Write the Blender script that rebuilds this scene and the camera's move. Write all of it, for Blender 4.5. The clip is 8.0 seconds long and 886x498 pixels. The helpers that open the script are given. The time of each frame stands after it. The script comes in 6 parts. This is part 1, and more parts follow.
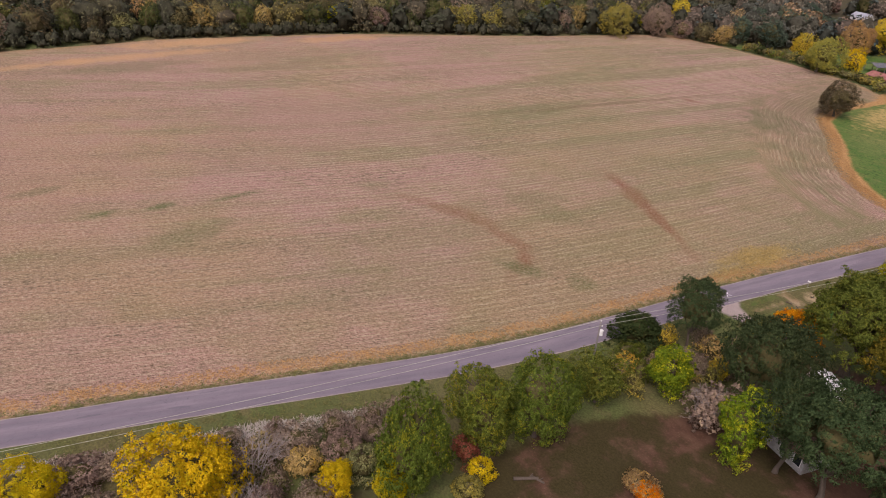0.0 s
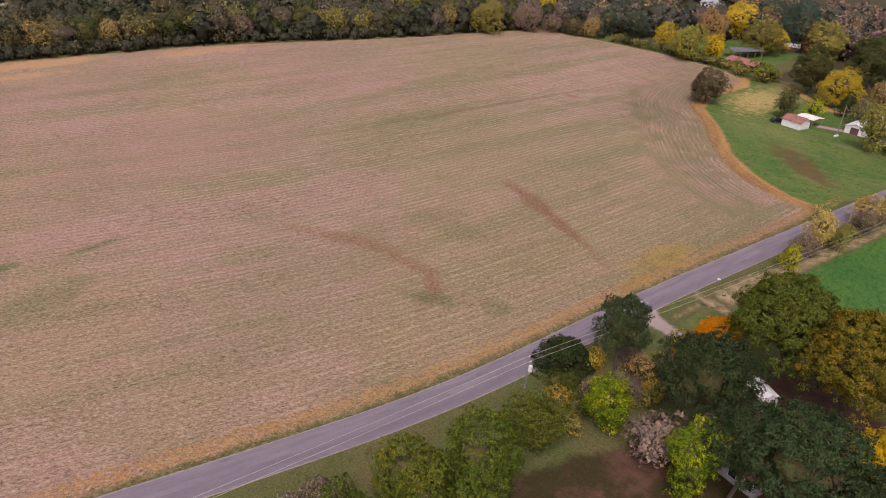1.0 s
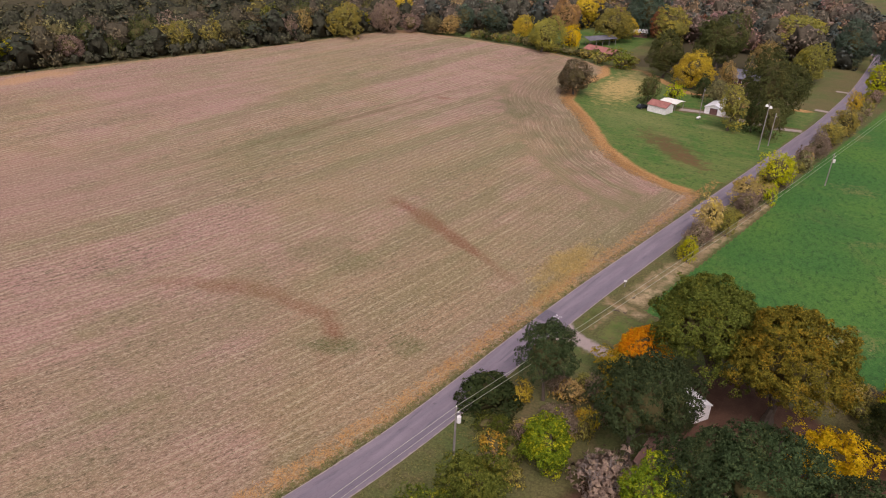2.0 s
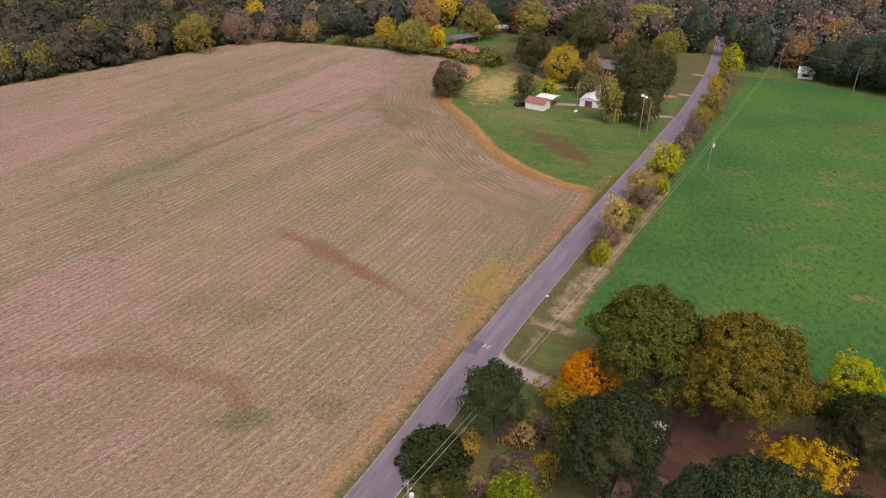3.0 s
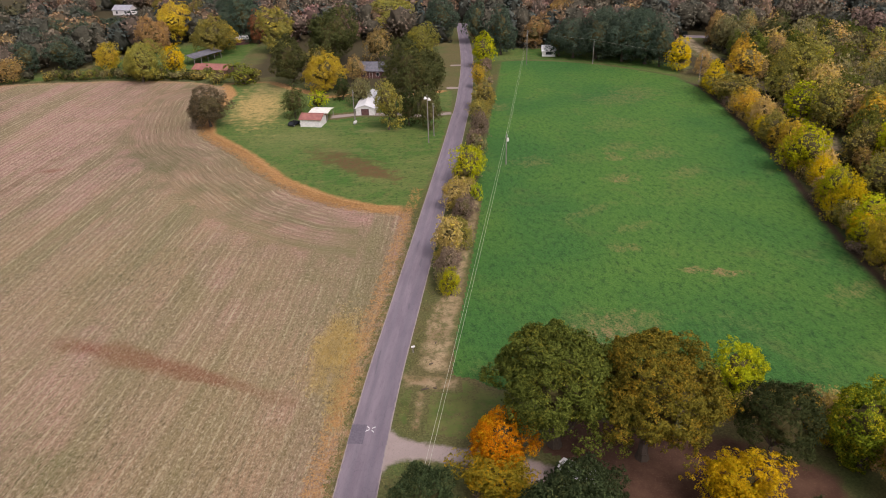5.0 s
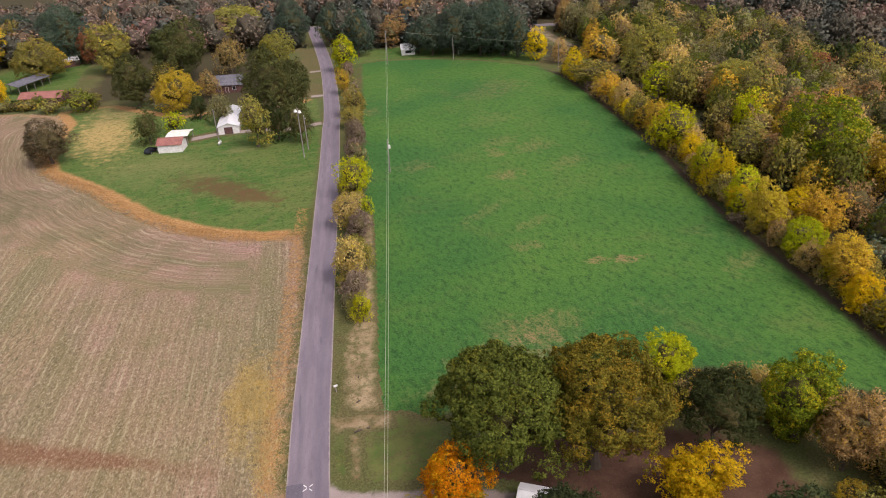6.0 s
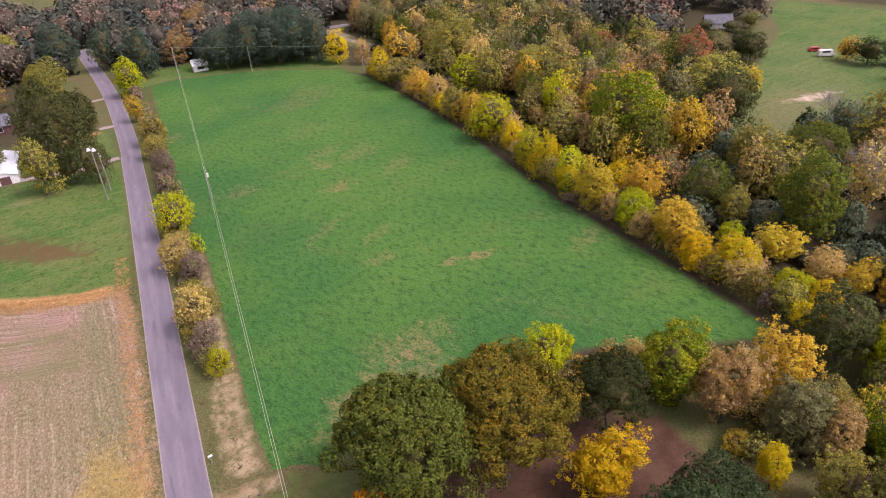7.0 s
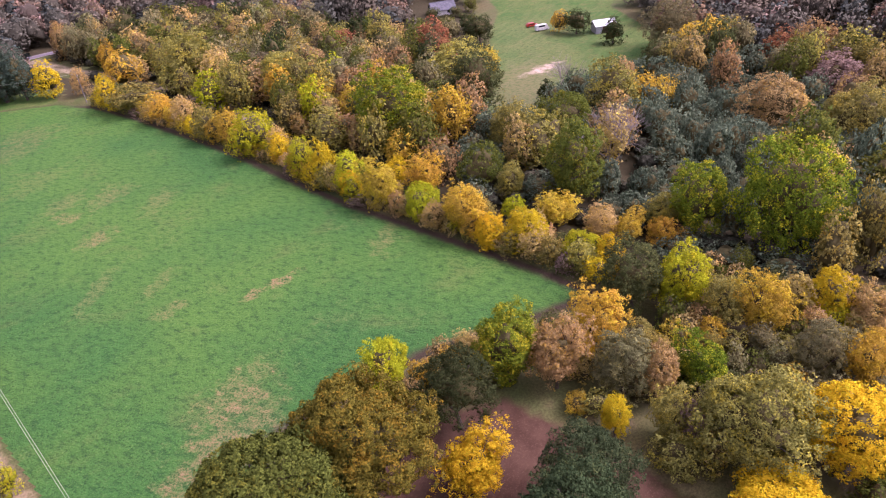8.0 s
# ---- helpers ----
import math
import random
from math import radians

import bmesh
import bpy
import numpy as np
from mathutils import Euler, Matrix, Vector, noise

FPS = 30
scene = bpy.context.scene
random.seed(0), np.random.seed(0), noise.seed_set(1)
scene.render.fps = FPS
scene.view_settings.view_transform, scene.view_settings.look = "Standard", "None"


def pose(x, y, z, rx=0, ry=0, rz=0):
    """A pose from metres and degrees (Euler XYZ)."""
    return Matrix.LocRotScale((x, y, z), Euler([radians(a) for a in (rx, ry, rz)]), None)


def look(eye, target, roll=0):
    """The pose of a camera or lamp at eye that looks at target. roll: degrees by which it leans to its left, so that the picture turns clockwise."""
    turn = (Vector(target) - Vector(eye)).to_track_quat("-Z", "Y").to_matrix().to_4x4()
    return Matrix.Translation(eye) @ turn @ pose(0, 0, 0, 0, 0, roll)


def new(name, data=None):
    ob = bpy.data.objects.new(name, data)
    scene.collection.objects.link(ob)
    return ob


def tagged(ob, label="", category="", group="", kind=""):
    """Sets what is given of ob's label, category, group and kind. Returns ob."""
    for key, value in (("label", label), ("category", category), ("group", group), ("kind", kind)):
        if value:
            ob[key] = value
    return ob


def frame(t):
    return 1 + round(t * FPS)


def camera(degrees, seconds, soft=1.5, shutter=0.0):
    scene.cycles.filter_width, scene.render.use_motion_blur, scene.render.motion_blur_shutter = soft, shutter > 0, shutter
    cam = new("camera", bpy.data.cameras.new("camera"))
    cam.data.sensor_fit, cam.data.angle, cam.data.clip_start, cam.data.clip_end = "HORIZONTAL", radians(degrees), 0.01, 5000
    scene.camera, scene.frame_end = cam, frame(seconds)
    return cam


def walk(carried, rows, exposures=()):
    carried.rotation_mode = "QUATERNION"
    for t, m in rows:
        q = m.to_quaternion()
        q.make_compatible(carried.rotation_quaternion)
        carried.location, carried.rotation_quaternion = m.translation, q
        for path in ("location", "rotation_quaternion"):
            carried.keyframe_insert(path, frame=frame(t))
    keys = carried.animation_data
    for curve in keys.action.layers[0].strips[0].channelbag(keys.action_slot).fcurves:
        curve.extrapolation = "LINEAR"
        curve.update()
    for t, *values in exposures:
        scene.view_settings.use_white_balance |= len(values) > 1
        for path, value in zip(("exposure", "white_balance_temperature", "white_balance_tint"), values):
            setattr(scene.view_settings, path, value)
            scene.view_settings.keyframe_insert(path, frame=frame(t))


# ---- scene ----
cam = camera(65.8, 8.0, 1.0)
PATH = [
    (0, (53.875, -40.978, 61.286), (52.477, -39.9, 60.345), 4.7),
    (0.5, (48.206, -38.104, 61.166), (46.901, -36.909, 60.233), 4.2),
    (1, (42.72, -34.994, 61.046), (41.537, -33.672, 60.122), 3.9),
    (1.5, (37.736, -31.798, 60.922), (36.688, -30.361, 60.008), 3.1),
    (1.7, (35.798, -30.313, 60.888), (34.804, -28.836, 59.976), 2.8),
    (2.8, (24.117, -21.129, 60.478), (23.492, -19.459, 59.574), 1.5),
    (3, (22.195, -19.676, 60.433), (21.624, -17.984, 59.532), 1.1),
    (3.5, (18.096, -15.999, 60.656), (17.663, -14.267, 59.755), 0.7),
    (4, (14.759, -12.106, 61.013), (14.5, -10.34, 60.11), -0.3),
    (4.2, (13.464, -10.553, 61.09), (13.278, -8.779, 60.185), -0.6),
    (5.3, (5.834, -2.646, 62.394), (6.022, -0.882, 61.471), -2.1),
    (5.5, (4.803, -1.102, 62.49), (5.059, 0.652, 61.564), -2.5),
    (6, (2.723, 2.89, 62.93), (3.183, 4.595, 61.99), -3.3),
    (6.5, (1.036, 7.024, 63.251), (1.736, 8.634, 62.294), -4.2),
    (7, (-0.134, 10.508, 63.77), (0.792, 11.987, 62.792), -5.0),
    (7.5, (-0.657, 14.201, 64.281), (0.505, 15.479, 63.273), -5.6),
    (8, (-0.969, 17.509, 64.628), (0.413, 18.512, 63.587), -6.4),
]
walk(cam, [(t, look(eye, target, roll)) for t, eye, target, roll in PATH],
     [(0, 0.06, 6500, 22), (3.5, 0.08, 6500, 21), (5.5, 0.2, 6480, 17), (7, 0.62, 6220, 27), (8, 1.0, 5840, 46)])


# ---- light ----
world = bpy.data.worlds.new("overcast_sky")
scene.world = world
world.use_nodes = True
wn, wl = world.node_tree.nodes, world.node_tree.links
sky = wn.new("ShaderNodeTexSky")
sky.sky_type, sky.sun_disc = "NISHITA", False
sky.sun_elevation, sky.sun_rotation = radians(52), radians(150)
sky.air_density, sky.dust_density, sky.ozone_density = 1.0, 4.0, 1.0
cloud = wn.new("ShaderNodeHueSaturation")
cloud.inputs["Saturation"].default_value = 0.25
wl.new(sky.outputs[0], cloud.inputs["Color"])
wl.new(cloud.outputs[0], wn["Background"].inputs["Color"])
wn["Background"].inputs["Strength"].default_value = 0.155
sun = new("sun", bpy.data.lights.new("sun", "SUN"))
sun.data.energy, sun.data.angle, sun.data.color = 1.25, radians(16), (1.0, 0.93, 0.88)
# light comes from the south-south-east, high behind thin cloud
sun.matrix_world = look((0, 0, 100), (0 - 0.31 * 100, 0 + 0.53 * 100, 100 - 79))
scene.view_settings.exposure = 0.0


# ---- building helpers ----
def linked(bm, name):
    me = bpy.data.meshes.new(name)
    bm.to_mesh(me)
    bm.free()
    return me


def part(name, bm, material, parent, label=""):
    me = linked(bm, name) if isinstance(bm, bmesh.types.BMesh) else bm
    if material and not me.materials:
        me.materials.append(material)
    ob = new(name, me)
    ob.parent = parent
    if label:
        ob["label"] = label
    return ob


def empty(name, m, label, category, group="", kind=""):
    ob = new(name)
    ob.empty_display_size = 0.5
    ob.matrix_world = m
    return tagged(ob, label, category, group, kind)


def box(bm, x0, x1, y0, y1, z0, z1):
    v = [bm.verts.new(p) for p in ((x0, y0, z0), (x1, y0, z0), (x1, y1, z0), (x0, y1, z0), (x0, y0, z1), (x1, y0, z1), (x1, y1, z1), (x0, y1, z1))]
    for f in ((3, 2, 1, 0), (4, 5, 6, 7), (0, 1, 5, 4), (1, 2, 6, 5), (2, 3, 7, 6), (3, 0, 4, 7)):
        bm.faces.new([v[i] for i in f])
    return v


def boxes(*rows):
    bm = bmesh.new()
    for r in rows:
        box(bm, *r)
    return bm


def tube(bm, a, b, ra, rb, n=8):
    a, b = Vector(a), Vector(b)
    d = (b - a).normalized()
    u = d.orthogonal().normalized()
    w = d.cross(u)
    rings = []
    for p, r in ((a, ra), (b, rb)):
        rings.append([bm.verts.new(p + (u * math.cos(2 * math.pi * k / n) + w * math.sin(2 * math.pi * k / n)) * r) for k in range(n)])
    for k in range(n):
        bm.faces.new((rings[0][k], rings[0][(k + 1) % n], rings[1][(k + 1) % n], rings[1][k]))
    bm.faces.new(rings[1])
    bm.faces.new(rings[0][::-1])


def mesh_np(name, V, F):
    """A mesh of numpy corners and faces of four corners each."""
    V, F = np.asarray(V, np.float32), np.asarray(F, np.int32)
    me = bpy.data.meshes.new(name)
    me.vertices.add(len(V))
    me.vertices.foreach_set("co", V.ravel())
    k = F.shape[1]
    me.loops.add(F.size)
    me.loops.foreach_set("vertex_index", F.ravel())
    me.polygons.add(len(F))
    me.polygons.foreach_set("loop_start", np.arange(0, F.size, k, dtype=np.int32))
    me.update(calc_edges=True)
    me.validate()
    return me


# ---- materials ----
def material(name, rough=0.8, spec=0.3):
    m = bpy.data.materials.new(name)
    m.use_nodes = True
    b = m.node_tree.nodes["Principled BSDF"]
    b.inputs["Roughness"].default_value = rough
    b.inputs["Specular IOR Level"].default_value = spec
    return m


class Net:
    """Short hand for wiring one material's nodes."""

    def __init__(self, m):
        self.m, self.n, self.l = m, m.node_tree.nodes, m.node_tree.links
        self.bsdf = self.n["Principled BSDF"]

    def put(self, sock, v):
        if isinstance(v, (int, float)):
            sock.default_value = v
        elif isinstance(v, tuple):
            sock.default_value = (*v, 1) if len(v) == 3 and len(sock.default_value) == 4 else v
        else:
            self.l.new(v, sock)

    def math(self, op, a, b=0.0, c=0.0):
        q = self.n.new("ShaderNodeMath")
        q.operation = op
        for s, v in zip(q.inputs, (a, b, c)):
            self.put(s, v)
        return q.outputs[0]

    def coords(self):
        return self.n.new("ShaderNodeTexCoord").outputs["Object"]

    def noise(self, vec, scale, detail=3.0, rough=0.55, distort=0.0):
        q = self.n.new("ShaderNodeTexNoise")
        self.l.new(vec, q.inputs["Vector"])
        q.inputs["Scale"].default_value, q.inputs["Detail"].default_value = scale, detail
        q.inputs["Roughness"].default_value, q.inputs["Distortion"].default_value = rough, distort
        return q.outputs["Fac"]

    def map(self, vec, loc=(0, 0, 0), rot=(0, 0, 0), scale=(1, 1, 1)):
        q = self.n.new("ShaderNodeMapping")
        self.l.new(vec, q.inputs["Vector"])
        q.inputs["Location"].default_value, q.inputs["Rotation"].default_value, q.inputs["Scale"].default_value = loc, rot, scale
        return q.outputs[0]

    def step(self, v, lo, hi):
        q = self.n.new("ShaderNodeMapRange")
        q.interpolation_type = "SMOOTHSTEP"
        self.put(q.inputs["Value"], v)
        q.inputs["From Min"].default_value, q.inputs["From Max"].default_value = lo, hi
        return q.outputs[0]

    def mix(self, fac, a, b, mode="MIX"):
        q = self.n.new("ShaderNodeMix")
        q.data_type, q.blend_type = "RGBA", mode
        self.put(q.inputs[0], fac)
        self.put(q.inputs[6], a)
        self.put(q.inputs[7], b)
        return q.outputs[2]

    def attr(self, name):
        q = self.n.new("ShaderNodeAttribute")
        q.attribute_name = name
        return q.outputs["Fac"]

    def ramp(self, fac, *stops):
        q = self.n.new("ShaderNodeValToRGB")
        e = q.color_ramp.elements
        while len(e) < len(stops):
            e.new(0.5)
        for k, (p, c) in zip(e, stops):
            k.position, k.color = p, (*c, 1)
        self.put(q.inputs[0], fac)
        return q.outputs[0]

    def colour(self, c):
        self.l.new(c, self.bsdf.inputs["Base Color"])

    def bump(self, h, strength, distance):
        q = self.n.new("ShaderNodeBump")
        q.inputs["Strength"].default_value, q.inputs["Distance"].default_value = strength, distance
        self.l.new(h, q.inputs["Height"])
        self.l.new(q.outputs[0], self.bsdf.inputs["Normal"])

    def spot(self, xy, cx, cy, rx, ry, turn, wobble):
        """1 inside an uneven oval on the ground, 0 outside."""
        p = self.map(xy, (0, 0, 0), (0, 0, 0), (1, 1, 1))
        q = self.n.new("ShaderNodeVectorRotate")
        q.rotation_type = "Z_AXIS"
        self.l.new(p, q.inputs["Vector"])
        q.inputs["Center"].default_value = (cx, cy, 0)
        q.inputs["Angle"].default_value = -turn
        r = self.map(q.outputs[0], (-cx / rx, -cy / ry, 0), (0, 0, 0), (1 / rx, 1 / ry, 0))
        ln = self.n.new("ShaderNodeVectorMath")
        ln.operation = "LENGTH"
        self.l.new(r, ln.inputs[0])
        return self.step(self.math("ADD", ln.outputs["Value"], wobble), 1.3, 0.25)


def rough_grass(net, xy):
    """Autumn verge: short olive grass with straw and bare earth between."""
    big = net.noise(xy, 0.05, 3)
    mid = net.noise(xy, 0.35, 4)
    fine = net.noise(xy, 3.0, 3, 0.7)
    c = net.mix(net.step(big, 0.35, 0.65), (0.165, 0.135, 0.058), (0.105, 0.136, 0.04))
    c = net.mix(net.math("MULTIPLY", net.step(mid, 0.5, 0.75), 0.7), c, (0.20, 0.145, 0.075))
    c = net.mix(net.step(fine, 0.3, 0.68), net.mix(0.6, c, (0.04, 0.038, 0.016)), c)
    return c, fine


def wobble(net, xy, scale, amount):
    return net.math("MULTIPLY", net.math("SUBTRACT", net.noise(xy, scale, 4, 0.6), 0.5), amount)


MAT_GROUND = material("rough_autumn_grass", 0.95, 0.1)
net = Net(MAT_GROUND)
xy = net.coords()
c, fine = rough_grass(net, xy)
wood = net.step(net.math("ADD", net.attr("wood"), wobble(net, xy, 0.15, 8)), -2, 3)
c = net.mix(wood, c, net.mix(net.noise(xy, 0.6, 4), (0.045, 0.040, 0.02), (0.088, 0.068, 0.036)))
net.colour(c)
net.bump(fine, 0.6, 0.12)

MAT_STUBBLE = material("harvested_field_stubble", 0.95, 0.1)
net = Net(MAT_STUBBLE)
xy = net.coords()
uv = net.n.new("ShaderNodeUVMap").outputs[0]
seam = net.math("MULTIPLY", net.step(net.attr("seam"), 0.5, 7.0), net.math("MULTIPLY_ADD", net.step(net.attr("north"), -25.0, 50.0), 0.6, 0.4))
rows = net.map(uv, scale=(0.9, 0.07, 1))
rows_fine = net.map(uv, scale=(2.6, 0.45, 1))
band = net.map(uv, scale=(0.10, 0.006, 1))
r1 = net.noise(rows, 1.0, 3, 0.65)
r2 = net.noise(rows_fine, 1.0, 3, 0.7)
r3 = net.noise(band, 1.0, 4, 0.6)
big = net.noise(xy, 0.014, 4, 0.55)
mid = net.noise(xy, 0.07, 5, 0.65)
fine = net.noise(xy, 2.0, 3, 0.8)
speck = net.noise(xy, 3.6, 2, 0.8)
c = net.mix(net.step(big, 0.40, 0.60), (0.38, 0.243, 0.148), (0.415, 0.236, 0.195))
c = net.mix(net.math("MULTIPLY", net.math("MULTIPLY", net.step(r3, 0.44, 0.62), net.math("MULTIPLY_ADD", net.step(net.attr("north"), 10.0, 110.0), 0.35, 0.4)), 1.0), c, (0.20, 0.175, 0.08))
c = net.mix(net.math("MULTIPLY", net.step(mid, 0.5, 0.72), 0.6), c, (0.37, 0.24, 0.175))
c = net.mix(net.math("MULTIPLY", net.step(mid, 0.5, 0.3), 0.45), c, (0.215, 0.175, 0.08))
green = net.noise(net.map(uv, scale=(0.045, 0.012, 1)), 1.0, 5, 0.7)
c = net.mix(net.math("MULTIPLY", net.step(green, 0.51, 0.66), 0.62), c, (0.205, 0.19, 0.085))
c = net.mix(net.math("MULTIPLY", net.step(green, 0.47, 0.34), 0.55), c, (0.40, 0.235, 0.19))
c = net.mix(net.math("MULTIPLY", net.step(r1, 0.58, 0.72), 0.4), c, (0.43, 0.34, 0.235))
sepu = net.n.new("ShaderNodeSeparateXYZ")
net.l.new(uv, sepu.inputs[0])
lane = net.math("ADD", net.math("MULTIPLY", sepu.outputs["X"], 6.2832 / 1.5), net.math("MULTIPLY", net.noise(net.map(uv, scale=(0.3, 0.02, 1)), 1.0, 2), 3.5))
drill = net.math("MULTIPLY_ADD", net.math("SINE", lane), 0.5, 0.5)
patchy = net.step(net.noise(net.map(uv, scale=(0.6, 0.13, 1)), 1.0, 4, 0.75), 0.42, 0.62)
c = net.mix(net.math("MULTIPLY", net.math("MULTIPLY", net.step(drill, 0.74, 0.98), patchy), net.math("MULTIPLY", seam, 0.72)), c, (0.52, 0.43, 0.27))
c = net.mix(net.math("MULTIPLY", net.step(drill, 0.42, 0.02), net.math("MULTIPLY", seam, 0.32)), c, (0.18, 0.14, 0.075))
swath = net.math("ADD", net.math("MULTIPLY", sepu.outputs["X"], 6.2832 / 3.4), net.math("MULTIPLY", net.noise(net.map(uv, scale=(0.1, 0.02, 1)), 1.0, 2), 7.0))
line = net.math("MULTIPLY", net.step(net.math("SINE", swath), 0.86, 0.99), net.step(net.noise(net.map(uv, scale=(0.4, 0.12, 1)), 1.0, 3, 0.7), 0.36, 0.58))
c = net.mix(net.math("MULTIPLY", line, net.math("MULTIPLY", seam, 0.3)), c, (0.52, 0.42, 0.27))
c = net.mix(net.math("MULTIPLY", net.step(r1, 0.46, 0.32), net.math("MULTIPLY", seam, 0.3)), c, (0.165, 0.13, 0.07))
c = net.mix(net.math("MULTIPLY", net.step(r2, 0.46, 0.26), 0.75), c, (0.10, 0.075, 0.045))
c = net.mix(net.math("MULTIPLY", net.step(r2, 0.56, 0.74), 0.6), c, (0.50, 0.385, 0.27))
c = net.mix(net.math("MULTIPLY", net.step(fine, 0.55, 0.68), 0.55), c, (0.56, 0.45, 0.31))
c = net.mix(net.math("MULTIPLY", net.step(fine, 0.45, 0.33), 0.66), c, (0.095, 0.075, 0.04))
clod = net.noise(net.map(uv, scale=(1.5, 0.5, 1)), 1.0, 4, 0.8)
zone = net.noise(net.map(uv, scale=(0.05, 0.016, 1)), 1.0, 4, 0.65)
dark = net.math("MULTIPLY", net.step(zone, 0.42, 0.66), net.step(clod, 0.52, 0.34))
c = net.mix(net.math("MULTIPLY", dark, 0.85), c, (0.085, 0.075, 0.04))
c = net.mix(net.math("MULTIPLY", net.step(clod, 0.48, 0.3), 0.4), c, (0.13, 0.095, 0.06))
c = net.mix(net.math("MULTIPLY", net.step(speck, 0.66, 0.76), 0.6), c, (0.62, 0.54, 0.42))
w4 = wobble(net, xy, 0.12, 2.4)
grain = net.step(net.math("ADD", fine, net.math("MULTIPLY", r2, 0.5)), 0.55, 0.95)


def stain(c, col, amount, *spots):
    """Patches of another soil or growth, broken up by the straw that lies over them."""
    for cx, cy, rx, ry, turn, k in spots:
        f = net.math("MULTIPLY", net.spot(xy, cx, cy, rx, ry, turn, w4), amount * k)
        c = net.mix(net.math("MULTIPLY", f, net.math("SUBTRACT", 1.15, net.math("MULTIPLY", grain, 0.6))), c, col)
    return c


c = stain(c, (0.22, 0.08, 0.05), 1.15, (-43, 87, 11, 2.6, -0.36, 0.85), (-33, 82.8, 8, 2.2, -0.4, 0.9), (-24, 78.4, 8, 1.7, -0.46, 0.85), (-14, 73.2, 7, 1.4, -0.5, 0.45), (-86.7, 171.7, 4, 2.2, 0.3, 0.7), (-27, 41, 5, 1.8, -0.6, 0.75), (-36, 43.2, 10, 2.0, 0.0, 0.6), (-50, 41, 12, 3.0, 0.45, 0.62), (-24, 36, 5, 1.5, -1.1, 0.3))
c = stain(c, (0.165, 0.135, 0.07), 0.62, (-64, 205, 20, 48, 0.1, 0.9), (-38, 165, 26, 16, -0.9, 0.8), (-10, 120, 18, 30, 0.2, 0.45), (-70, 250, 30, 18, 0, 0.7))
c = stain(c, (0.29, 0.215, 0.105), 0.32, (-22, 62, 52, 70, 0.1, 1.0))
c = stain(c, (0.20, 0.185, 0.085), 0.5, (-6, 104, 12, 34, -0.15, 0.9), (-60, 110, 34, 46, 0.1, 0.6), (-112, 62, 18, 60, 0.1, 0.5), (-40, 18, 13, 38, 0.3, 0.5), (-150, 190, 20, 50, 0.1, 0.5))
c = stain(c, (0.40, 0.215, 0.18), 0.62, (-215, 95, 9, 40, 0.05, 0.8), (-160, 120, 40, 34, 0.3, 0.5), (-120, 40, 30, 40, 0.2, 0.7), (-190, 40, 24, 60, 0.0, 0.6), (-110, -40, 40, 40, 0, 0.6))
c = stain(c, (0.085, 0.115, 0.035), 1.0, (-80, -22, 2.0, 5, 0.1, 0.85), (-78.5, -12, 1.6, 4, 0.1, 0.85), (-77, 4, 1.5, 6, 0.1, 0.75), (-64, -12, 4, 10, 0.15, 0.45), (-96, -30, 2, 6, 0.1, 0.5), (-24, 38, 5, 2.5, 0.5, 0.55), (-15, 44, 3, 3, 0.4, 0.45), (-190, 10, 7, 26, 0.05, 0.45), (-178, 60, 6, 30, 0.05, 0.35), (-44, 60, 12, 7, 0.1, 0.3), (-60, 178, 9, 18, 0.6, 0.4), (-28, 142, 22, 7, -0.75, 0.35), (-130, 150, 5, 40, 0.1, 0.35), (-100, 110, 6, 30, 0.1, 0.3))
c = stain(c, (0.15, 0.105, 0.05), 0.8, (-94.5, 143, 1.6, 54, -0.13, 0.8))
c = stain(c, (0.52, 0.30, 0.15), 1.0, (-220, 42, 8, 30, 0.05, 1.0), (-204, 12, 5, 34, 0.1, 0.9), (-212, 100, 6, 28, 0.0, 0.8), (-172, 268, 12, 5, 0.2, 0.8), (-200, -20, 3, 24, 0.1, 0.6))
weed = net.math("MULTIPLY", net.math("MAXIMUM", net.spot(xy, -4.5, 83, 4.5, 10, -0.15, w4), net.math("MULTIPLY", net.spot(xy, -2.0, 72, 2.2, 7, -0.15, w4), 0.7)), net.step(net.math("ADD", clod, net.math("MULTIPLY", fine, 0.6)), 0.6, 0.85))
c = net.mix(net.math("MULTIPLY", weed, 0.95), c, (0.46, 0.30, 0.08))
edge = net.math("ADD", net.attr("inside"), wobble(net, xy, 0.35, 3.0))
ring = net.math("MULTIPLY", net.step(edge, 4.2, 1.0), net.step(net.noise(xy, 0.45, 5, 0.75), 0.36, 0.62))
c = net.mix(net.math("MULTIPLY", ring, 0.75), c, net.mix(net.step(fine, 0.35, 0.65), (0.34, 0.185, 0.085), (0.52, 0.31, 0.15)))
g, gf = rough_grass(net, xy)
c = net.mix(net.step(edge, 1.0, -0.6), c, g)
litter = net.noise(net.map(uv, scale=(3.4, 1.5, 1)), 1.0, 3, 0.85)
c = net.mix(net.math("MULTIPLY", net.step(litter, 0.50, 0.36), 0.6), c, net.mix(1.0, c, (0.40, 0.37, 0.36), "MULTIPLY"))
c = net.mix(net.math("MULTIPLY", net.step(litter, 0.53, 0.68), 0.5), c, (0.62, 0.50, 0.35))
net.colour(c)
net.bump(net.math("ADD", net.math("MULTIPLY", r2, 0.8), net.math("ADD", fine, litter)), 1.0, 0.22)

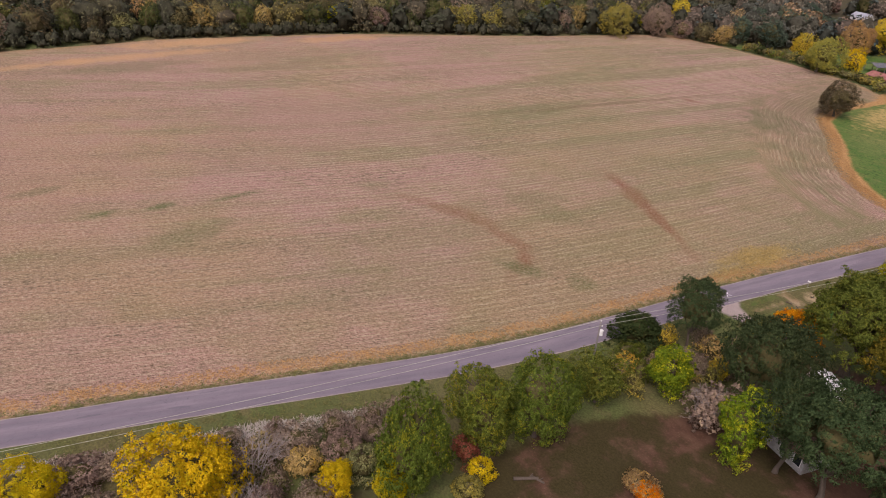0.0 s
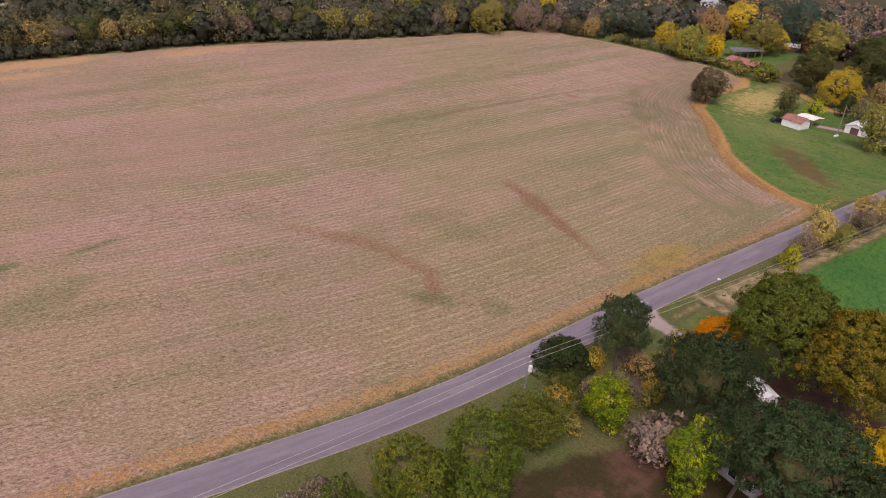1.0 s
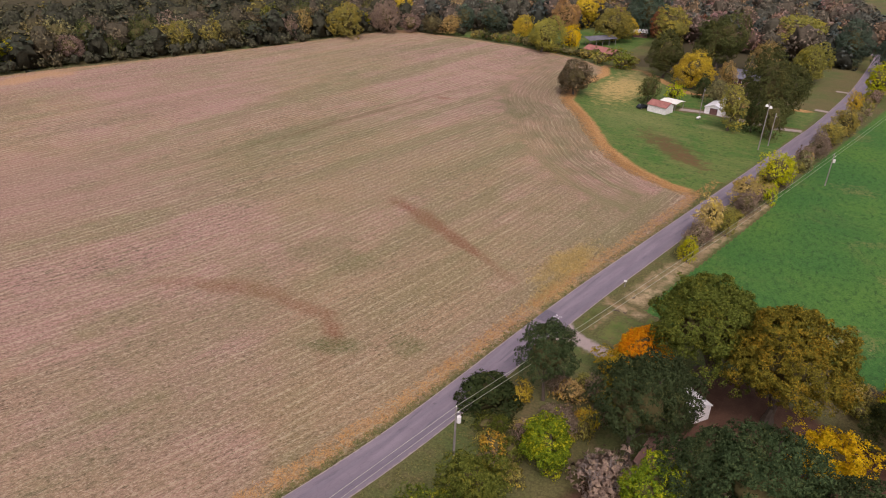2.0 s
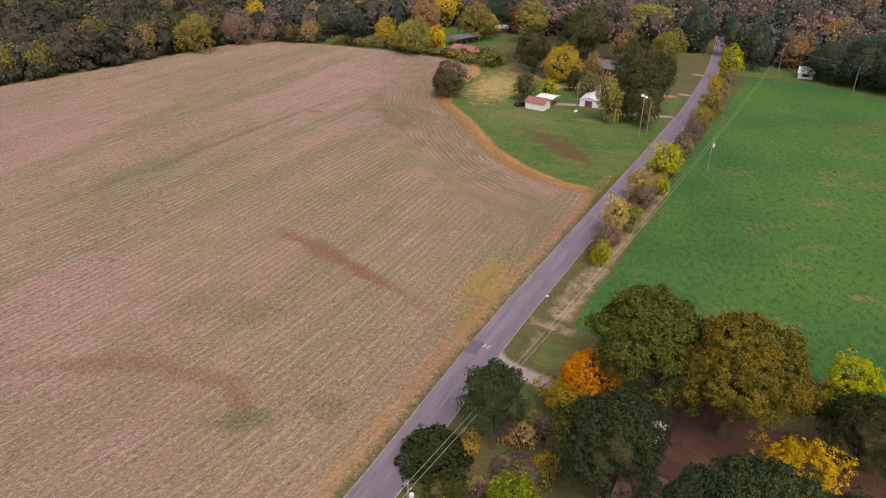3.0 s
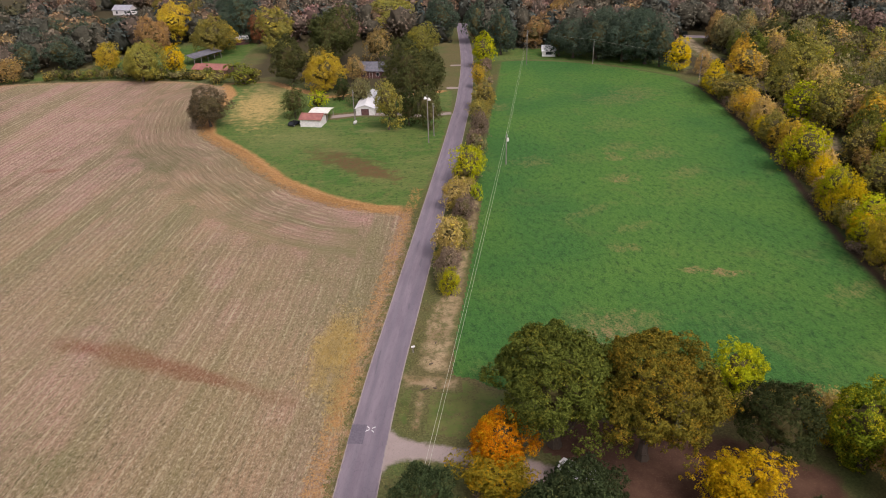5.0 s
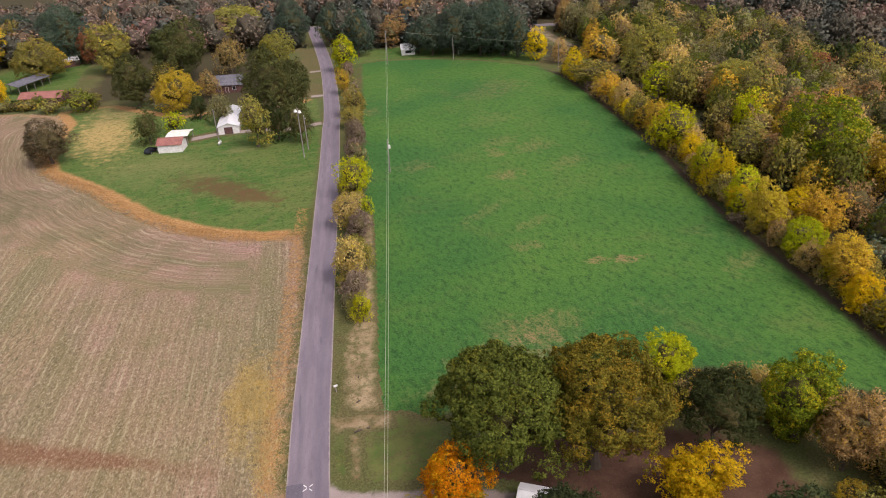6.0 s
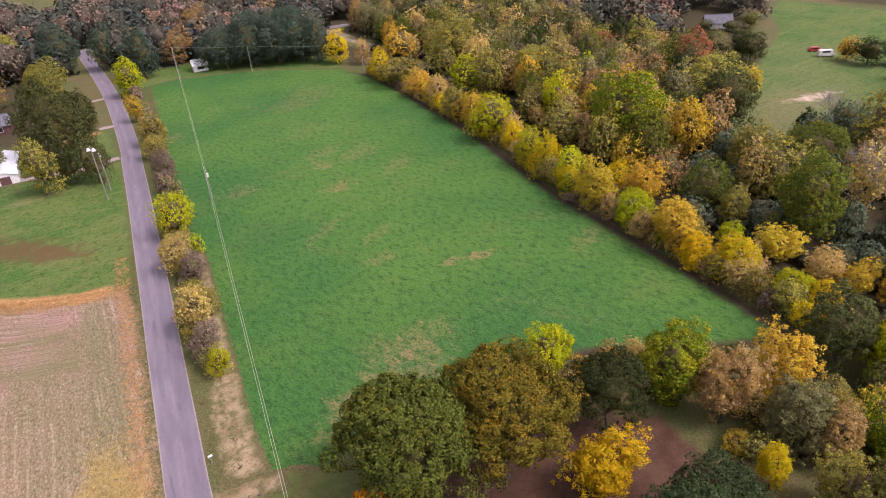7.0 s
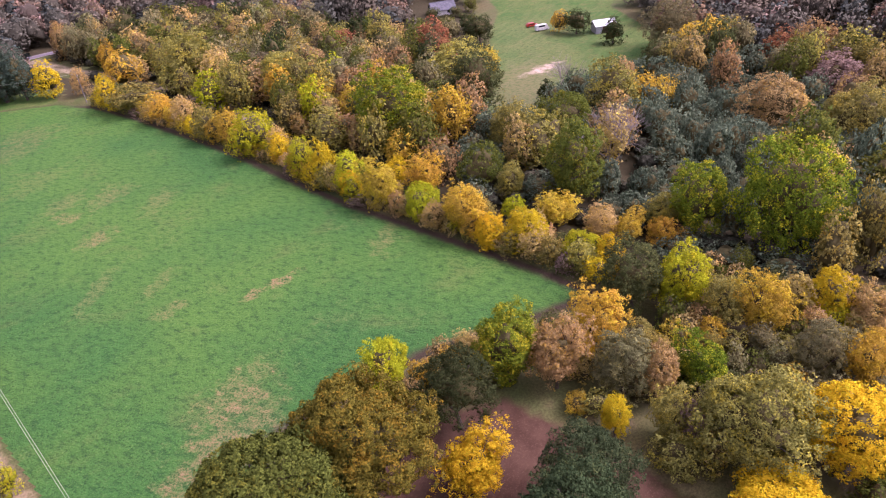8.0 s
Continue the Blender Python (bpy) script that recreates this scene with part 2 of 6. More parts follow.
MAT_PASTURE = material("green_pasture_grass", 0.9, 0.15)
net = Net(MAT_PASTURE)
xy = net.coords()
big = net.noise(xy, 0.022, 4, 0.55)
mid = net.noise(xy, 0.09, 5, 0.65, 0.6)
tuft = net.noise(net.map(xy, rot=(0, 0, 0.9), scale=(1.1, 0.6, 1)), 0.9, 4, 0.75)
fine = net.noise(xy, 2.6, 3, 0.8)
blade = net.noise(xy, 5.5, 2, 0.8)
c = net.mix(net.step(big, 0.36, 0.62), (0.050, 0.150, 0.031), (0.090, 0.196, 0.033))
c = net.mix(net.math("MULTIPLY", net.step(mid, 0.52, 0.75), 0.5), c, (0.14, 0.165, 0.048))
c = net.mix(net.math("MULTIPLY", net.step(tuft, 0.56, 0.30), 0.75), c, (0.018, 0.066, 0.018))
c = net.mix(net.math("MULTIPLY", net.step(fine, 0.50, 0.28), 0.85), c, (0.016, 0.048, 0.014))
c = net.mix(net.math("MULTIPLY", net.step(tuft, 0.56, 0.74), 0.45), c, (0.125, 0.205, 0.055))
c = net.mix(net.math("MULTIPLY", net.step(fine, 0.56, 0.72), 0.6), c, (0.16, 0.25, 0.055))
c = net.mix(net.math("MULTIPLY", net.step(blade, 0.58, 0.75), 0.4), c, (0.21, 0.28, 0.11))
w4 = wobble(net, xy, 0.4, 3.6)
dry = net.step(net.math("ADD", net.math("MULTIPLY", fine, 0.7), net.math("MULTIPLY", tuft, 0.6)), 0.55, 0.80)
for cx, cy, rx, ry, turn, amount in ((59.6, 101.8, 2.6, 0.9, -0.1, 1.6), (64.4, 100.2, 2.6, 0.9, -0.2, 1.6), (59, 148, 3, 2.2, 0.2, 1.2), (73, 164, 5, 3, 0.3, 0.7), (49, 112, 2.4, 1.4, 0, 0.8), (33, 79, 8, 5, 0.4, 0.95), (40, 86, 6, 3, 0.2, 0.8), (62, 163, 2, 2.6, 0.2, 1.0), (26, 76, 6, 4, 0.3, 0.8),
                                     (40, 162, 4, 3, 0.2, 0.6), (76, 150, 5, 2.4, 0.5, 0.6), (38, 215, 2.4, 3.4, 0.2, 0.8), (78, 218, 8, 6, 0.2, 0.5), (88, 226, 6, 7, 0.2, 0.5), (84, 92, 5, 2, 0.4, 0.6), (47, 130, 6, 1.5, 0.6, 0.5), (54, 121, 4, 1.4, 0.3, 0.5), (70, 190, 8, 4, 0.3, 0.35), (66, 171, 5, 2.4, 0.2, 0.6)):
    f = net.math("MULTIPLY", net.spot(xy, cx, cy, rx * 1.3, ry * 1.3, turn, w4), amount)
    c = net.mix(net.math("MINIMUM", net.math("MULTIPLY", f, net.math("MULTIPLY_ADD", dry, 0.7, 0.02)), 0.75), c, (0.34, 0.20, 0.105))
thin = net.noise(xy, 0.055, 5, 0.7, 0.4)
c = net.mix(net.math("MULTIPLY", net.math("MULTIPLY", net.step(thin, 0.56, 0.72), dry), 0.45), c, (0.26, 0.20, 0.085))
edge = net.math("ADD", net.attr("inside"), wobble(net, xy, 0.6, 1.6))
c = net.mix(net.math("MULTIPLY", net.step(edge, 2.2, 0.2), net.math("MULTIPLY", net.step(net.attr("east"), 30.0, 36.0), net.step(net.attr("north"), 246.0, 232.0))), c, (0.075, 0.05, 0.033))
g, gf = rough_grass(net, xy)
c = net.mix(net.step(edge, 0.0, -1.2), c, g)
net.colour(c)
net.bump(net.math("ADD", tuft, fine), 1.0, 0.3)

MAT_LAWN = material("mown_lawn_grass", 0.9, 0.15)
net = Net(MAT_LAWN)
xy = net.coords()
big = net.noise(xy, 0.05, 3, 0.6)
mid = net.noise(xy, 0.3, 4, 0.6)
fine = net.noise(xy, 2.5, 3, 0.7)
clot = net.noise(xy, 0.8, 4, 0.75)
c = net.mix(net.step(big, 0.35, 0.65), (0.064, 0.14, 0.024), (0.125, 0.165, 0.04))
c = net.mix(net.math("MULTIPLY", net.step(mid, 0.48, 0.72), 0.6), c, (0.20, 0.175, 0.06))
c = net.mix(net.math("MULTIPLY", net.step(clot, 0.52, 0.34), 0.8), c, (0.038, 0.075, 0.018))
c = net.mix(net.math("MULTIPLY", net.step(net.noise(xy, 0.16, 5, 0.7), 0.5, 0.66), 0.36), c, (0.17, 0.17, 0.06))
c = net.mix(net.math("MULTIPLY", net.step(fine, 0.54, 0.3), 0.8), c, (0.025, 0.05, 0.012))
stripe = net.noise(net.map(xy, rot=(0, 0, 0.5), scale=(0.05, 0.5, 1)), 1.0, 4, 0.7)
c = net.mix(net.math("MULTIPLY", net.step(stripe, 0.5, 0.68), 0.3), c, (0.21, 0.20, 0.075))
w4 = wobble(net, xy, 0.3, 2.6)
for cx, cy, rx, ry, turn, amount, col in ((-8, 168, 17, 5.5, -0.85, 1.0, (0.12, 0.068, 0.03)), (-1, 160, 8, 4, -0.85, 0.9, (0.13, 0.072, 0.032)), (165, 104, 34, 13, 0.35, 0.75, (0.19, 0.155, 0.075)), (215, 125, 40, 30, 0.3, 0.2, (0.20, 0.185, 0.09)), (-25, 190, 14, 10, 0.4, 0.45, (0.22, 0.2, 0.075)), (-42, 228, 10, 26, 0.1, 1.0, (0.44, 0.30, 0.115)), (-40, 255, 14, 16, 0, 0.7, (0.26, 0.2, 0.085)), (-3, 195, 6, 2, 0, 0.5, (0.24, 0.2, 0.09)), (185, 108, 8, 2.6, -0.25, 1.0, (0.56, 0.40, 0.31)), (-10, 178, 8, 2, -0.2, 0.5, (0.2, 0.17, 0.07))):
    c = net.mix(net.math("MULTIPLY", net.math("MULTIPLY", net.spot(xy, cx, cy, rx, ry, turn, w4), net.math("MULTIPLY_ADD", net.step(clot, 0.3, 0.6), 0.75, 0.25)), amount), c, col)
edge = net.math("ADD", net.attr("inside"), wobble(net, xy, 0.4, 2.2))
g, gf = rough_grass(net, xy)
rust = net.math("MULTIPLY", net.step(net.attr("north"), 268.0, 256.0), net.step(net.attr("east"), -5.0, -9.0))
g = net.mix(rust, g, net.mix(net.step(net.noise(xy, 1.6, 3, 0.8), 0.35, 0.65), (0.27, 0.14, 0.05), (0.50, 0.28, 0.115)))
c = net.mix(net.step(net.math("SUBTRACT", edge, net.math("MULTIPLY", rust, 1.2)), 0.8, -0.8), c, g)
net.colour(c)
net.bump(fine, 0.6, 0.1)

MAT_DIRT = material("packed_red_brown_earth", 0.95, 0.1)
net = Net(MAT_DIRT)
xy = net.coords()
mid = net.noise(xy, 0.3, 5, 0.65)
fine = net.noise(xy, 3.5, 4, 0.75)
c = net.mix(net.step(mid, 0.3, 0.7), (0.074, 0.037, 0.024), (0.118, 0.064, 0.042))
c = net.mix(net.math("MULTIPLY", net.step(fine, 0.5, 0.75), 0.5), c, (0.20, 0.115, 0.075))
# Thin olive grass to the south; shade is also painted into its tone.
c = net.mix(net.math("MULTIPLY", net.step(net.math("SUBTRACT", net.noise(xy, 0.12, 5, 0.65), net.math("MULTIPLY", net.step(net.attr("north"), 26.0, 44.0), 0.25)), 0.36, 0.52), 0.85), c, net.mix(net.step(fine, 0.3, 0.7), (0.026, 0.024, 0.008), (0.050, 0.043, 0.014)))
edge = net.math("ADD", net.attr("inside"), wobble(net, xy, 0.5, 3.0))
g, gf = rough_grass(net, xy)
c = net.mix(net.step(edge, 1.2, -0.8), c, g)
net.colour(c)
net.bump(fine, 0.5, 0.08)

MAT_GRAVEL = material("pale_gravel_drive", 0.95, 0.1)
net = Net(MAT_GRAVEL)
xy = net.coords()
mid = net.noise(xy, 0.5, 5, 0.65)
fine = net.noise(xy, 6.0, 4, 0.75)
c = net.mix(mid, (0.29, 0.225, 0.205), (0.41, 0.325, 0.295))
c = net.mix(net.math("MULTIPLY", net.step(fine, 0.5, 0.3), 0.5), c, (0.16, 0.13, 0.11))
edge = net.math("ADD", net.attr("inside"), wobble(net, xy, 0.9, 1.6))
g, gf = rough_grass(net, xy)
c = net.mix(net.step(edge, 0.5, -0.4), c, g)
net.colour(c)
net.bump(fine, 0.4, 0.04)

MAT_ROAD = material("worn_grey_asphalt", 0.85, 0.3)
net = Net(MAT_ROAD)
xy = net.coords()
uv = net.n.new("ShaderNodeUVMap").outputs[0]
sep = net.n.new("ShaderNodeSeparateXYZ")
net.l.new(uv, sep.inputs[0])
across = sep.outputs["X"]
mid = net.noise(net.map(uv, scale=(1.0, 0.12, 1)), 1.0, 4, 0.6)
fine = net.noise(xy, 7.0, 4, 0.75)
c = net.mix(net.step(mid, 0.3, 0.7), (0.182, 0.144, 0.171), (0.238, 0.192, 0.219))
c = net.mix(net.math("MULTIPLY", net.step(net.math("ADD", across, wobble(net, xy, 0.4, 0.3)), 0.2, 0.35), 0.28), c, (0.13, 0.105, 0.135))
track = net.math("ABSOLUTE", net.math("SUBTRACT", net.math("ABSOLUTE", across), 1.15))
c = net.mix(net.math("MULTIPLY", net.step(track, 0.55, 0.1), 0.35), c, (0.15, 0.13, 0.155))
patch = net.step(net.noise(net.map(uv, scale=(0.8, 0.10, 1)), 1.0, 2, 0.4), 0.66, 0.70)
c = net.mix(net.math("MULTIPLY", patch, 0.55), c, (0.12, 0.105, 0.125))
crack = net.n.new("ShaderNodeTexVoronoi")
crack.feature = "DISTANCE_TO_EDGE"
net.l.new(net.map(uv, scale=(0.5, 0.16, 1)), crack.inputs["Vector"])
c = net.mix(net.math("MULTIPLY", net.step(crack.outputs["Distance"], 0.02, 0.005), 0.35), c, (0.06, 0.055, 0.06))
c = net.mix(net.math("MULTIPLY", net.step(fine, 0.5, 0.75), 0.35), c, (0.25, 0.23, 0.23))
rim = net.math("ADD", net.math("ABSOLUTE", across), wobble(net, xy, 1.2, 0.5))
c = net.mix(net.math("MULTIPLY", net.step(rim, 2.36, 2.58), 0.8), c, (0.36, 0.29, 0.25))
net.colour(c)
net.bump(fine, 0.25, 0.02)


def leaf_material(name, lo, hi, accent, share=0.25):
    """Foliage: each leaf cluster a shade between lo and hi, some of the accent colour."""
    m = material(name, 0.85, 0.08)
    net = Net(m)
    geo = net.n.new("ShaderNodeNewGeometry")
    per = geo.outputs["Random Per Island"]
    info = net.n.new("ShaderNodeObjectInfo")
    clump = net.noise(net.coords(), 0.38, 4, 0.65)
    c = net.mix(net.math("MULTIPLY_ADD", per, 0.9, 0.05), tuple(0.8 * v for v in lo), tuple(1.15 * v for v in hi))
    fac = net.step(net.math("ADD", clump, net.math("MULTIPLY", net.math("SUBTRACT", per, 0.5), 0.25)), 0.62 - 0.3 * share, 0.78 - 0.3 * share)
    c = net.mix(fac, c, accent)
    hsv = net.n.new("ShaderNodeHueSaturation")
    co = net.coords()
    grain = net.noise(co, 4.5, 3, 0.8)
    # Dark flecks for the gaps: shade between leaves painted into their colour.
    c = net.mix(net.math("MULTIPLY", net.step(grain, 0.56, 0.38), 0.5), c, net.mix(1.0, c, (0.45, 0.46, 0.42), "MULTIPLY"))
    net.bump(grain, 0.6, 0.2)
    net.put(hsv.inputs["Hue"], net.math("MULTIPLY_ADD", info.outputs["Random"], 0.03, 0.485))
    net.put(hsv.inputs["Value"], net.math("MULTIPLY_ADD", net.math("FRACT", net.math("MULTIPLY", info.outputs["Random"], 7.3)), 0.32, 0.94))
    net.l.new(c, hsv.inputs["Color"])
    net.colour(hsv.outputs[0])
    t = net.n.new("ShaderNodeBsdfTranslucent")
    net.l.new(hsv.outputs[0], t.inputs["Color"])
    mx = net.n.new("ShaderNodeMixShader")
    mx.inputs[0].default_value = 0.35
    net.l.new(net.bsdf.outputs[0], mx.inputs[1])
    net.l.new(t.outputs[0], mx.inputs[2])
    net.l.new(mx.outputs[0], net.n["Material Output"].inputs["Surface"])
    return m


LEAF = {
    "amber": leaf_material("turning_oak_leaves", (0.144, 0.135, 0.0182), (0.307, 0.277, 0.0315), (0.424, 0.303, 0.0248), 0.35),
    "oak": leaf_material("oak_leaves", (0.0879, 0.103, 0.0185), (0.192, 0.212, 0.0354), (0.232, 0.216, 0.0292), 0.3),
    "deep": leaf_material("dark_green_leaves", (0.075, 0.09, 0.03), (0.14, 0.155, 0.05), (0.18, 0.165, 0.045), 0.25),
    "umber": leaf_material("brown_olive_leaves", (0.12, 0.1, 0.054), (0.2, 0.165, 0.09), (0.24, 0.17, 0.072), 0.3),
    "green": leaf_material("green_leaves", (0.115, 0.15, 0.022), (0.21, 0.245, 0.036), (0.34, 0.30, 0.02), 0.25),
    "mottled": leaf_material("green_and_yellow_leaves", (0.115, 0.184, 0.0138), (0.23, 0.299, 0.0184), (0.575, 0.529, 0.0172), 0.35),
    "olive": leaf_material("olive_leaves", (0.247, 0.218, 0.0559), (0.384, 0.339, 0.0893), (0.575, 0.437, 0.0621), 0.35),
    "grey": leaf_material("grey_green_leaves", (0.23, 0.218, 0.1), (0.345, 0.316, 0.142), (0.437, 0.356, 0.118), 0.3),
    "yellow": leaf_material("yellow_leaves", (0.74, 0.50, 0.008), (0.85, 0.64, 0.012), (0.58, 0.50, 0.01), 0.3),
    "lime": leaf_material("yellow_green_leaves", (0.368, 0.414, 0.0092), (0.621, 0.609, 0.0138), (0.851, 0.69, 0.0138), 0.25),
    "orange": leaf_material("orange_leaves", (0.80, 0.24, 0.004), (0.86, 0.38, 0.006), (0.82, 0.50, 0.01), 0.3),
    "gold": leaf_material("gold_leaves", (0.56, 0.37, 0.055), (0.76, 0.51, 0.06), (0.85, 0.62, 0.03), 0.4),
    "honey": leaf_material("honey_gold_leaves", (0.29, 0.25, 0.02), (0.45, 0.36, 0.03), (0.62, 0.36, 0.01), 0.3),
    "tan": leaf_material("tan_faded_leaves", (0.502, 0.355, 0.134), (0.663, 0.476, 0.181), (0.77, 0.54, 0.0828), 0.3),
    "brown": leaf_material("brown_leaves", (0.359, 0.23, 0.0991), (0.526, 0.356, 0.146), (0.646, 0.414, 0.0936), 0.3),
    "red": leaf_material("red_leaves", (0.30, 0.095, 0.055), (0.42, 0.15, 0.08), (0.38, 0.20, 0.08), 0.3),
    "pine": leaf_material("pine_needles", (0.041, 0.0643, 0.0254), (0.0866, 0.118, 0.045), (0.119, 0.133, 0.044), 0.2),
    "fir": leaf_material("blue_green_needles", (0.065, 0.096, 0.066), (0.125, 0.168, 0.112), (0.15, 0.175, 0.10), 0.2),
    "cedar": leaf_material("cedar_foliage", (0.038, 0.054, 0.018), (0.072, 0.09, 0.028), (0.10, 0.095, 0.03), 0.2),
    "vine": leaf_material("vine_leaves", (0.092, 0.127, 0.076), (0.19, 0.23, 0.138), (0.241, 0.253, 0.138), 0.2),
    "brush": leaf_material("purple_brown_brush", (0.25, 0.17, 0.13), (0.38, 0.27, 0.205), (0.46, 0.33, 0.22), 0.3),
}


def bark_material(name, a, b):
    m = material(name, 0.9, 0.15)
    net = Net(m)
    co = net.coords()
    n = net.noise(net.map(co, scale=(6, 6, 1.2)), 1.0, 4, 0.65)
    net.colour(net.mix(n, a, b))
    net.bump(n, 0.6, 0.05)
    return m


MAT_BARK = bark_material("dark_bark", (0.06, 0.045, 0.035), (0.15, 0.115, 0.09))
# Solid crown core, coloured dark to stand in for shade between the leaves.
MAT_INNER = bark_material("shaded_twig_core", (0.075, 0.062, 0.024), (0.15, 0.122, 0.048))
MAT_TWIG = bark_material("pale_grey_twigs", (0.24, 0.20, 0.18), (0.42, 0.35, 0.32))


def plain(name, a, b, scale=1.5, rough=0.7, metal=0.0, streak=1.0):
    """A painted or weathered surface: two tones in patches, with finer dirt."""
    m = material(name, rough, 0.35)
    net = Net(m)
    co = net.coords()
    n1 = net.noise(net.map(co, scale=(1, 1, streak)), scale, 4, 0.6)
    n2 = net.noise(co, scale * 8, 3, 0.7)
    c = net.mix(net.step(n1, 0.3, 0.7), a, b)
    c = net.mix(net.math("MULTIPLY", net.step(n2, 0.52, 0.75), 0.35), c, tuple(v * 0.6 for v in a))
    net.colour(c)
    net.bsdf.inputs["Metallic"].default_value = metal
    net.bump(n2, 0.15, 0.02)
    return m


MAT_WHITE = plain("white_siding", (0.62, 0.58, 0.56), (0.78, 0.75, 0.73))
MAT_SIDING = plain("weathered_grey_siding", (0.28, 0.26, 0.25), (0.42, 0.39, 0.38))
MAT_WHITE_ROOF = plain("white_metal_roof", (0.70, 0.67, 0.67), (0.82, 0.80, 0.80), 0.6, 0.45)
MAT_RED_ROOF = plain("rusty_red_roof", (0.26, 0.10, 0.085), (0.36, 0.15, 0.12), 0.8)
MAT_SHINGLE = plain("red_brown_shingles", (0.22, 0.12, 0.095), (0.32, 0.18, 0.14), 1.5, 0.9)
MAT_GREY_ROOF = plain("grey_metal_roof", (0.30, 0.29, 0.32), (0.42, 0.41, 0.45), 0.6, 0.5)
MAT_DARK_ROOF = plain("dark_grey_shingles", (0.10, 0.095, 0.11), (0.17, 0.16, 0.18), 1.0, 0.85)
MAT_DARK_WOOD = plain("dark_red_brown_boards", (0.085, 0.04, 0.035), (0.14, 0.07, 0.06), 1.0, 0.85)
MAT_PATCH = plain("dark_patched_asphalt", (0.12, 0.10, 0.125), (0.16, 0.135, 0.16), 4.0, 0.85)
MAT_POLE = plain("weathered_grey_pole_wood", (0.18, 0.155, 0.14), (0.30, 0.26, 0.24), 2.0, 0.9, 0.0, 0.2)
MAT_WIRE = plain("pale_aluminium_cable", (0.42, 0.40, 0.31), (0.55, 0.53, 0.42), 2.0, 0.5, 0.2)
MAT_STEEL = plain("galvanised_steel", (0.42, 0.42, 0.43), (0.55, 0.55, 0.56), 2.0, 0.45, 0.7)
MAT_PAINT = plain("worn_white_road_paint", (0.60, 0.58, 0.56), (0.75, 0.73, 0.71), 3.0, 0.8)
MAT_CREAM = plain("cream_canopy_sheet", (0.72, 0.68, 0.60), (0.82, 0.79, 0.72), 0.8, 0.6)
MAT_BLACK = plain("black_rubber", (0.02, 0.02, 0.02), (0.04, 0.04, 0.04), 3.0, 0.8)
MAT_CAR_RED = plain("red_car_paint", (0.32, 0.03, 0.02), (0.42, 0.05, 0.03), 2.0, 0.3)
MAT_GLASS = material("dark_window_glass", 0.08, 0.5)
MAT_GLASS.node_tree.nodes["Principled BSDF"].inputs["Base Color"].default_value = (0.02, 0.022, 0.026, 1)


# ---- ground ----
def signed_distance(poly, X, Y):
    """Metres inside (+) or outside (-) of a closed outline."""
    P = np.array(poly, float)
    Q = np.roll(P, -1, 0)
    best = np.full(X.shape, 1e9)
    inside = np.zeros(X.shape, bool)
    for (ax, ay), (bx, by) in zip(P, Q):
        dx, dy = bx - ax, by - ay
        k = np.clip(((X - ax) * dx + (Y - ay) * dy) / (dx * dx + dy * dy + 1e-9), 0, 1)
        best = np.minimum(best, np.hypot(X - ax - k * dx, Y - ay - k * dy))
        if dy != 0:
            inside ^= ((ay > Y) != (by > Y)) & (X < ax + (Y - ay) * dx / dy)
    return np.where(inside, best, -best)


def curve_points(pts, step):
    """A smooth line (Catmull-Rom) through pts, sampled about every step metres."""
    P = np.array(pts, float)
    P = np.vstack([2 * P[0] - P[1], P, 2 * P[-1] - P[-2]])
    out = []
    for a, b, c2, d in zip(P, P[1:], P[2:], P[3:]):
        n = max(2, int(np.linalg.norm(c2 - b) / step))
        for k in range(n):
            t = k / n
            out.append(0.5 * ((2 * b) + (c2 - a) * t + (2 * a - 5 * b + 4 * c2 - d) * t * t + (3 * b - a - 3 * c2 + d) * t ** 3))
    out.append(P[-2])
    return np.array(out)


def sheet(name, poly, step, margin, z, mat, label, category, along=None):
    """A flat piece of land with an 'inside' distance; along: the direction of its rows."""
    P = np.array(poly, float)
    x0, y0 = P.min(0) - margin
    x1, y1 = P.max(0) + margin
    nx, ny = int((x1 - x0) / step) + 1, int((y1 - y0) / step) + 1
    X, Y = np.meshgrid(x0 + np.arange(nx + 1) * step, y0 + np.arange(ny + 1) * step)
    D = signed_distance(P, X, Y)
    V = np.stack([X, Y, np.full(X.shape, z)], -1).reshape(-1, 3)
    I, J = np.meshgrid(np.arange(nx), np.arange(ny))
    a = (J * (nx + 1) + I).ravel()
    F = np.stack([a, a + 1, a + nx + 2, a + nx + 1], -1)
    F = F[D.ravel()[F].max(1) > -margin]
    used = np.unique(F)
    remap = np.zeros(len(V), int)
    remap[used] = np.arange(len(used))
    F = remap[F]
    me = mesh_np(name, V[used], F)
    at = me.attributes.new("inside", "FLOAT", "POINT")
    at.data.foreach_set("value", D.ravel()[used].astype(np.float32))
    me.attributes.new("north", "FLOAT", "POINT").data.foreach_set("value", V[used][:, 1].astype(np.float32))
    me.attributes.new("east", "FLOAT", "POINT").data.foreach_set("value", (V[used][:, 0] - road_x(V[used][:, 1])).astype(np.float32))
    if along is not None:
        me.attributes.new("seam", "FLOAT", "POINT").data.foreach_set("value", row_seam(V[used][:, 0], V[used][:, 1]).astype(np.float32))
        u = V[used][F.ravel()][:, :2]
        uv = along(u[:, 0], u[:, 1])
        me.uv_layers.new(name="UVMap").data.foreach_set("uv", uv.astype(np.float32).ravel())
    me.materials.append(mat)
    return tagged(new(name, me), label, category, kind="structure")


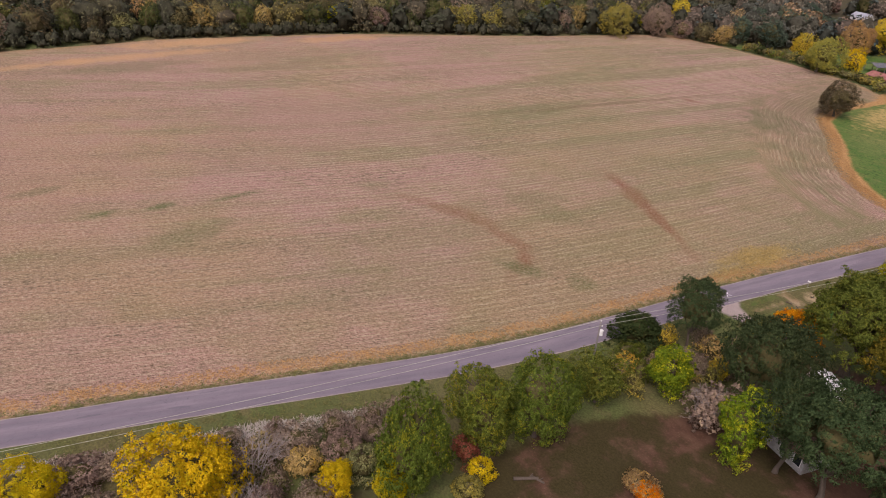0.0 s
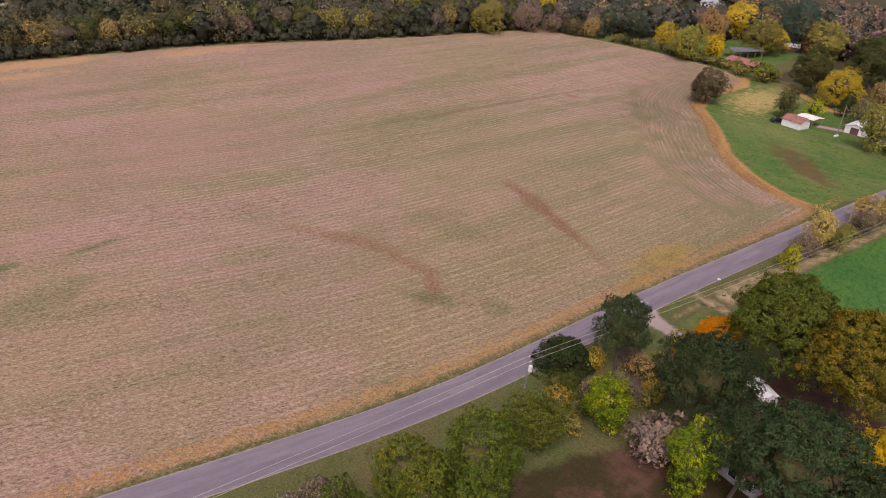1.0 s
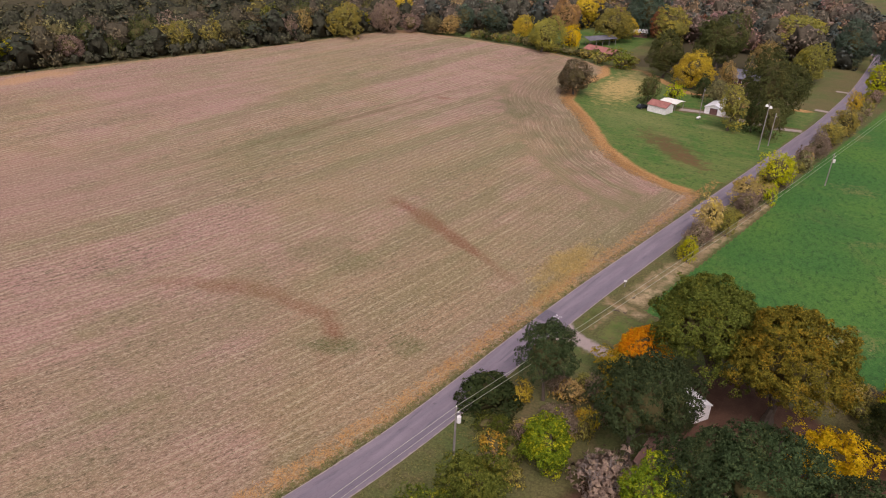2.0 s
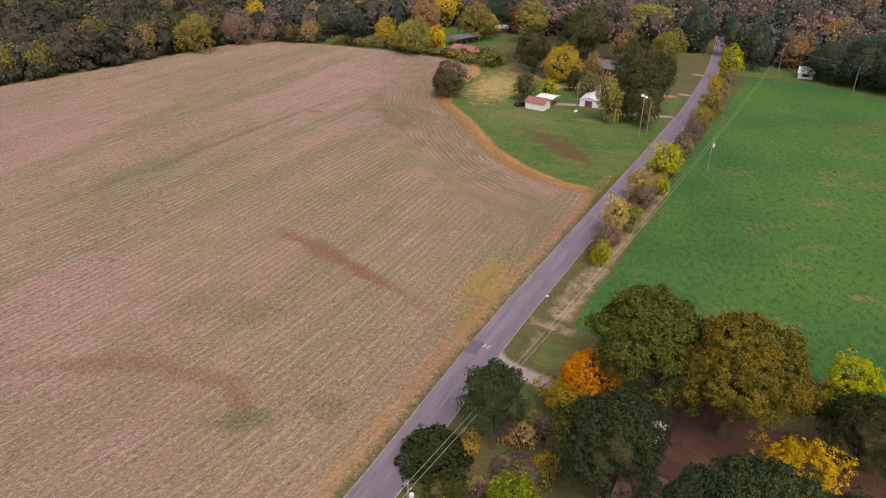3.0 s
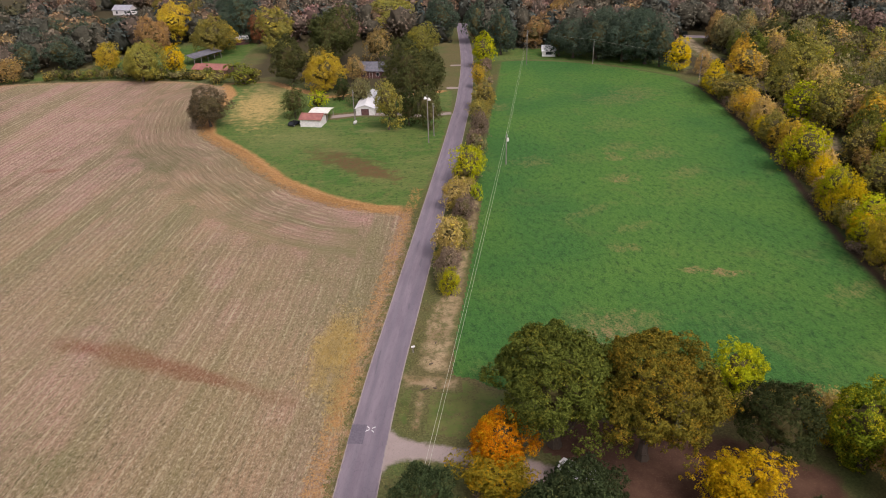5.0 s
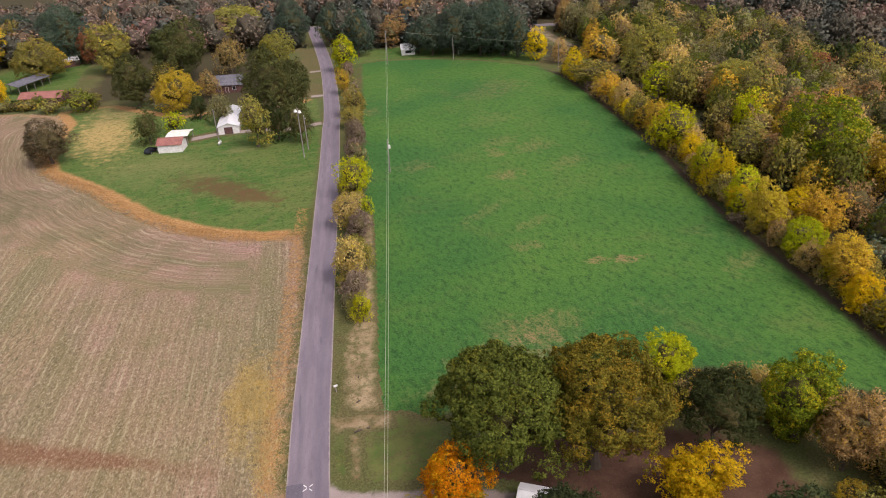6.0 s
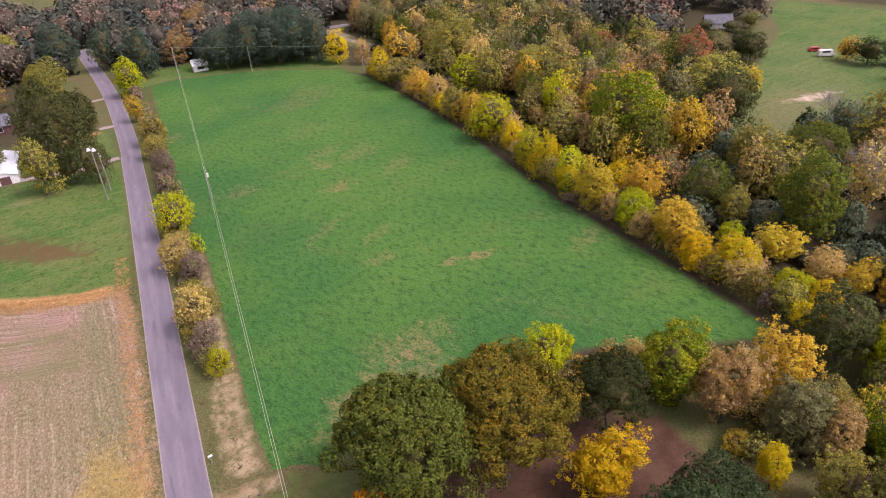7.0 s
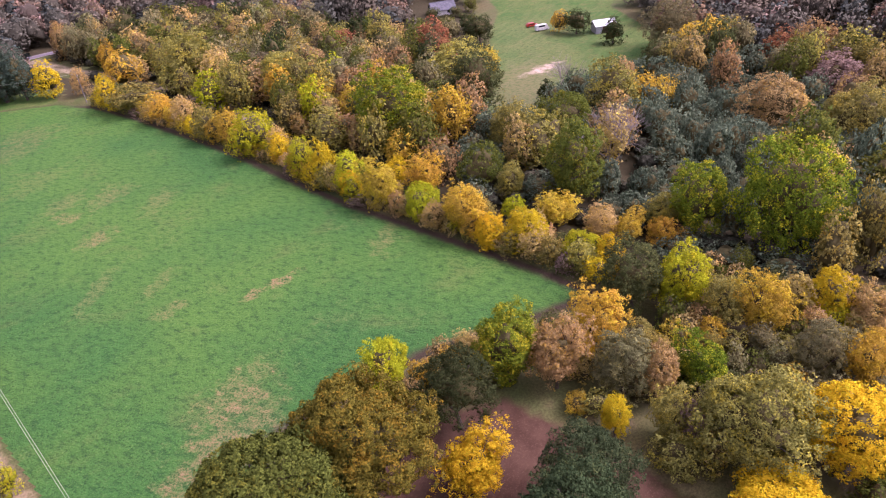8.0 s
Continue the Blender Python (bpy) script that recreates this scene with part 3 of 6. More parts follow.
ROAD_LINE = curve_points([(-42, -100), (-33, -72), (-24, -45), (-20.6, -33), (-16.7, -20), (-12.4, -6), (-7.0, 13), (-3.4, 31), (0.1, 58), (2.7, 76), (5.1, 90), (8.0, 107), (11.3, 126), (15.4, 150), (20.0, 177), (24.2, 203), (26.6, 217), (30.8, 250), (34.2, 282), (36.9, 320), (40.0, 378)], 3.0)


def road_x(y):
    return np.interp(y, ROAD_LINE[:, 1], ROAD_LINE[:, 0])


STUBBLE = [(-32, -100), (-27.0, -46), (-23.6, -33), (-19.8, -20), (-15.4, -5), (-10.3, 12), (-6.4, 31), (-3.6, 52), (-1.2, 70), (0.6, 80), (3.0, 94), (5.6, 110), (7.6, 124), (8.0, 134),
           (-0.5, 136.8), (-6, 139.6), (-11, 143.6), (-17, 148), (-23, 156), (-32, 168.5), (-37, 178), (-46, 190), (-52, 199), (-57, 218), (-55, 246), (-60, 258), (-74, 268), (-88, 271.5), (-107, 275), (-138, 276), (-158, 274), (-175, 273), (-183, 240), (-190, 205), (-199, 172), (-212, 133), (-221, 103), (-226, 60), (-229, 30), (-226, 10), (-224, -23), (-222, -100)]
PASTURE = [(14.2, 74.0), (12.4, 76.2), (13.6, 84), (15.7, 101), (20.0, 126), (24.9, 150), (32.2, 190), (41.5, 240), (49.2, 282), (58, 283), (72, 278), (86, 270), (97, 259), (108, 245), (112, 230), (110, 205), (104, 165), (100, 145), (95, 124), (91.4, 106), (88.2, 80), (85.5, 60), (83, 50), (72, 57), (60, 66), (48, 72), (36, 75), (24, 73), (17.4, 71.2)]
LAWN = [(9.5, 136), (17, 178), (22, 208), (24.5, 238), (14, 236), (2, 229), (-8, 238), (-20, 236), (-30, 246), (-44, 262), (-60, 262), (-54, 246), (-56, 218), (-51, 199), (-37, 180), (-23, 157), (-11, 144.5), (0, 137.5)]
PADDOCK = [(-168, 276), (-138, 277.5), (-107, 276.5), (-88, 273), (-74, 269.6), (-67, 273), (-63, 300), (-63, 346), (-100, 346), (-118, 322), (-128, 290), (-165, 282)]
YARD = [(9, -1), (9.5, 14), (13, 24), (17, 31), (23, 40), (20, 50), (22, 60), (29, 65), (38, 62), (50, 58), (56.5, 52), (55.2, 43), (54.2, 36), (53, 29), (52, 22), (50, 12), (40, 4), (26, -2), (16, -6)]
DRIVE = [(2.7, 67.0), (3.5, 64.6), (5.0, 62.8), (8, 61.6), (13, 60.2), (20, 58), (24, 56), (22, 53), (13, 57.4), (8, 58.7), (5, 58.9), (3.4, 58.2), (2.4, 56.4), (1.2, 56.4), (1.6, 60)]
CLEARING = [(138, 104), (150, 113), (172, 124), (193, 131), (215, 143), (249, 158), (275, 180), (300, 190), (300, 120), (266, 118), (250, 105), (228, 86), (206, 79), (190, 84), (165, 92), (149, 99)]


BEND = curve_points([(-60, 240), (-57, 218), (-52, 199), (-46, 190), (-37, 178), (-32, 168.5), (-23, 156), (-17, 148), (-11, 143.6), (-6, 139.6), (8, 134)], 4.0)
ROW_Y = np.arange(-120, 320, 5.0)
ROW_X = np.cumsum(np.interp(ROW_Y, [-20, 30, 70, 100], [0.34, 0.26, 0.13, 0.10])) * 5.0


def row_seam(x, y):
    """Metres from the line where the bent rows meet the straight ones."""
    d = np.min(np.hypot(x[:, None] - BEND[None, :, 0], y[:, None] - BEND[None, :, 1]), axis=1)
    gap = np.abs(d - 23)
    return np.where(d < 23, np.minimum(gap, np.abs(x + 4)), gap)


def row_uv(x, y):
    """Rows run beside the road; along the far corner they bend with the field's edge."""
    plain_u = (x - np.interp(y, ROW_Y, ROW_X)) * 0.98
    cx, cy = x.reshape(-1, 4).mean(1), y.reshape(-1, 4).mean(1)
    d = np.min(np.hypot(cx[:, None] - BEND[None, :, 0], cy[:, None] - BEND[None, :, 1]), axis=1)
    near = np.repeat((d < 23) & (cx < -4), 4)
    D = np.hypot(x[:, None] - BEND[None, :, 0], y[:, None] - BEND[None, :, 1])
    k = D.argmin(1)
    u = np.where(near, 500 + D.min(1), plain_u)
    v = np.where(near, k * 4.0, y)
    return np.stack([u, v], -1)


def ground_sheet():
    """One sheet to the horizon, finer where it is seen."""
    gx = np.concatenate([[-4000, -2000, -1000, -600], np.arange(-420, 421, 6.0), [600, 1000, 2000, 4000]])
    gy = np.concatenate([[-4000, -2000, -1000, -400], np.arange(-180, 601, 6.0), [800, 1200, 2200, 4000]])
    X, Y = np.meshgrid(gx, gy)
    open_land = np.max([signed_distance(p, X, Y) for p in (STUBBLE, PASTURE, LAWN, YARD, CLEARING, PADDOCK)], axis=0)
    road = np.abs(X - road_x(Y))
    wood = np.minimum(-open_land - 9.0, road - 18)
    V = np.stack([X, Y, np.zeros(X.shape)], -1).reshape(-1, 3)
    nx, ny = len(gx), len(gy)
    I, J = np.meshgrid(np.arange(nx - 1), np.arange(ny - 1))
    a = (J * nx + I).ravel()
    me = mesh_np("ground", V, np.stack([a, a + 1, a + nx + 1, a + nx], -1))
    me.attributes.new("wood", "FLOAT", "POINT").data.foreach_set("value", np.clip(wood, -20, 20).ravel().astype(np.float32))
    me.materials.append(MAT_GROUND)
    return tagged(new("ground", me), "rough olive and straw grass ground with leaf litter", "ground", kind="structure")


ground_sheet()
sheet("stubble_field", STUBBLE, 2.0, 2.4, 0.02, MAT_STUBBLE, "harvested tan field with stubble rows and red soil streaks", "field", row_uv)
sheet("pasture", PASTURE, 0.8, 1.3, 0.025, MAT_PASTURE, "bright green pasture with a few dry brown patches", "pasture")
sheet("lawn", LAWN, 1.5, 1.3, 0.024, MAT_LAWN, "mown green lawn with straw-coloured patches beside the field", "lawn")
sheet("paddock", PADDOCK, 2.5, 1.0, 0.018, MAT_LAWN, "green paddock grass round farm sheds", "paddock")
sheet("north_grass", [(38, 284), (50, 284.5), (58, 285.5), (73, 280.5), (87, 272.5), (98, 261.5), (110, 248), (119, 262), (100, 286), (70, 306), (42, 312)], 2.0, 1.0, 0.016, MAT_LAWN, "rough green grass behind the pasture", "grass")
sheet("dirt_yard", YARD, 1.0, 3.2, 0.03, MAT_DIRT, "bare red-brown earth yard with thin grass under trees", "yard")
sheet("gravel_drive", DRIVE, 0.5, 1.5, 0.04, MAT_GRAVEL, "pale gravel driveway that joins the road", "driveway")
sheet("clearing", CLEARING, 3.0, 2.0, 0.015, MAT_LAWN, "green meadow clearing among autumn woods", "meadow")


def ribbon(name, line, half, z, mat, label, category):
    d = np.gradient(line, axis=0)
    d /= np.linalg.norm(d, axis=1)[:, None]
    n = np.stack([d[:, 1], -d[:, 0]], -1)
    along = np.concatenate([[0], np.cumsum(np.linalg.norm(np.diff(line, axis=0), axis=1))])
    offs = np.linspace(-half, half, 7)
    V, U = [], []
    for o in offs:
        crown_z = z + 0.05 * (1 - (o / half) ** 2)
        V.append(np.column_stack([line + n * o, np.full(len(line), crown_z)]))
        U.append(np.column_stack([np.full(len(line), o), along]))
    m = len(line)
    V, U = np.vstack(V), np.vstack(U)
    F = [(k * m + i, (k + 1) * m + i, (k + 1) * m + i + 1, k * m + i + 1) for k in range(6) for i in range(m - 1)]
    me = mesh_np(name, V, F)
    me.uv_layers.new(name="UVMap").data.foreach_set("uv", U[np.array(F).ravel()].astype(np.float32).ravel())
    me.materials.append(mat)
    return tagged(new(name, me), label, category, kind="structure")


ribbon("road", ROAD_LINE, 2.62, 0.045, MAT_ROAD, "worn grey two-lane country road with crumbling pale edges", "road")


# ---- trees ----
def leaf_tris(rng, C, N, size, slim=1.0):
    """Three corners for each leaf spray: centre C, outward N."""
    n = len(C)
    N = N / (np.linalg.norm(N, axis=1)[:, None] + 1e-9)
    T = rng.normal(size=(n, 3))
    T -= (T * N).sum(1)[:, None] * N
    T /= np.linalg.norm(T, axis=1)[:, None] + 1e-9
    B = np.cross(N, T)
    s = size * rng.uniform(0.6, 1.35, n)[:, None] * 0.62
    return np.stack([C + T * s, C - T * s * 0.5 + B * s * 0.87 * slim, C - T * s * 0.5 - B * s * 0.87 * slim], 1)


LOW = {"oak": 0.28, "round": 0.04, "ball": 0.05, "open": 0.06, "shrub": 0.0, "pine": 0.2, "evergreen": 0.06, "cone": 0.03, "mound": 0.0}


def globe(n, rings):
    """Corners and triangles of a small round lump."""
    v = [(0, 0, 1)] + [(math.sin(math.pi * k / rings) * math.cos(2 * math.pi * (i + 0.5 * k) / n), math.sin(math.pi * k / rings) * math.sin(2 * math.pi * (i + 0.5 * k) / n), math.cos(math.pi * k / rings)) for k in range(1, rings) for i in range(n)] + [(0, 0, -1)]
    f = [(0, 1 + i, 1 + (i + 1) % n) for i in range(n)]
    for k in range(rings - 2):
        for i in range(n):
            a, b2 = 1 + k * n + i, 1 + k * n + (i + 1) % n
            f += [(a, a + n, b2), (b2, a + n, b2 + n)]
    last = len(v) - 1
    f += [(last, last - n + (i + 1) % n, last - n + i) for i in range(n)]
    return np.array(v, float), np.array(f)


def bough_set(rng, form, h, r, k, size):
    """Centres and radii of k uneven boughs that fill the outer part of a crown."""
    low = LOW[form]
    mid, half = h * (1 + low) / 2, h * (1 - low) / 2
    v = rng.normal(size=(k, 3))
    v /= np.linalg.norm(v, axis=1)[:, None]
    v[:, 2] = np.where(v[:, 2] < (-0.4 if form == "oak" else -0.8), -v[:, 2] * 0.7, v[:, 2])
    v /= np.linalg.norm(v, axis=1)[:, None]
    a = np.arctan2(v[:, 1], v[:, 0])
    ph = rng.uniform(0, 6.28, 5)
    lump = 1 + 0.13 * np.sin(2 * a + ph[0]) + 0.12 * np.sin(3 * a + ph[1] + 2 * v[:, 2]) + 0.10 * np.sin(5 * a + ph[2] + 3 * v[:, 2]) + 0.07 * np.sin(7 * v[:, 2] + ph[4] + 2 * a)
    q = rng.uniform(0.2, 1.0, k) ** 0.3
    R = size * rng.uniform(0.55, 1.35, k)
    if form == "cone":
        z = rng.uniform(0, 1, k) ** 1.2
        rr = r * (1 - z) ** 0.75 * rng.uniform(0.55, 0.95, k)
        P = np.stack([np.cos(a) * rr, np.sin(a) * rr, h * (low + (0.96 - low) * z)], -1)
        R *= 0.5 + 0.6 * (1 - z)
    else:
        below = (v[:, 2] < 0) & (form not in ("oak", "pine"))
        skirt = np.where(below, (1 - np.abs(v[:, 2]) ** 2.8) ** (1 / 2.8) / np.sqrt(1 - v[:, 2] ** 2 + 1e-3), 1.0)
        if form == "oak":
            lump = 1 + (lump - 1) * 0.45
        wide = np.maximum(r - size * 0.7, r * 0.5) * q * lump * skirt
        up = np.maximum(half - size * 0.7, half * 0.5) * q * (0.97 + 0.07 * np.sin(3 * a + ph[3]))
        P = np.stack([v[:, 0] * wide, v[:, 1] * wide, mid + v[:, 2] * up], -1)
        if form != "pine":
            # several leaders, each with its own dome
            b = 7 if form == "oak" else int(rng.integers(4, 7))
            ang = rng.uniform(0, 6.28) + np.arange(b) * 6.28 / b + rng.normal(size=b) * 0.3
            far = rng.uniform(0.28, 0.5 if form in ("oak", "ball", "evergreen") else 0.62, b) * r
            lead = np.stack([np.cos(ang) * far, np.sin(ang) * far, rng.uniform(-0.45, 0.4, b) * half * (0.3 if form == "oak" else 0.6 if form == "ball" else 1.0)], -1)
            lead[0] = (0, 0, 0.2 * half)
            which = rng.integers(0, b, k)
            axis0 = np.array([0, 0, mid])
            P = axis0 + (P - axis0) * (rng.uniform(0.62, 0.80, b) if form in ("oak", "ball", "evergreen") else rng.uniform(0.40, 0.70, b))[which][:, None] + lead[which]
            lo, hi = P[:, 2].min(), P[:, 2].max()
            P[:, 2] = h * low + size * 0.5 + (P[:, 2] - lo) / (hi - lo) * (h * (1 - low) - size * 1.5)
            P[:, :2] *= (r - size * 0.9) / np.quantile(np.hypot(P[:, 0], P[:, 1]), 0.97)
    return P, R, np.array([0, 0, mid]), half


def hull(P, R, heart, d, least):
    """How far the massed boughs reach from the heart of the crown along d, and which way the surface faces there."""
    rel = P - heart
    along = d @ rel.T
    disc = R[None, :] ** 2 - ((rel ** 2).sum(1)[None, :] - along ** 2)
    reach = np.where(disc > 0, along + np.sqrt(np.maximum(disc, 0)), -1.0)
    k = reach.argmax(1)
    far = reach.max(1)
    hit = far > least
    far = np.where(hit, far, least)
    pts = heart + d * far[:, None]
    n = np.where(hit[:, None], (pts - P[k]) / R[k][:, None], d)
    return pts, n


LEVEL = {"near": (22, 14, 0.52, 0.60), "half": (20, 12, 0.58, 0.66), "mid": (18, 11, 0.64, 0.72), "low": (14, 9, 0.68, 0.85), "far": (14, 9, 0.84, 0.95)}
GLOBES = {name: globe(n, rings) for name, (n, rings, _, _) in LEVEL.items()}


def crown_tris(rng, form, h, r, level, slim=1.0, heart=None):
    """A crown of leaf sprays in small clumps that ride on uneven boughs: corners, soft normals, faces, bough centres."""
    _, _, swell, clump = LEVEL[level]
    if level == "near":
        clump *= 0.8 if form in ("pine", "cone") else 1.15 if form == "oak" else 1.0
    low = LOW[form]
    half = h * (1 - low) / 2
    area = 4 * math.pi * (r * r + 2 * r * half) / 3
    size = max(0.24 * min(r, half), 0.5)
    k = int(min(300, 0.45 * area / size ** 2))
    P, R, axis, half = bough_set(rng, form, h, r, k, size)
    count, leaf = LEAVES[level][form]
    m = min(int((0.72 if level == "far" else 1.05) * area / clump ** 2), count // 4)
    d = rng.normal(size=(m, 3)) * np.array([r, r, half])
    d /= np.linalg.norm(d, axis=1)[:, None]
    if form in ("oak", "pine"):
        d[:, 2] = np.where(d[:, 2] < -0.55, -d[:, 2], d[:, 2])
    C, face = hull(P, R, axis, d, 0.45 * min(r, half))
    C = axis + (C - axis) * (rng.uniform(0.58 if form == "open" else 0.84, 1.0, m) + (rng.uniform(0, 1, m) < 0.1) * rng.uniform(0, 0.06, m) - (rng.uniform(0, 1, m) < 0.25) * rng.uniform(0.04, 0.2, m))[:, None]
    rc = clump * rng.uniform(0.55, 1.35, m)
    i = rng.integers(0, m, count)
    e = rng.normal(size=(count, 3)) * 0.65 + face[i] * 0.6 + d[i] * 0.2 + np.array([0, 0, 0.45])
    e /= np.linalg.norm(e, axis=1)[:, None] + 1e-9
    L = C[i] + e * (rc[i] * np.minimum(rng.uniform(0.5, 1.1, count), 1.0))[:, None] * np.array([1, 1, 0.85])
    L[:, 2] = np.maximum(L[:, 2], 0.12)
    jit = rng.normal(size=L.shape)
    Q = leaf_tris(rng, L, e + jit * 0.7, leaf, slim)
    soft = e * 0.9 + face[i] * 0.25 + jit * 0.10 + np.array([0, 0, 0.15])
    soft /= np.linalg.norm(soft, axis=1)[:, None] + 1e-9
    gv, gf = GLOBES[level]
    g = gv * np.array([r, r, half])
    g = g / np.linalg.norm(g, axis=1)[:, None] + rng.normal(size=gv.shape) * 0.03
    g /= np.linalg.norm(g, axis=1)[:, None]
    pts, n = hull(P, R, axis, g, 0.5 * min(r, half))
    pts = axis + (pts - axis) * ((heart or swell - (0.22 if form == "open" and level != "far" else 0.0)) * rng.uniform(0.92, 1.06, len(g)))[:, None]
    pts[:, 2] = np.maximum(pts[:, 2], 0.05)
    n = n * 0.8 + g * 0.3
    n /= np.linalg.norm(n, axis=1)[:, None] + 1e-9
    V = np.vstack([Q.reshape(-1, 3), pts])
    S = np.vstack([np.repeat(soft, 3, axis=0), n])
    F = np.vstack([np.arange(count * 3).reshape(-1, 3), gf + count * 3])
    return V, S, F, P


def tris_mesh(name, V, S, F):
    me = mesh_np(name, V, F)
    me.polygons.foreach_set("use_smooth", np.ones(len(F), bool))
    me.normals_split_custom_set_from_vertices(np.asarray(S, np.float32))
    return me


def trunk_mesh(rng, form, h, r, centres, limbs, sides=8):
    bm = bmesh.new()
    r0 = {"oak": 0.036, "round": 0.022, "ball": 0.03, "open": 0.018, "shrub": 0.02, "pine": 0.022, "evergreen": 0.022, "cone": 0.02, "mound": 0.02}[form] * h
    top = h * (0.5 if form in ("oak", "round", "ball", "open") else 0.88 if form in ("pine", "evergreen", "cone") else 0.4)
    bends = [Vector((rng.normal() * 0.02 * h * k, rng.normal() * 0.02 * h * k, top * k / 4)) for k in range(5)]
    tube(bm, (0, 0, -0.3), (0, 0, 0.06 * h), r0 * 1.6, r0, sides)
    bends[0] = Vector((0, 0, 0.05 * h))
    for k in range(4):
        tube(bm, bends[k], bends[k + 1], r0 * (1 - 0.17 * k), r0 * (1 - 0.17 * (k + 1)), sides)
    order = rng.permutation(len(centres))[:limbs]
    for i in order:
        c = Vector(centres[i])
        k = min(4, max(1, int(4 * min(c.z * 0.7, top) / top)))
        s = bends[k]
        m = s.lerp(c, 0.5) + Vector((0, 0, 0.05 * h))
        tube(bm, s, m, r0 * 0.42, r0 * 0.25, 4)
        tube(bm, m, c, r0 * 0.25, r0 * 0.07, 4)
    return linked(bm, "trunk")


def bare_mesh(rng, h, r, splits):
    """A leafless crown: stems that fork and fork again."""
    bm = bmesh.new()

    def grow(p, d, length, rad, level):
        q = p + d * length
        tube(bm, p, q, rad, rad * 0.6, 4 if level else 5)
        if level == 0:
            return
        for _ in range(splits):
            v = Vector((rng.normal(), rng.normal(), rng.normal())) * 0.42
            grow(q, (d + v + Vector((0, 0, 0.12))).normalized(), length * rng.uniform(0.6, 0.9), rad * 0.6, level - 1)

    for k in range(5):
        a = 2 * math.pi * k / 5 + rng.uniform(0, 0.8)
        grow(Vector((math.cos(a) * 0.15, math.sin(a) * 0.15, -0.1)), Vector((math.cos(a) * r / h * 0.8, math.sin(a) * r / h * 0.8, 1)).normalized(), h * 0.30, 0.012 * h, 4)
    return linked(bm, "branchwork")


FORM_SIZE = {"oak": (18.0, 9.2), "round": (13.0, 4.8), "ball": (12.0, 6.8), "open": (11.0, 4.6), "shrub": (4.5, 2.8), "pine": (14.0, 5.5), "evergreen": (16.0, 6.5), "cone": (9.0, 3.0), "mound": (6.0, 4.5)}
LEAVES = {
    "near": {"oak": (76000, 0.235), "round": (26000, 0.215), "ball": (30000, 0.225), "open": (20000, 0.21), "shrub": (4400, 0.20), "pine": (30000, 0.25), "evergreen": (30000, 0.26), "cone": (9000, 0.24), "mound": (7000, 0.34)},
    "half": {"oak": (9000, 0.42), "round": (5400, 0.34), "ball": (5600, 0.37), "open": (4400, 0.34), "shrub": (1000, 0.32), "pine": (5600, 0.40), "evergreen": (6400, 0.42), "cone": (2200, 0.36), "mound": (2600, 0.42)},
    "mid": {"oak": (2800, 0.58), "round": (2500, 0.46), "ball": (2700, 0.50), "open": (2200, 0.45), "shrub": (520, 0.42), "pine": (1600, 0.56), "evergreen": (1800, 0.58), "cone": (800, 0.44), "mound": (1600, 0.38)},
    "low": {"oak": (1200, 0.80), "round": (1100, 0.66), "ball": (1200, 0.72), "open": (1000, 0.64), "shrub": (260, 0.6), "pine": (640, 0.75), "evergreen": (700, 0.8), "cone": (340, 0.58), "mound": (760, 0.48)},
    "far": {"oak": (520, 0.8), "round": (520, 0.68), "ball": (540, 0.72), "open": (480, 0.66), "shrub": (80, 0.6), "pine": (280, 0.95), "evergreen": (300, 0.95), "cone": (160, 0.75), "mound": (110, 0.85)},
}
FORMS = {}


def form_mesh(form, level, k):
    key = (form, level, k)
    if key not in FORMS:
        rng = np.random.default_rng(sum(map(ord, form + level)) * 7 + k)
        h, r = FORM_SIZE[form]
        V, S, F, centres = crown_tris(rng, form, h, r, level, 0.5 if form == "pine" else 0.8)
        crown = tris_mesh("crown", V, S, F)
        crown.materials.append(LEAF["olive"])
        # Faces of the core take the colour that imitates inner shade.
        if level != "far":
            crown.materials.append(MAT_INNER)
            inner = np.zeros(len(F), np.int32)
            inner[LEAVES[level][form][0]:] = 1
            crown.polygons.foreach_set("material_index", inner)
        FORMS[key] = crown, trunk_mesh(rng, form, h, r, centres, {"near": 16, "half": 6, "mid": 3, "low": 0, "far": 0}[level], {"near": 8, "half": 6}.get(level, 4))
    return FORMS[key]


WORDS = {"umber": "dark brown-olive", "oak": "dark olive", "amber": "olive and amber", "deep": "dark green", "green": "green", "mottled": "green and yellow", "olive": "olive", "grey": "grey-green", "yellow": "bright yellow", "lime": "yellow-green", "orange": "orange", "honey": "honey-gold", "gold": "golden brown", "tan": "faded tan",
         "brown": "brown", "red": "red", "pine": "dark green", "fir": "blue-green", "cedar": "dark green", "vine": "vine-covered green", "brush": "purple-brown"}
KIND = {"lime": "poplar_tree", "yellow": "hickory_tree", "gold": "hickory_tree", "olive": "elm_tree", "grey": "elm_tree", "brown": "oak_tree", "tan": "oak_tree", "oak": "oak_tree", "amber": "oak_tree", "deep": "oak_tree", "brush": "hackberry_tree", "cedar": "cedar_tree"}
NOUN = {"oak": "oak_tree", "shrub": "shrub", "pine": "pine_tree", "evergreen": "pine_tree", "cone": "cedar_tree", "mound": "vine_mound"}
SAY = {"oak": "spreading tree with {} leaves", "round": "round tree with dense {} leaves", "ball": "broad round tree with {} leaves", "open": "loose tree with {} leaves", "shrub": "low shrub with {} leaves",
       "pine": "tall pine with {} needles", "evergreen": "dense broad pine with {} needles", "cone": "pointed cedar with {} foliage", "mound": "mound of {} vines"}
plant_rng = np.random.default_rng(5)


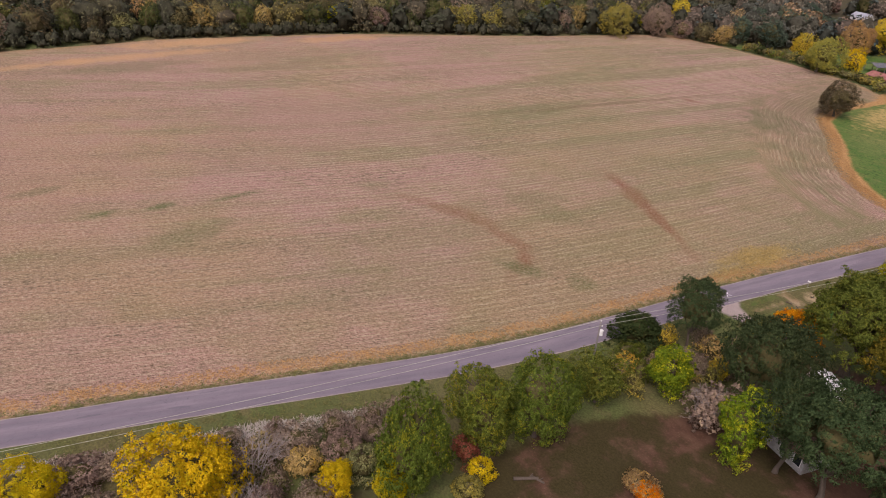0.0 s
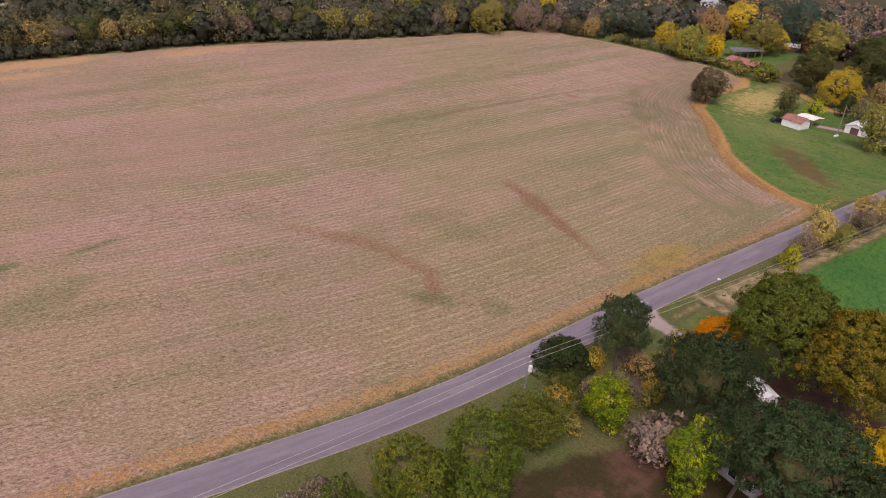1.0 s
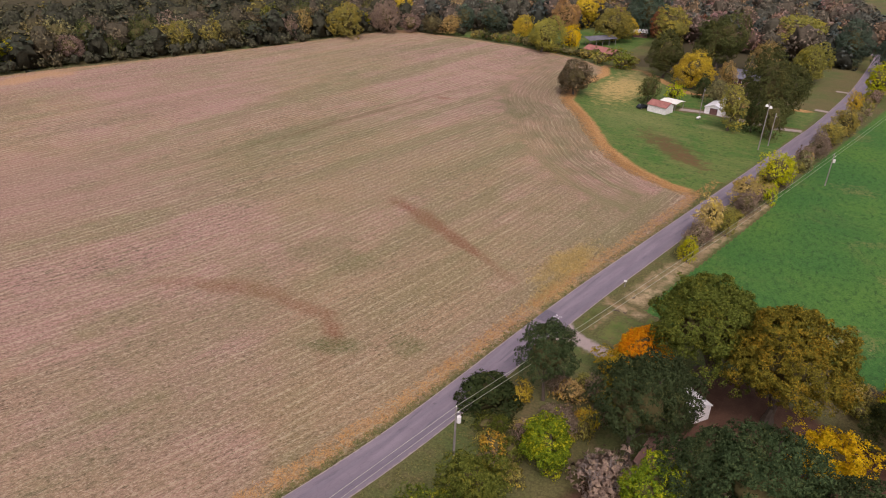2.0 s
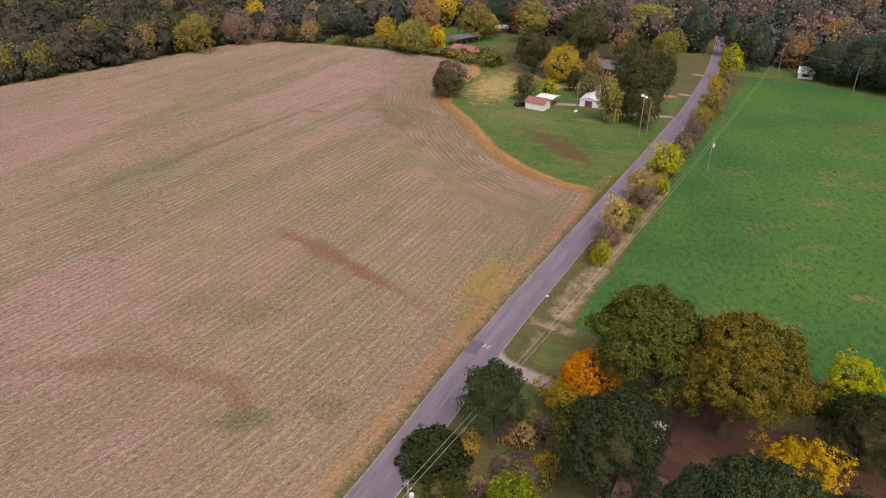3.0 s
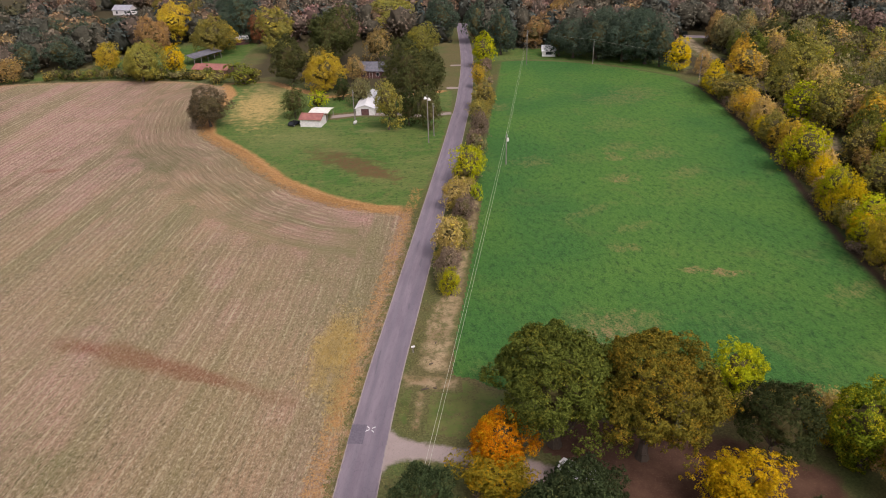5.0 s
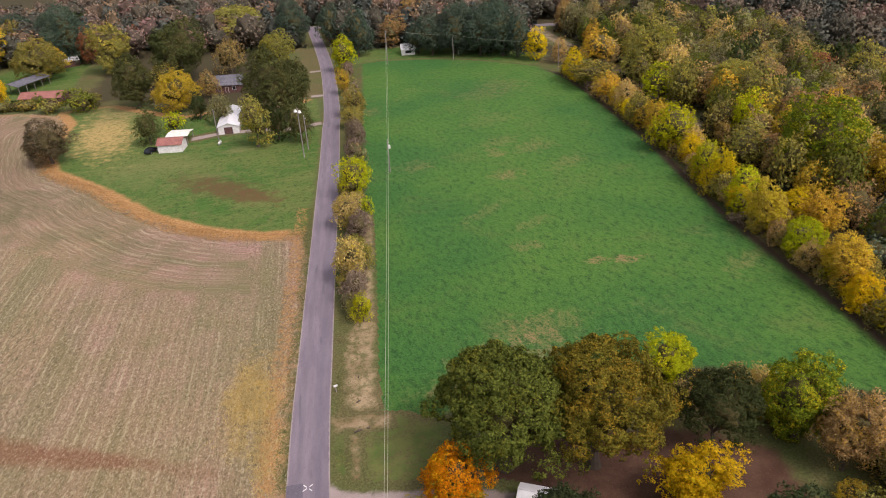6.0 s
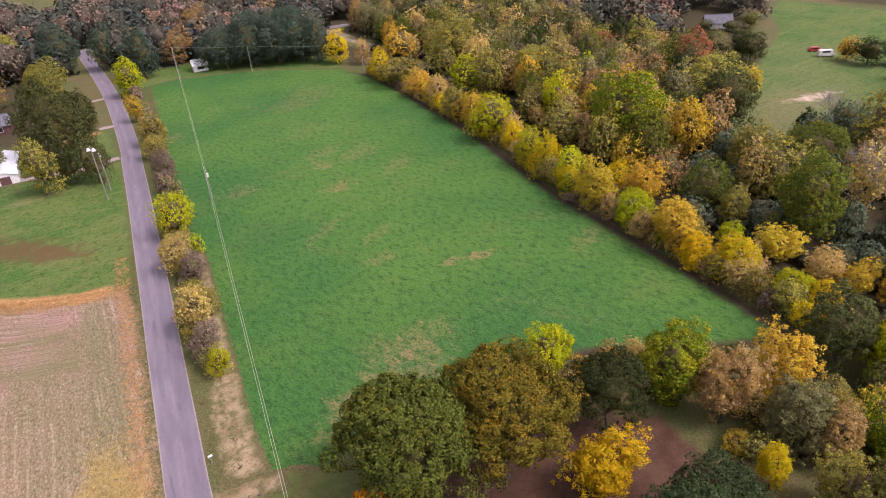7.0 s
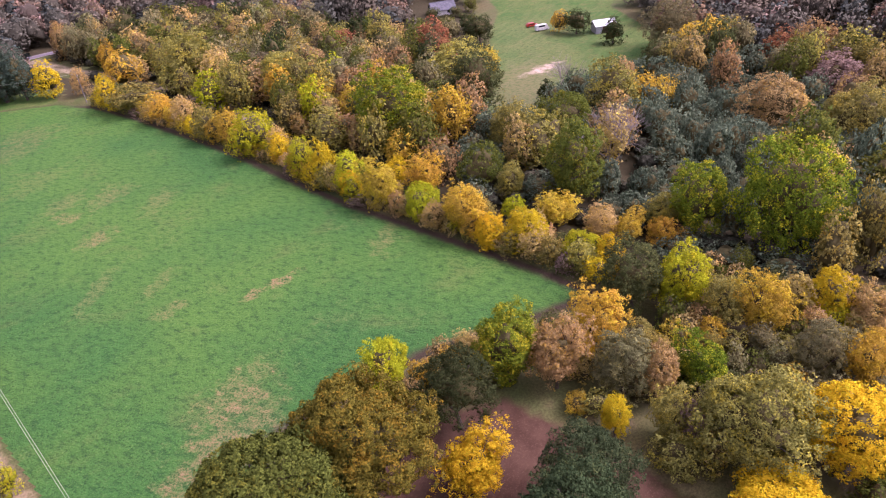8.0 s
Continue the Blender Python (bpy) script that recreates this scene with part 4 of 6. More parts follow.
def plant(form, leaf, x, y, h, r, level="mid", where="", group=""):
    """One tree or shrub: its trunk and its crown."""
    k = int(plant_rng.integers(0, 4))
    if form == "round" and h / r < 2.15:
        form = "ball"
    if level == "half" and r > 7.6:
        level = "near"
    crown, trunk = form_mesh(form, level, k)
    fh, fr = FORM_SIZE[form]
    m = Matrix.LocRotScale((x, y, 0), Euler((0, 0, plant_rng.uniform(0, 6.28))), (r / fr * plant_rng.uniform(0.9, 1.12), r / fr * plant_rng.uniform(0.9, 1.12), h / fh))
    top = empty(NOUN.get(form) or KIND.get(leaf, "maple_tree"), m, SAY[form].format(WORDS[leaf]) + (" " + where if where else ""), "shrub" if form in ("shrub", "mound") else "tree", group)
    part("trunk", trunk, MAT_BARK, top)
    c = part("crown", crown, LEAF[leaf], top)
    c.material_slots[0].link = "OBJECT"
    c.material_slots[0].material = LEAF[leaf]
    return top


def plant_bare(x, y, h, r, leaf=None, where=""):
    rng = np.random.default_rng(int(abs(x * 10) + abs(y * 7)))
    top = empty("bare_tree", Matrix.Translation((x, y, 0)), "leafless pale grey tree with fine twigs " + where, "tree")
    part("branchwork", bare_mesh(rng, h, r, 3), MAT_TWIG, top)
    if leaf:
        V, S, F, _ = crown_tris(rng, "open", h, r, "mid", 1.0, 0.05)
        part("crown", tris_mesh("crown", V, S, F), LEAF[leaf], top)
    return top
# beside the house
plant("oak", "oak", 24.4, 60.0, 16.6, 10.4, "near", "over a bare earth yard")
plant("oak", "amber", 34.6, 56.8, 16.8, 9.2, "near", "over a bare earth yard")
plant("ball", "orange", 16.3, 56.0, 9.6, 4.3, "near", "beside the gravel drive")
plant("open", "honey", 16.0, 52.0, 6.4, 4.9, "near", "beside the gravel drive")
plant("pine", "pine", 7.6, 44.0, 12.5, 4.0, "near", "beside the road")
plant("pine", "pine", 21.2, 38.6, 15.6, 5.6, "near", "beside the house")
plant("pine", "pine", 35.4, 32.6, 16.2, 6.4, "near", "beside the house")
plant("pine", "pine", 30.0, 32.0, 14.0, 4.6, "near", "beside the house")
plant("pine", "pine", 44.2, 35.2, 12.0, 5.6, "near")
plant("pine", "cedar", 49.3, 54.3, 11.5, 5.3, "near")
plant("open", "yellow", 41.8, 47.5, 9.0, 5.2, "near", "on bare earth")
plant("round", "mottled", 25.6, 29.6, 11.0, 3.6, "near", "by the house")
plant("cone", "cedar", 1.8, 38.9, 4.9, 4.7, "near", "beside the road")
plant("ball", "green", 9.6, -8.4, 14.6, 5.2, "near", "beside the road")
plant("ball", "green", 7.1, 3.0, 12.2, 4.7, "near", "beside the road")
plant("ball", "green", 9.6, 10.2, 12.0, 5.1, "near", "beside the road")
plant("open", "oak", 9.0, 22.0, 8.8, 4.3, "near")
plant("open", "mottled", 13.0, 31.8, 8.8, 4.6, "near")
plant("round", "yellow", -0.6, -30.2, 11.4, 6.2, "near", "near the road")
plant("round", "yellow", -9.3, -43.6, 7.0, 4.3, "near", "near the road")
plant("open", "yellow", 5.2, -15.6, 5.5, 2.6, "near")
plant("open", "yellow", 7.8, -9.7, 5.5, 2.7, "near")
plant("shrub", "brown", 23.3, 14.5, 2.5, 2.6, "near")
plant("shrub", "red", 8.3, -0.0, 3.5, 2.0, "near")
plant("shrub", "orange", 24.3, 14.3, 2.5, 1.9, "near")
plant("shrub", "brush", -11.2, -38.7, 3.0, 3.7, "near", "in the roadside thicket")
plant("shrub", "brush", -9.6, -34.5, 3.0, 2.8, "near", "in the roadside thicket")
plant("shrub", "brush", -3.3, -16.7, 4.0, 3.3, "near", "in the roadside thicket")
plant("shrub", "tan", 0.6, -17.1, 4.0, 2.2, "near", "in the roadside thicket")
plant("shrub", "brush", 0.6, -12.0, 4.0, 3.0, "near", "in the roadside thicket")
plant("shrub", "grey", 3.9, -11.7, 4.0, 2.6, "near", "in the roadside thicket")
plant("shrub", "brush", 5.7, -18.2, 4.0, 2.7, "near", "in the roadside thicket")
plant("shrub", "brush", 3.6, -23.0, 4.0, 2.4, "near", "in the roadside thicket")
plant("shrub", "brush", -0.3, -7.7, 3.0, 2.1, "near", "in the roadside thicket")
plant("shrub", "brush", -11.2, -42.5, 3.0, 1.8, "near", "in the roadside thicket")
plant("shrub", "olive", 12.7, -2.8, 2.5, 1.9, "near", "in the roadside thicket")
plant("shrub", "yellow", 11.3, -0.1, 2.5, 2.0, "near", "in the roadside thicket")
plant("shrub", "brush", 6.3, -2.3, 3.0, 2.0, "near", "in the roadside thicket")
plant("pine", "pine", 23.4, 42.0, 13.8, 4.6, "near", "beside the house")
# east of the earth yard
plant("round", "mottled", 59.3, 52.4, 13.7, 5.0, "near")
plant("open", "tan", 61.3, 46.6, 12.0, 4.4, "near")
plant("open", "gold", 68.9, 44.2, 12.6, 4.6, "near")
plant("round", "grey", 63.9, 38.8, 10.5, 3.8, "near")
plant("open", "brown", 65.5, 34.2, 9.0, 3.3, "near")
plant("open", "mottled", 68.9, 30.4, 9.0, 4.1, "near")
plant("open", "olive", 58.9, 31.0, 9.1, 3.3, "near")
plant("round", "olive", 60.2, 22.7, 14.0, 7.4, "near")
plant("round", "yellow", 63.3, 13.4, 12.3, 5.2, "near")
plant("round", "yellow", 52.5, 17.0, 7.1, 6.8, "near")
plant("open", "gold", 83.0, 25.8, 11.4, 4.1, "near")
plant("open", "tan", 89.0, 22.7, 8.3, 3.1, "near")
plant("round", "yellow", 89.9, 19.0, 9.4, 3.4, "near")
plant("shrub", "lime", 88.5, 18.0, 4.8, 2.6, "near")
plant("round", "grey", 76.6, 18.1, 10.0, 3.6, "near")
plant("open", "gold", 77.5, 12.9, 9.8, 3.8, "near")
plant("open", "yellow", 56.7, 36.9, 7.0, 2.5, "near")
plant("shrub", "gold", 58.7, 42.5, 2.8, 2.0, "near")
plant("round", "deep", 82.0, 43.8, 11.6, 4.9, "near")
plant("round", "lime", 83.8, 37.0, 11.7, 4.3, "near")
plant("open", "olive", 82.3, 30.9, 10.0, 3.6, "near")
plant("open", "tan", 89.4, 13.5, 8.3, 3.7, "near")
plant("shrub", "olive", 74.9, 40.0, 4.2, 2.2, "near")
plant("open", "olive", 69.9, 36.8, 6.8, 2.8, "near")
plant("shrub", "olive", 55.8, 28.9, 4.5, 3.2, "near")
plant("open", "brush", 59.8, 28.9, 6.9, 2.5, "near")
plant("open", "tan", 60.0, 59.2, 6.3, 2.6, "near")
plant("open", "gold", 53.8, 61.9, 4.7, 2.6, "near")
plant("round", "lime", 50.4, 66.0, 9.6, 3.7, "near")
# hedgerow along the pasture
plant("round", "yellow", 111.6, 217.9, 11.8, 4.4, "half", "in the hedgerow")
plant("open", "olive", 112.9, 207.5, 10.3, 7.6, "half", "in the hedgerow")
plant("open", "gold", 110.5, 191.6, 9.3, 5.8, "half", "in the hedgerow")
plant("open", "tan", 108.8, 179.5, 10.8, 4.0, "half", "in the hedgerow")
plant("open", "olive", 105.3, 166.3, 10.8, 4.0, "half", "in the hedgerow")
plant("open", "gold", 107.0, 159.9, 9.9, 4.8, "half", "in the hedgerow")
plant("round", "lime", 102.8, 145.7, 12.2, 6.8, "half", "in the hedgerow")
plant("open", "tan", 104.2, 139.4, 9.0, 3.3, "half", "in the hedgerow")
plant("open", "yellow", 101.0, 135.0, 9.1, 3.3, "half", "in the hedgerow")
plant("open", "tan", 115.5, 142.6, 7.8, 2.8, "half", "in the hedgerow")
plant("round", "lime", 98.2, 125.3, 10.3, 3.7, "half", "in the hedgerow")
plant("open", "yellow", 97.4, 118.3, 11.1, 4.0, "half", "in the hedgerow")
plant("round", "lime", 97.4, 111.1, 9.7, 3.9, "half", "in the hedgerow")
plant("round", "yellow", 94.2, 108.2, 6.5, 2.6, "near", "in the hedgerow")
plant("open", "gold", 92.7, 99.4, 11.4, 5.1, "near", "in the hedgerow")
plant("round", "yellow", 101.6, 101.8, 7.2, 2.6, "near", "in the hedgerow")
plant("open", "gold", 100.1, 93.2, 11.0, 4.0, "near", "in the hedgerow")
plant("round", "lime", 92.1, 89.0, 8.1, 3.9, "near", "in the hedgerow")
plant("open", "gold", 90.2, 78.2, 11.2, 5.8, "near", "in the hedgerow")
plant("round", "yellow", 88.8, 72.3, 7.3, 2.9, "near", "in the hedgerow")
plant("open", "yellow", 91.5, 65.7, 7.8, 5.6, "near", "in the hedgerow")
plant("round", "lime", 99.7, 73.2, 4.8, 2.3, "near", "in the hedgerow")
plant("open", "gold", 101.0, 64.2, 7.1, 4.8, "near", "in the hedgerow")
plant("round", "lime", 91.9, 55.7, 6.2, 3.6, "near", "in the hedgerow")
plant("round", "yellow", 90.2, 50.1, 7.2, 2.8, "near", "in the hedgerow")
plant("open", "tan", 98.5, 55.0, 7.4, 3.8, "near", "in the hedgerow")
plant("open", "gold", 99.8, 50.5, 6.7, 3.2, "near", "in the hedgerow")
plant("open", "gold", 100.8, 45.2, 6.1, 3.4, "near", "in the hedgerow")
plant("open", "gold", 93.0, 81.9, 7.0, 2.9, "near", "in the hedgerow")
# edge of the east woods
plant("round", "mottled", 116.1, 112.1, 22.0, 8.0, "half", "at the woods edge")
plant("open", "gold", 125.0, 131.0, 13.8, 5.0, "half", "at the woods edge")
plant("open", "gold", 123.8, 143.4, 14.2, 5.1, "half", "at the woods edge")
plant("round", "lime", 150.8, 159.8, 11.5, 4.3, "half", "at the woods edge")
plant("round", "olive", 135.8, 160.4, 15.5, 5.7, "half", "at the woods edge")
plant("open", "brown", 131.3, 168.7, 13.2, 4.8, "half", "at the woods edge")
plant("open", "olive", 124.5, 174.3, 16.4, 6.0, "half", "at the woods edge")
plant("open", "tan", 128.2, 185.9, 18.5, 6.8, "half", "at the woods edge")
plant("round", "olive", 133.3, 203.4, 21.2, 7.7, "half", "at the woods edge")
plant("round", "gold", 137.0, 253.5, 13.9, 5.0, "half", "at the woods edge")
plant("open", "tan", 131.8, 235.3, 11.0, 6.4, "half", "at the woods edge")
plant("open", "olive", 135.6, 222.9, 13.5, 4.9, "half", "at the woods edge")
plant("open", "tan", 126.1, 112.1, 16.5, 6.3, "half", "at the woods edge")
plant("open", "gold", 123.6, 101.3, 16.7, 6.1, "half", "at the woods edge")
plant("open", "gold", 108.7, 105.3, 11.5, 4.4, "half", "at the woods edge")
plant("open", "olive", 124.5, 86.5, 14.1, 6.5, "near", "at the woods edge")
plant("round", "deep", 144.9, 107.0, 19.4, 7.1, "half", "at the woods edge")
plant("open", "gold", 170.3, 118.1, 11.8, 4.3, "half", "at the woods edge")
plant("round", "red", 167.6, 135.5, 18.6, 6.8, "half", "at the woods edge")
plant("round", "olive", 176.6, 162.6, 17.8, 6.4, "half", "at the woods edge")
plant("round", "red", 172.0, 174.0, 12.0, 5.8, "half", "at the woods edge")
plant("cone", "cedar", 155.3, 92.4, 8.2, 3.2, "half", "at the woods edge")
plant("round", "olive", 151.1, 72.6, 16.7, 7.4, "half", "at the woods edge")
plant("open", "gold", 158.4, 68.9, 11.1, 4.3, "half", "at the woods edge")
plant("round", "green", 133.8, 77.1, 13.0, 7.8, "near", "at the woods edge")
plant("round", "green", 109.0, 65.0, 17.5, 6.3, "near", "at the woods edge")
plant("round", "olive", 105.7, 76.6, 9.0, 3.3, "near", "at the woods edge")
plant("round", "mottled", 107.3, 41.1, 14.1, 5.5, "near", "at the woods edge")
plant("round", "mottled", 107.0, 27.8, 19.8, 9.4, "near", "at the woods edge")
plant("round", "brown", 156.0, 36.5, 13.8, 9.5, "half", "at the woods edge")
plant("round", "olive", 154.0, 23.3, 14.5, 8.7, "near", "at the woods edge")
plant("open", "brown", 138.5, 21.9, 7.1, 2.6, "near", "at the woods edge")
plant("open", "olive", 106.3, 46.3, 8.0, 3.8, "near", "at the woods edge")
plant("round", "gold", 160.3, 64.5, 9.9, 4.8, "half", "at the woods edge")
plant("round", "grey", 206.7, 76.1, 16.6, 9.5, "half", "at the woods edge")
plant("open", "gold", 198.9, 65.7, 13.9, 8.9, "half", "at the woods edge")
plant("round", "olive", 185.8, 67.3, 11.2, 6.1, "half", "at the woods edge")
plant("open", "red", 198.9, 45.8, 12.3, 6.1, "half", "at the woods edge")
plant("round", "brown", 201.1, 36.9, 14.4, 7.5, "half", "at the woods edge")
plant("open", "brush", 184.5, 29.9, 10.7, 8.9, "half", "at the woods edge")
plant("open", "olive", 193.3, 24.4, 13.1, 6.8, "half", "at the woods edge")
plant("mound", "vine", 173.5, 79.9, 7.5, 5.8, "half", "at the woods edge")
plant("mound", "vine", 180.4, 71.5, 8.5, 5.8, "half", "at the woods edge")
plant("mound", "vine", 166.2, 58.8, 10.2, 5.2, "half", "at the woods edge")
plant("mound", "vine", 157.7, 50.0, 9.5, 4.9, "half", "at the woods edge")
plant("mound", "vine", 142.5, 55.1, 8.8, 5.3, "half", "at the woods edge")
plant("mound", "vine", 133.5, 45.7, 10.3, 5.0, "half", "at the woods edge")
plant("mound", "vine", 131.8, 50.7, 7.3, 3.8, "half", "at the woods edge")
plant("mound", "vine", 146.9, 39.7, 7.1, 5.2, "half", "at the woods edge")
plant("mound", "vine", 149.4, 30.9, 7.6, 7.1, "half", "at the woods edge")
plant("mound", "vine", 135.9, 18.5, 12.4, 4.5, "half", "at the woods edge")
plant("mound", "vine", 111.2, 16.9, 11.7, 4.8, "half", "at the woods edge")
plant("mound", "vine", 110.4, 24.0, 7.5, 4.6, "half", "at the woods edge")
plant("mound", "vine", 108.1, 53.5, 6.2, 3.9, "half", "at the woods edge")
plant("mound", "vine", 114.5, 59.7, 8.3, 3.6, "half", "at the woods edge")
plant("mound", "vine", 117.1, 53.9, 6.9, 3.6, "half", "at the woods edge")
plant("mound", "vine", 114.3, 92.2, 6.5, 3.4, "half", "at the woods edge")
plant("mound", "vine", 112.4, 85.6, 6.3, 3.3, "half", "at the woods edge")
plant("mound", "vine", 121.4, 87.1, 5.5, 4.1, "half", "at the woods edge")
plant("mound", "vine", 184.9, 55.3, 9.1, 5.7, "half", "at the woods edge")
plant("mound", "vine", 191.2, 49.7, 9.2, 5.7, "half", "at the woods edge")
plant("mound", "vine", 130.5, 33.8, 6.6, 4.1, "half", "at the woods edge")
plant("mound", "vine", 122.0, 40.7, 9.3, 3.5, "half", "at the woods edge")
plant("mound", "vine", 156.5, 64.6, 8.5, 4.5, "half", "at the woods edge")
plant("mound", "vine", 108.7, 35.2, 9.5, 3.6, "half", "at the woods edge")
plant("open", "olive", 152.9, 116.8, 18.0, 9.9, "near", "at the woods edge")
plant("evergreen", "cedar", 206.6, 142.3, 9.6, 5.6, "half", "at the woods edge")
plant("evergreen", "cedar", 223.4, 113.5, 8.5, 5.0, "half", "at the woods edge")
plant("cone", "cedar", 215.6, 97.4, 9.2, 3.6, "half", "at the woods edge")
plant("round", "gold", 224.6, 120.5, 7.9, 4.3, "mid", "at the woods edge")
plant("oak", "olive", 135.1, 169.2, 15.1, 8.9, "half", "at the woods edge")
plant("round", "olive", 130.1, 183.4, 13.9, 8.2, "half", "at the woods edge")
plant("round", "lime", 146.0, 220.5, 14.2, 7.3, "mid", "at the woods edge")
# house yards to the north
plant("round", "umber", -53.0, 206.5, 12.0, 8.0, "half", "in the house yards")
plant("round", "deep", -27.4, 211.4, 11.6, 3.8, "half", "in the house yards")
plant("shrub", "lime", -21.0, 221.7, 6.3, 3.5, "half", "in the house yards")
plant("round", "gold", -20.4, 244.6, 14.3, 8.2, "half", "in the house yards")
plant("round", "deep", -34.2, 255.7, 18.1, 8.0, "half", "in the house yards")
plant("round", "deep", -21.1, 290.6, 24.1, 13.9, "half", "in the house yards")
plant("round", "olive", -48.3, 318.8, 20.5, 8.4, "half", "in the house yards")
plant("round", "red", -61.7, 343.9, 16.4, 5.4, "half", "in the house yards")
plant("round", "red", -44.1, 364.8, 12.1, 4.0, "half", "in the house yards")
plant("round", "olive", 2.5, 356.8, 17.2, 14.6, "half", "in the house yards")
plant("round", "brown", -2.5, 293.1, 14.4, 6.7, "half", "in the house yards")
plant("round", "olive", 14.2, 286.7, 16.6, 8.4, "half", "in the house yards")
plant("round", "deep", 11.8, 216.4, 23.2, 11.1, "half", "in the house yards")
plant("round", "olive", 2.5, 195.5, 15.4, 5.1, "half", "in the house yards")
plant("cone", "cedar", 8.6, 199.5, 11.0, 3.8, "half", "in the house yards")
plant("ball", "deep", 14.6, 194.5, 12.0, 4.9, "half", "in the house yards")
plant("round", "brown", -10.7, 258.4, 9.8, 4.6, "half", "in the house yards")
plant("round", "grey", -7.0, 222.7, 9.4, 4.5, "half", "in the house yards")
plant("cone", "cedar", -13.7, 232.2, 9.7, 3.2, "half", "in the house yards")
plant("evergreen", "fir", 27.0, 338.7, 20.3, 9.1, "half", "in the house yards")
plant("round", "olive", -94.3, 271.0, 16.4, 10.1, "half", "in the house yards")
plant("round", "yellow", -85.3, 282.5, 12.0, 6.4, "half", "in the house yards")
plant("round", "olive", -76.9, 318.7, 17.7, 10.8, "half", "in the house yards")
plant("round", "brown", -105.2, 328.5, 17.4, 8.4, "half", "in the house yards")
plant("evergreen", "fir", -142.7, 361.1, 12.2, 7.8, "half", "in the house yards")
plant("evergreen", "fir", -130.0, 360.2, 12.8, 7.4, "half", "in the house yards")
plant("round", "gold", -117.0, 297.3, 9.5, 5.8, "half", "in the house yards")
plant("round", "gold", -102.9, 351.7, 19.4, 8.9, "half", "in the house yards")
plant("evergreen", "fir", -70.8, 350.9, 26.0, 11.1, "half", "in the house yards")
plant("shrub", "green", -53.0, 259.7, 8.5, 6.4, "half", "in the house yards")
plant("round", "gold", -132.5, 470.0, 13.5, 11.0, "half", "in the house yards")
plant("round", "olive", -27.2, 282.9, 9.1, 6.5, "half", "in the house yards")
plant("round", "olive", -98.9, 393.1, 16.0, 8.5, "half", "in the house yards")
plant("round", "gold", -76.6, 332.6, 11.2, 8.1, "half", "in the house yards")
plant("round", "gold", -106.4, 380.1, 12.8, 7.1, "mid", "in the house yards")
plant("shrub", "olive", -50.4, 264.6, 5.0, 4.2, "mid", "in the house yards")
plant("shrub", "olive", -64.2, 264.8, 4.4, 4.2, "mid", "in the house yards")
plant("shrub", "olive", -73.0, 270.9, 3.7, 4.2, "mid", "in the house yards")
plant("shrub", "grey", -81.8, 273.6, 3.3, 4.3, "mid", "in the house yards")
plant("shrub", "olive", -89.1, 274.2, 3.3, 4.2, "mid", "in the house yards")
plant("shrub", "olive", -95.7, 276.3, 3.3, 4.3, "mid", "in the house yards")
plant("round", "gold", -112.8, 380.3, 15.3, 9.1, "half", "in the house yards")
plant("evergreen", "fir", -103.5, 409.6, 16.9, 10.7, "half", "in the house yards")
plant("evergreen", "fir", -86.7, 399.7, 16.6, 10.5, "half", "in the house yards")
plant("evergreen", "cedar", -80.1, 421.7, 12.9, 9.5, "half", "in the house yards")
plant("round", "brown", -194.0, 450.0, 12.3, 9.0, "half", "in the house yards")
plant("round", "gold", -143.0, 474.0, 13.0, 8.5, "half", "in the house yards")
plant("round", "olive", -136.9, 456.5, 11.9, 10.1, "half", "in the house yards")
plant("round", "tan", -123.4, 454.5, 10.7, 8.4, "mid", "in the house yards")
plant("evergreen", "cedar", -178.0, 484.0, 17.0, 6.5, "mid", "in the house yards")
plant("round", "olive", 11.2, 382.7, 12.5, 11.2, "half", "in the house yards")
plant("evergreen", "cedar", -44.5, 427.0, 10.2, 9.8, "half", "in the house yards")
plant("evergreen", "cedar", -28.4, 428.6, 9.7, 9.9, "half", "in the house yards")
# beyond the field corner
plant("evergreen", "fir", -147.3, 293.0, 14.3, 7.3, "half", "beyond the field corner")
plant("evergreen", "fir", -134.9, 298.7, 14.6, 7.6, "half", "beyond the field corner")
plant("evergreen", "fir", -137.5, 325.5, 16.3, 7.5, "half", "beyond the field corner")
plant("evergreen", "fir", -138.1, 361.2, 12.5, 9.4, "half", "beyond the field corner")
plant("evergreen", "fir", -158.7, 325.0, 14.6, 7.8, "half", "beyond the field corner")
plant("evergreen", "fir", -156.5, 344.5, 15.3, 7.2, "half", "beyond the field corner")
plant("evergreen", "fir", -160.1, 383.6, 14.9, 8.1, "half", "beyond the field corner")
plant("ball", "olive", -182.0, 238.0, 16.0, 9.6, "half", "beyond the field corner")
plant("ball", "brush", -174.9, 259.8, 16.4, 8.3, "half", "beyond the field corner")
plant("open", "gold", -189.8, 298.2, 15.9, 7.5, "half", "beyond the field corner")
plant("ball", "brush", -166.3, 271.1, 9.1, 6.5, "half", "beyond the field corner")
plant("ball", "umber", -156.5, 275.1, 10.2, 6.5, "half", "beyond the field corner")
plant("open", "brown", -147.4, 278.0, 10.7, 5.7, "half", "beyond the field corner")
plant("ball", "gold", -116.3, 296.9, 11.5, 5.7, "half", "beyond the field corner")
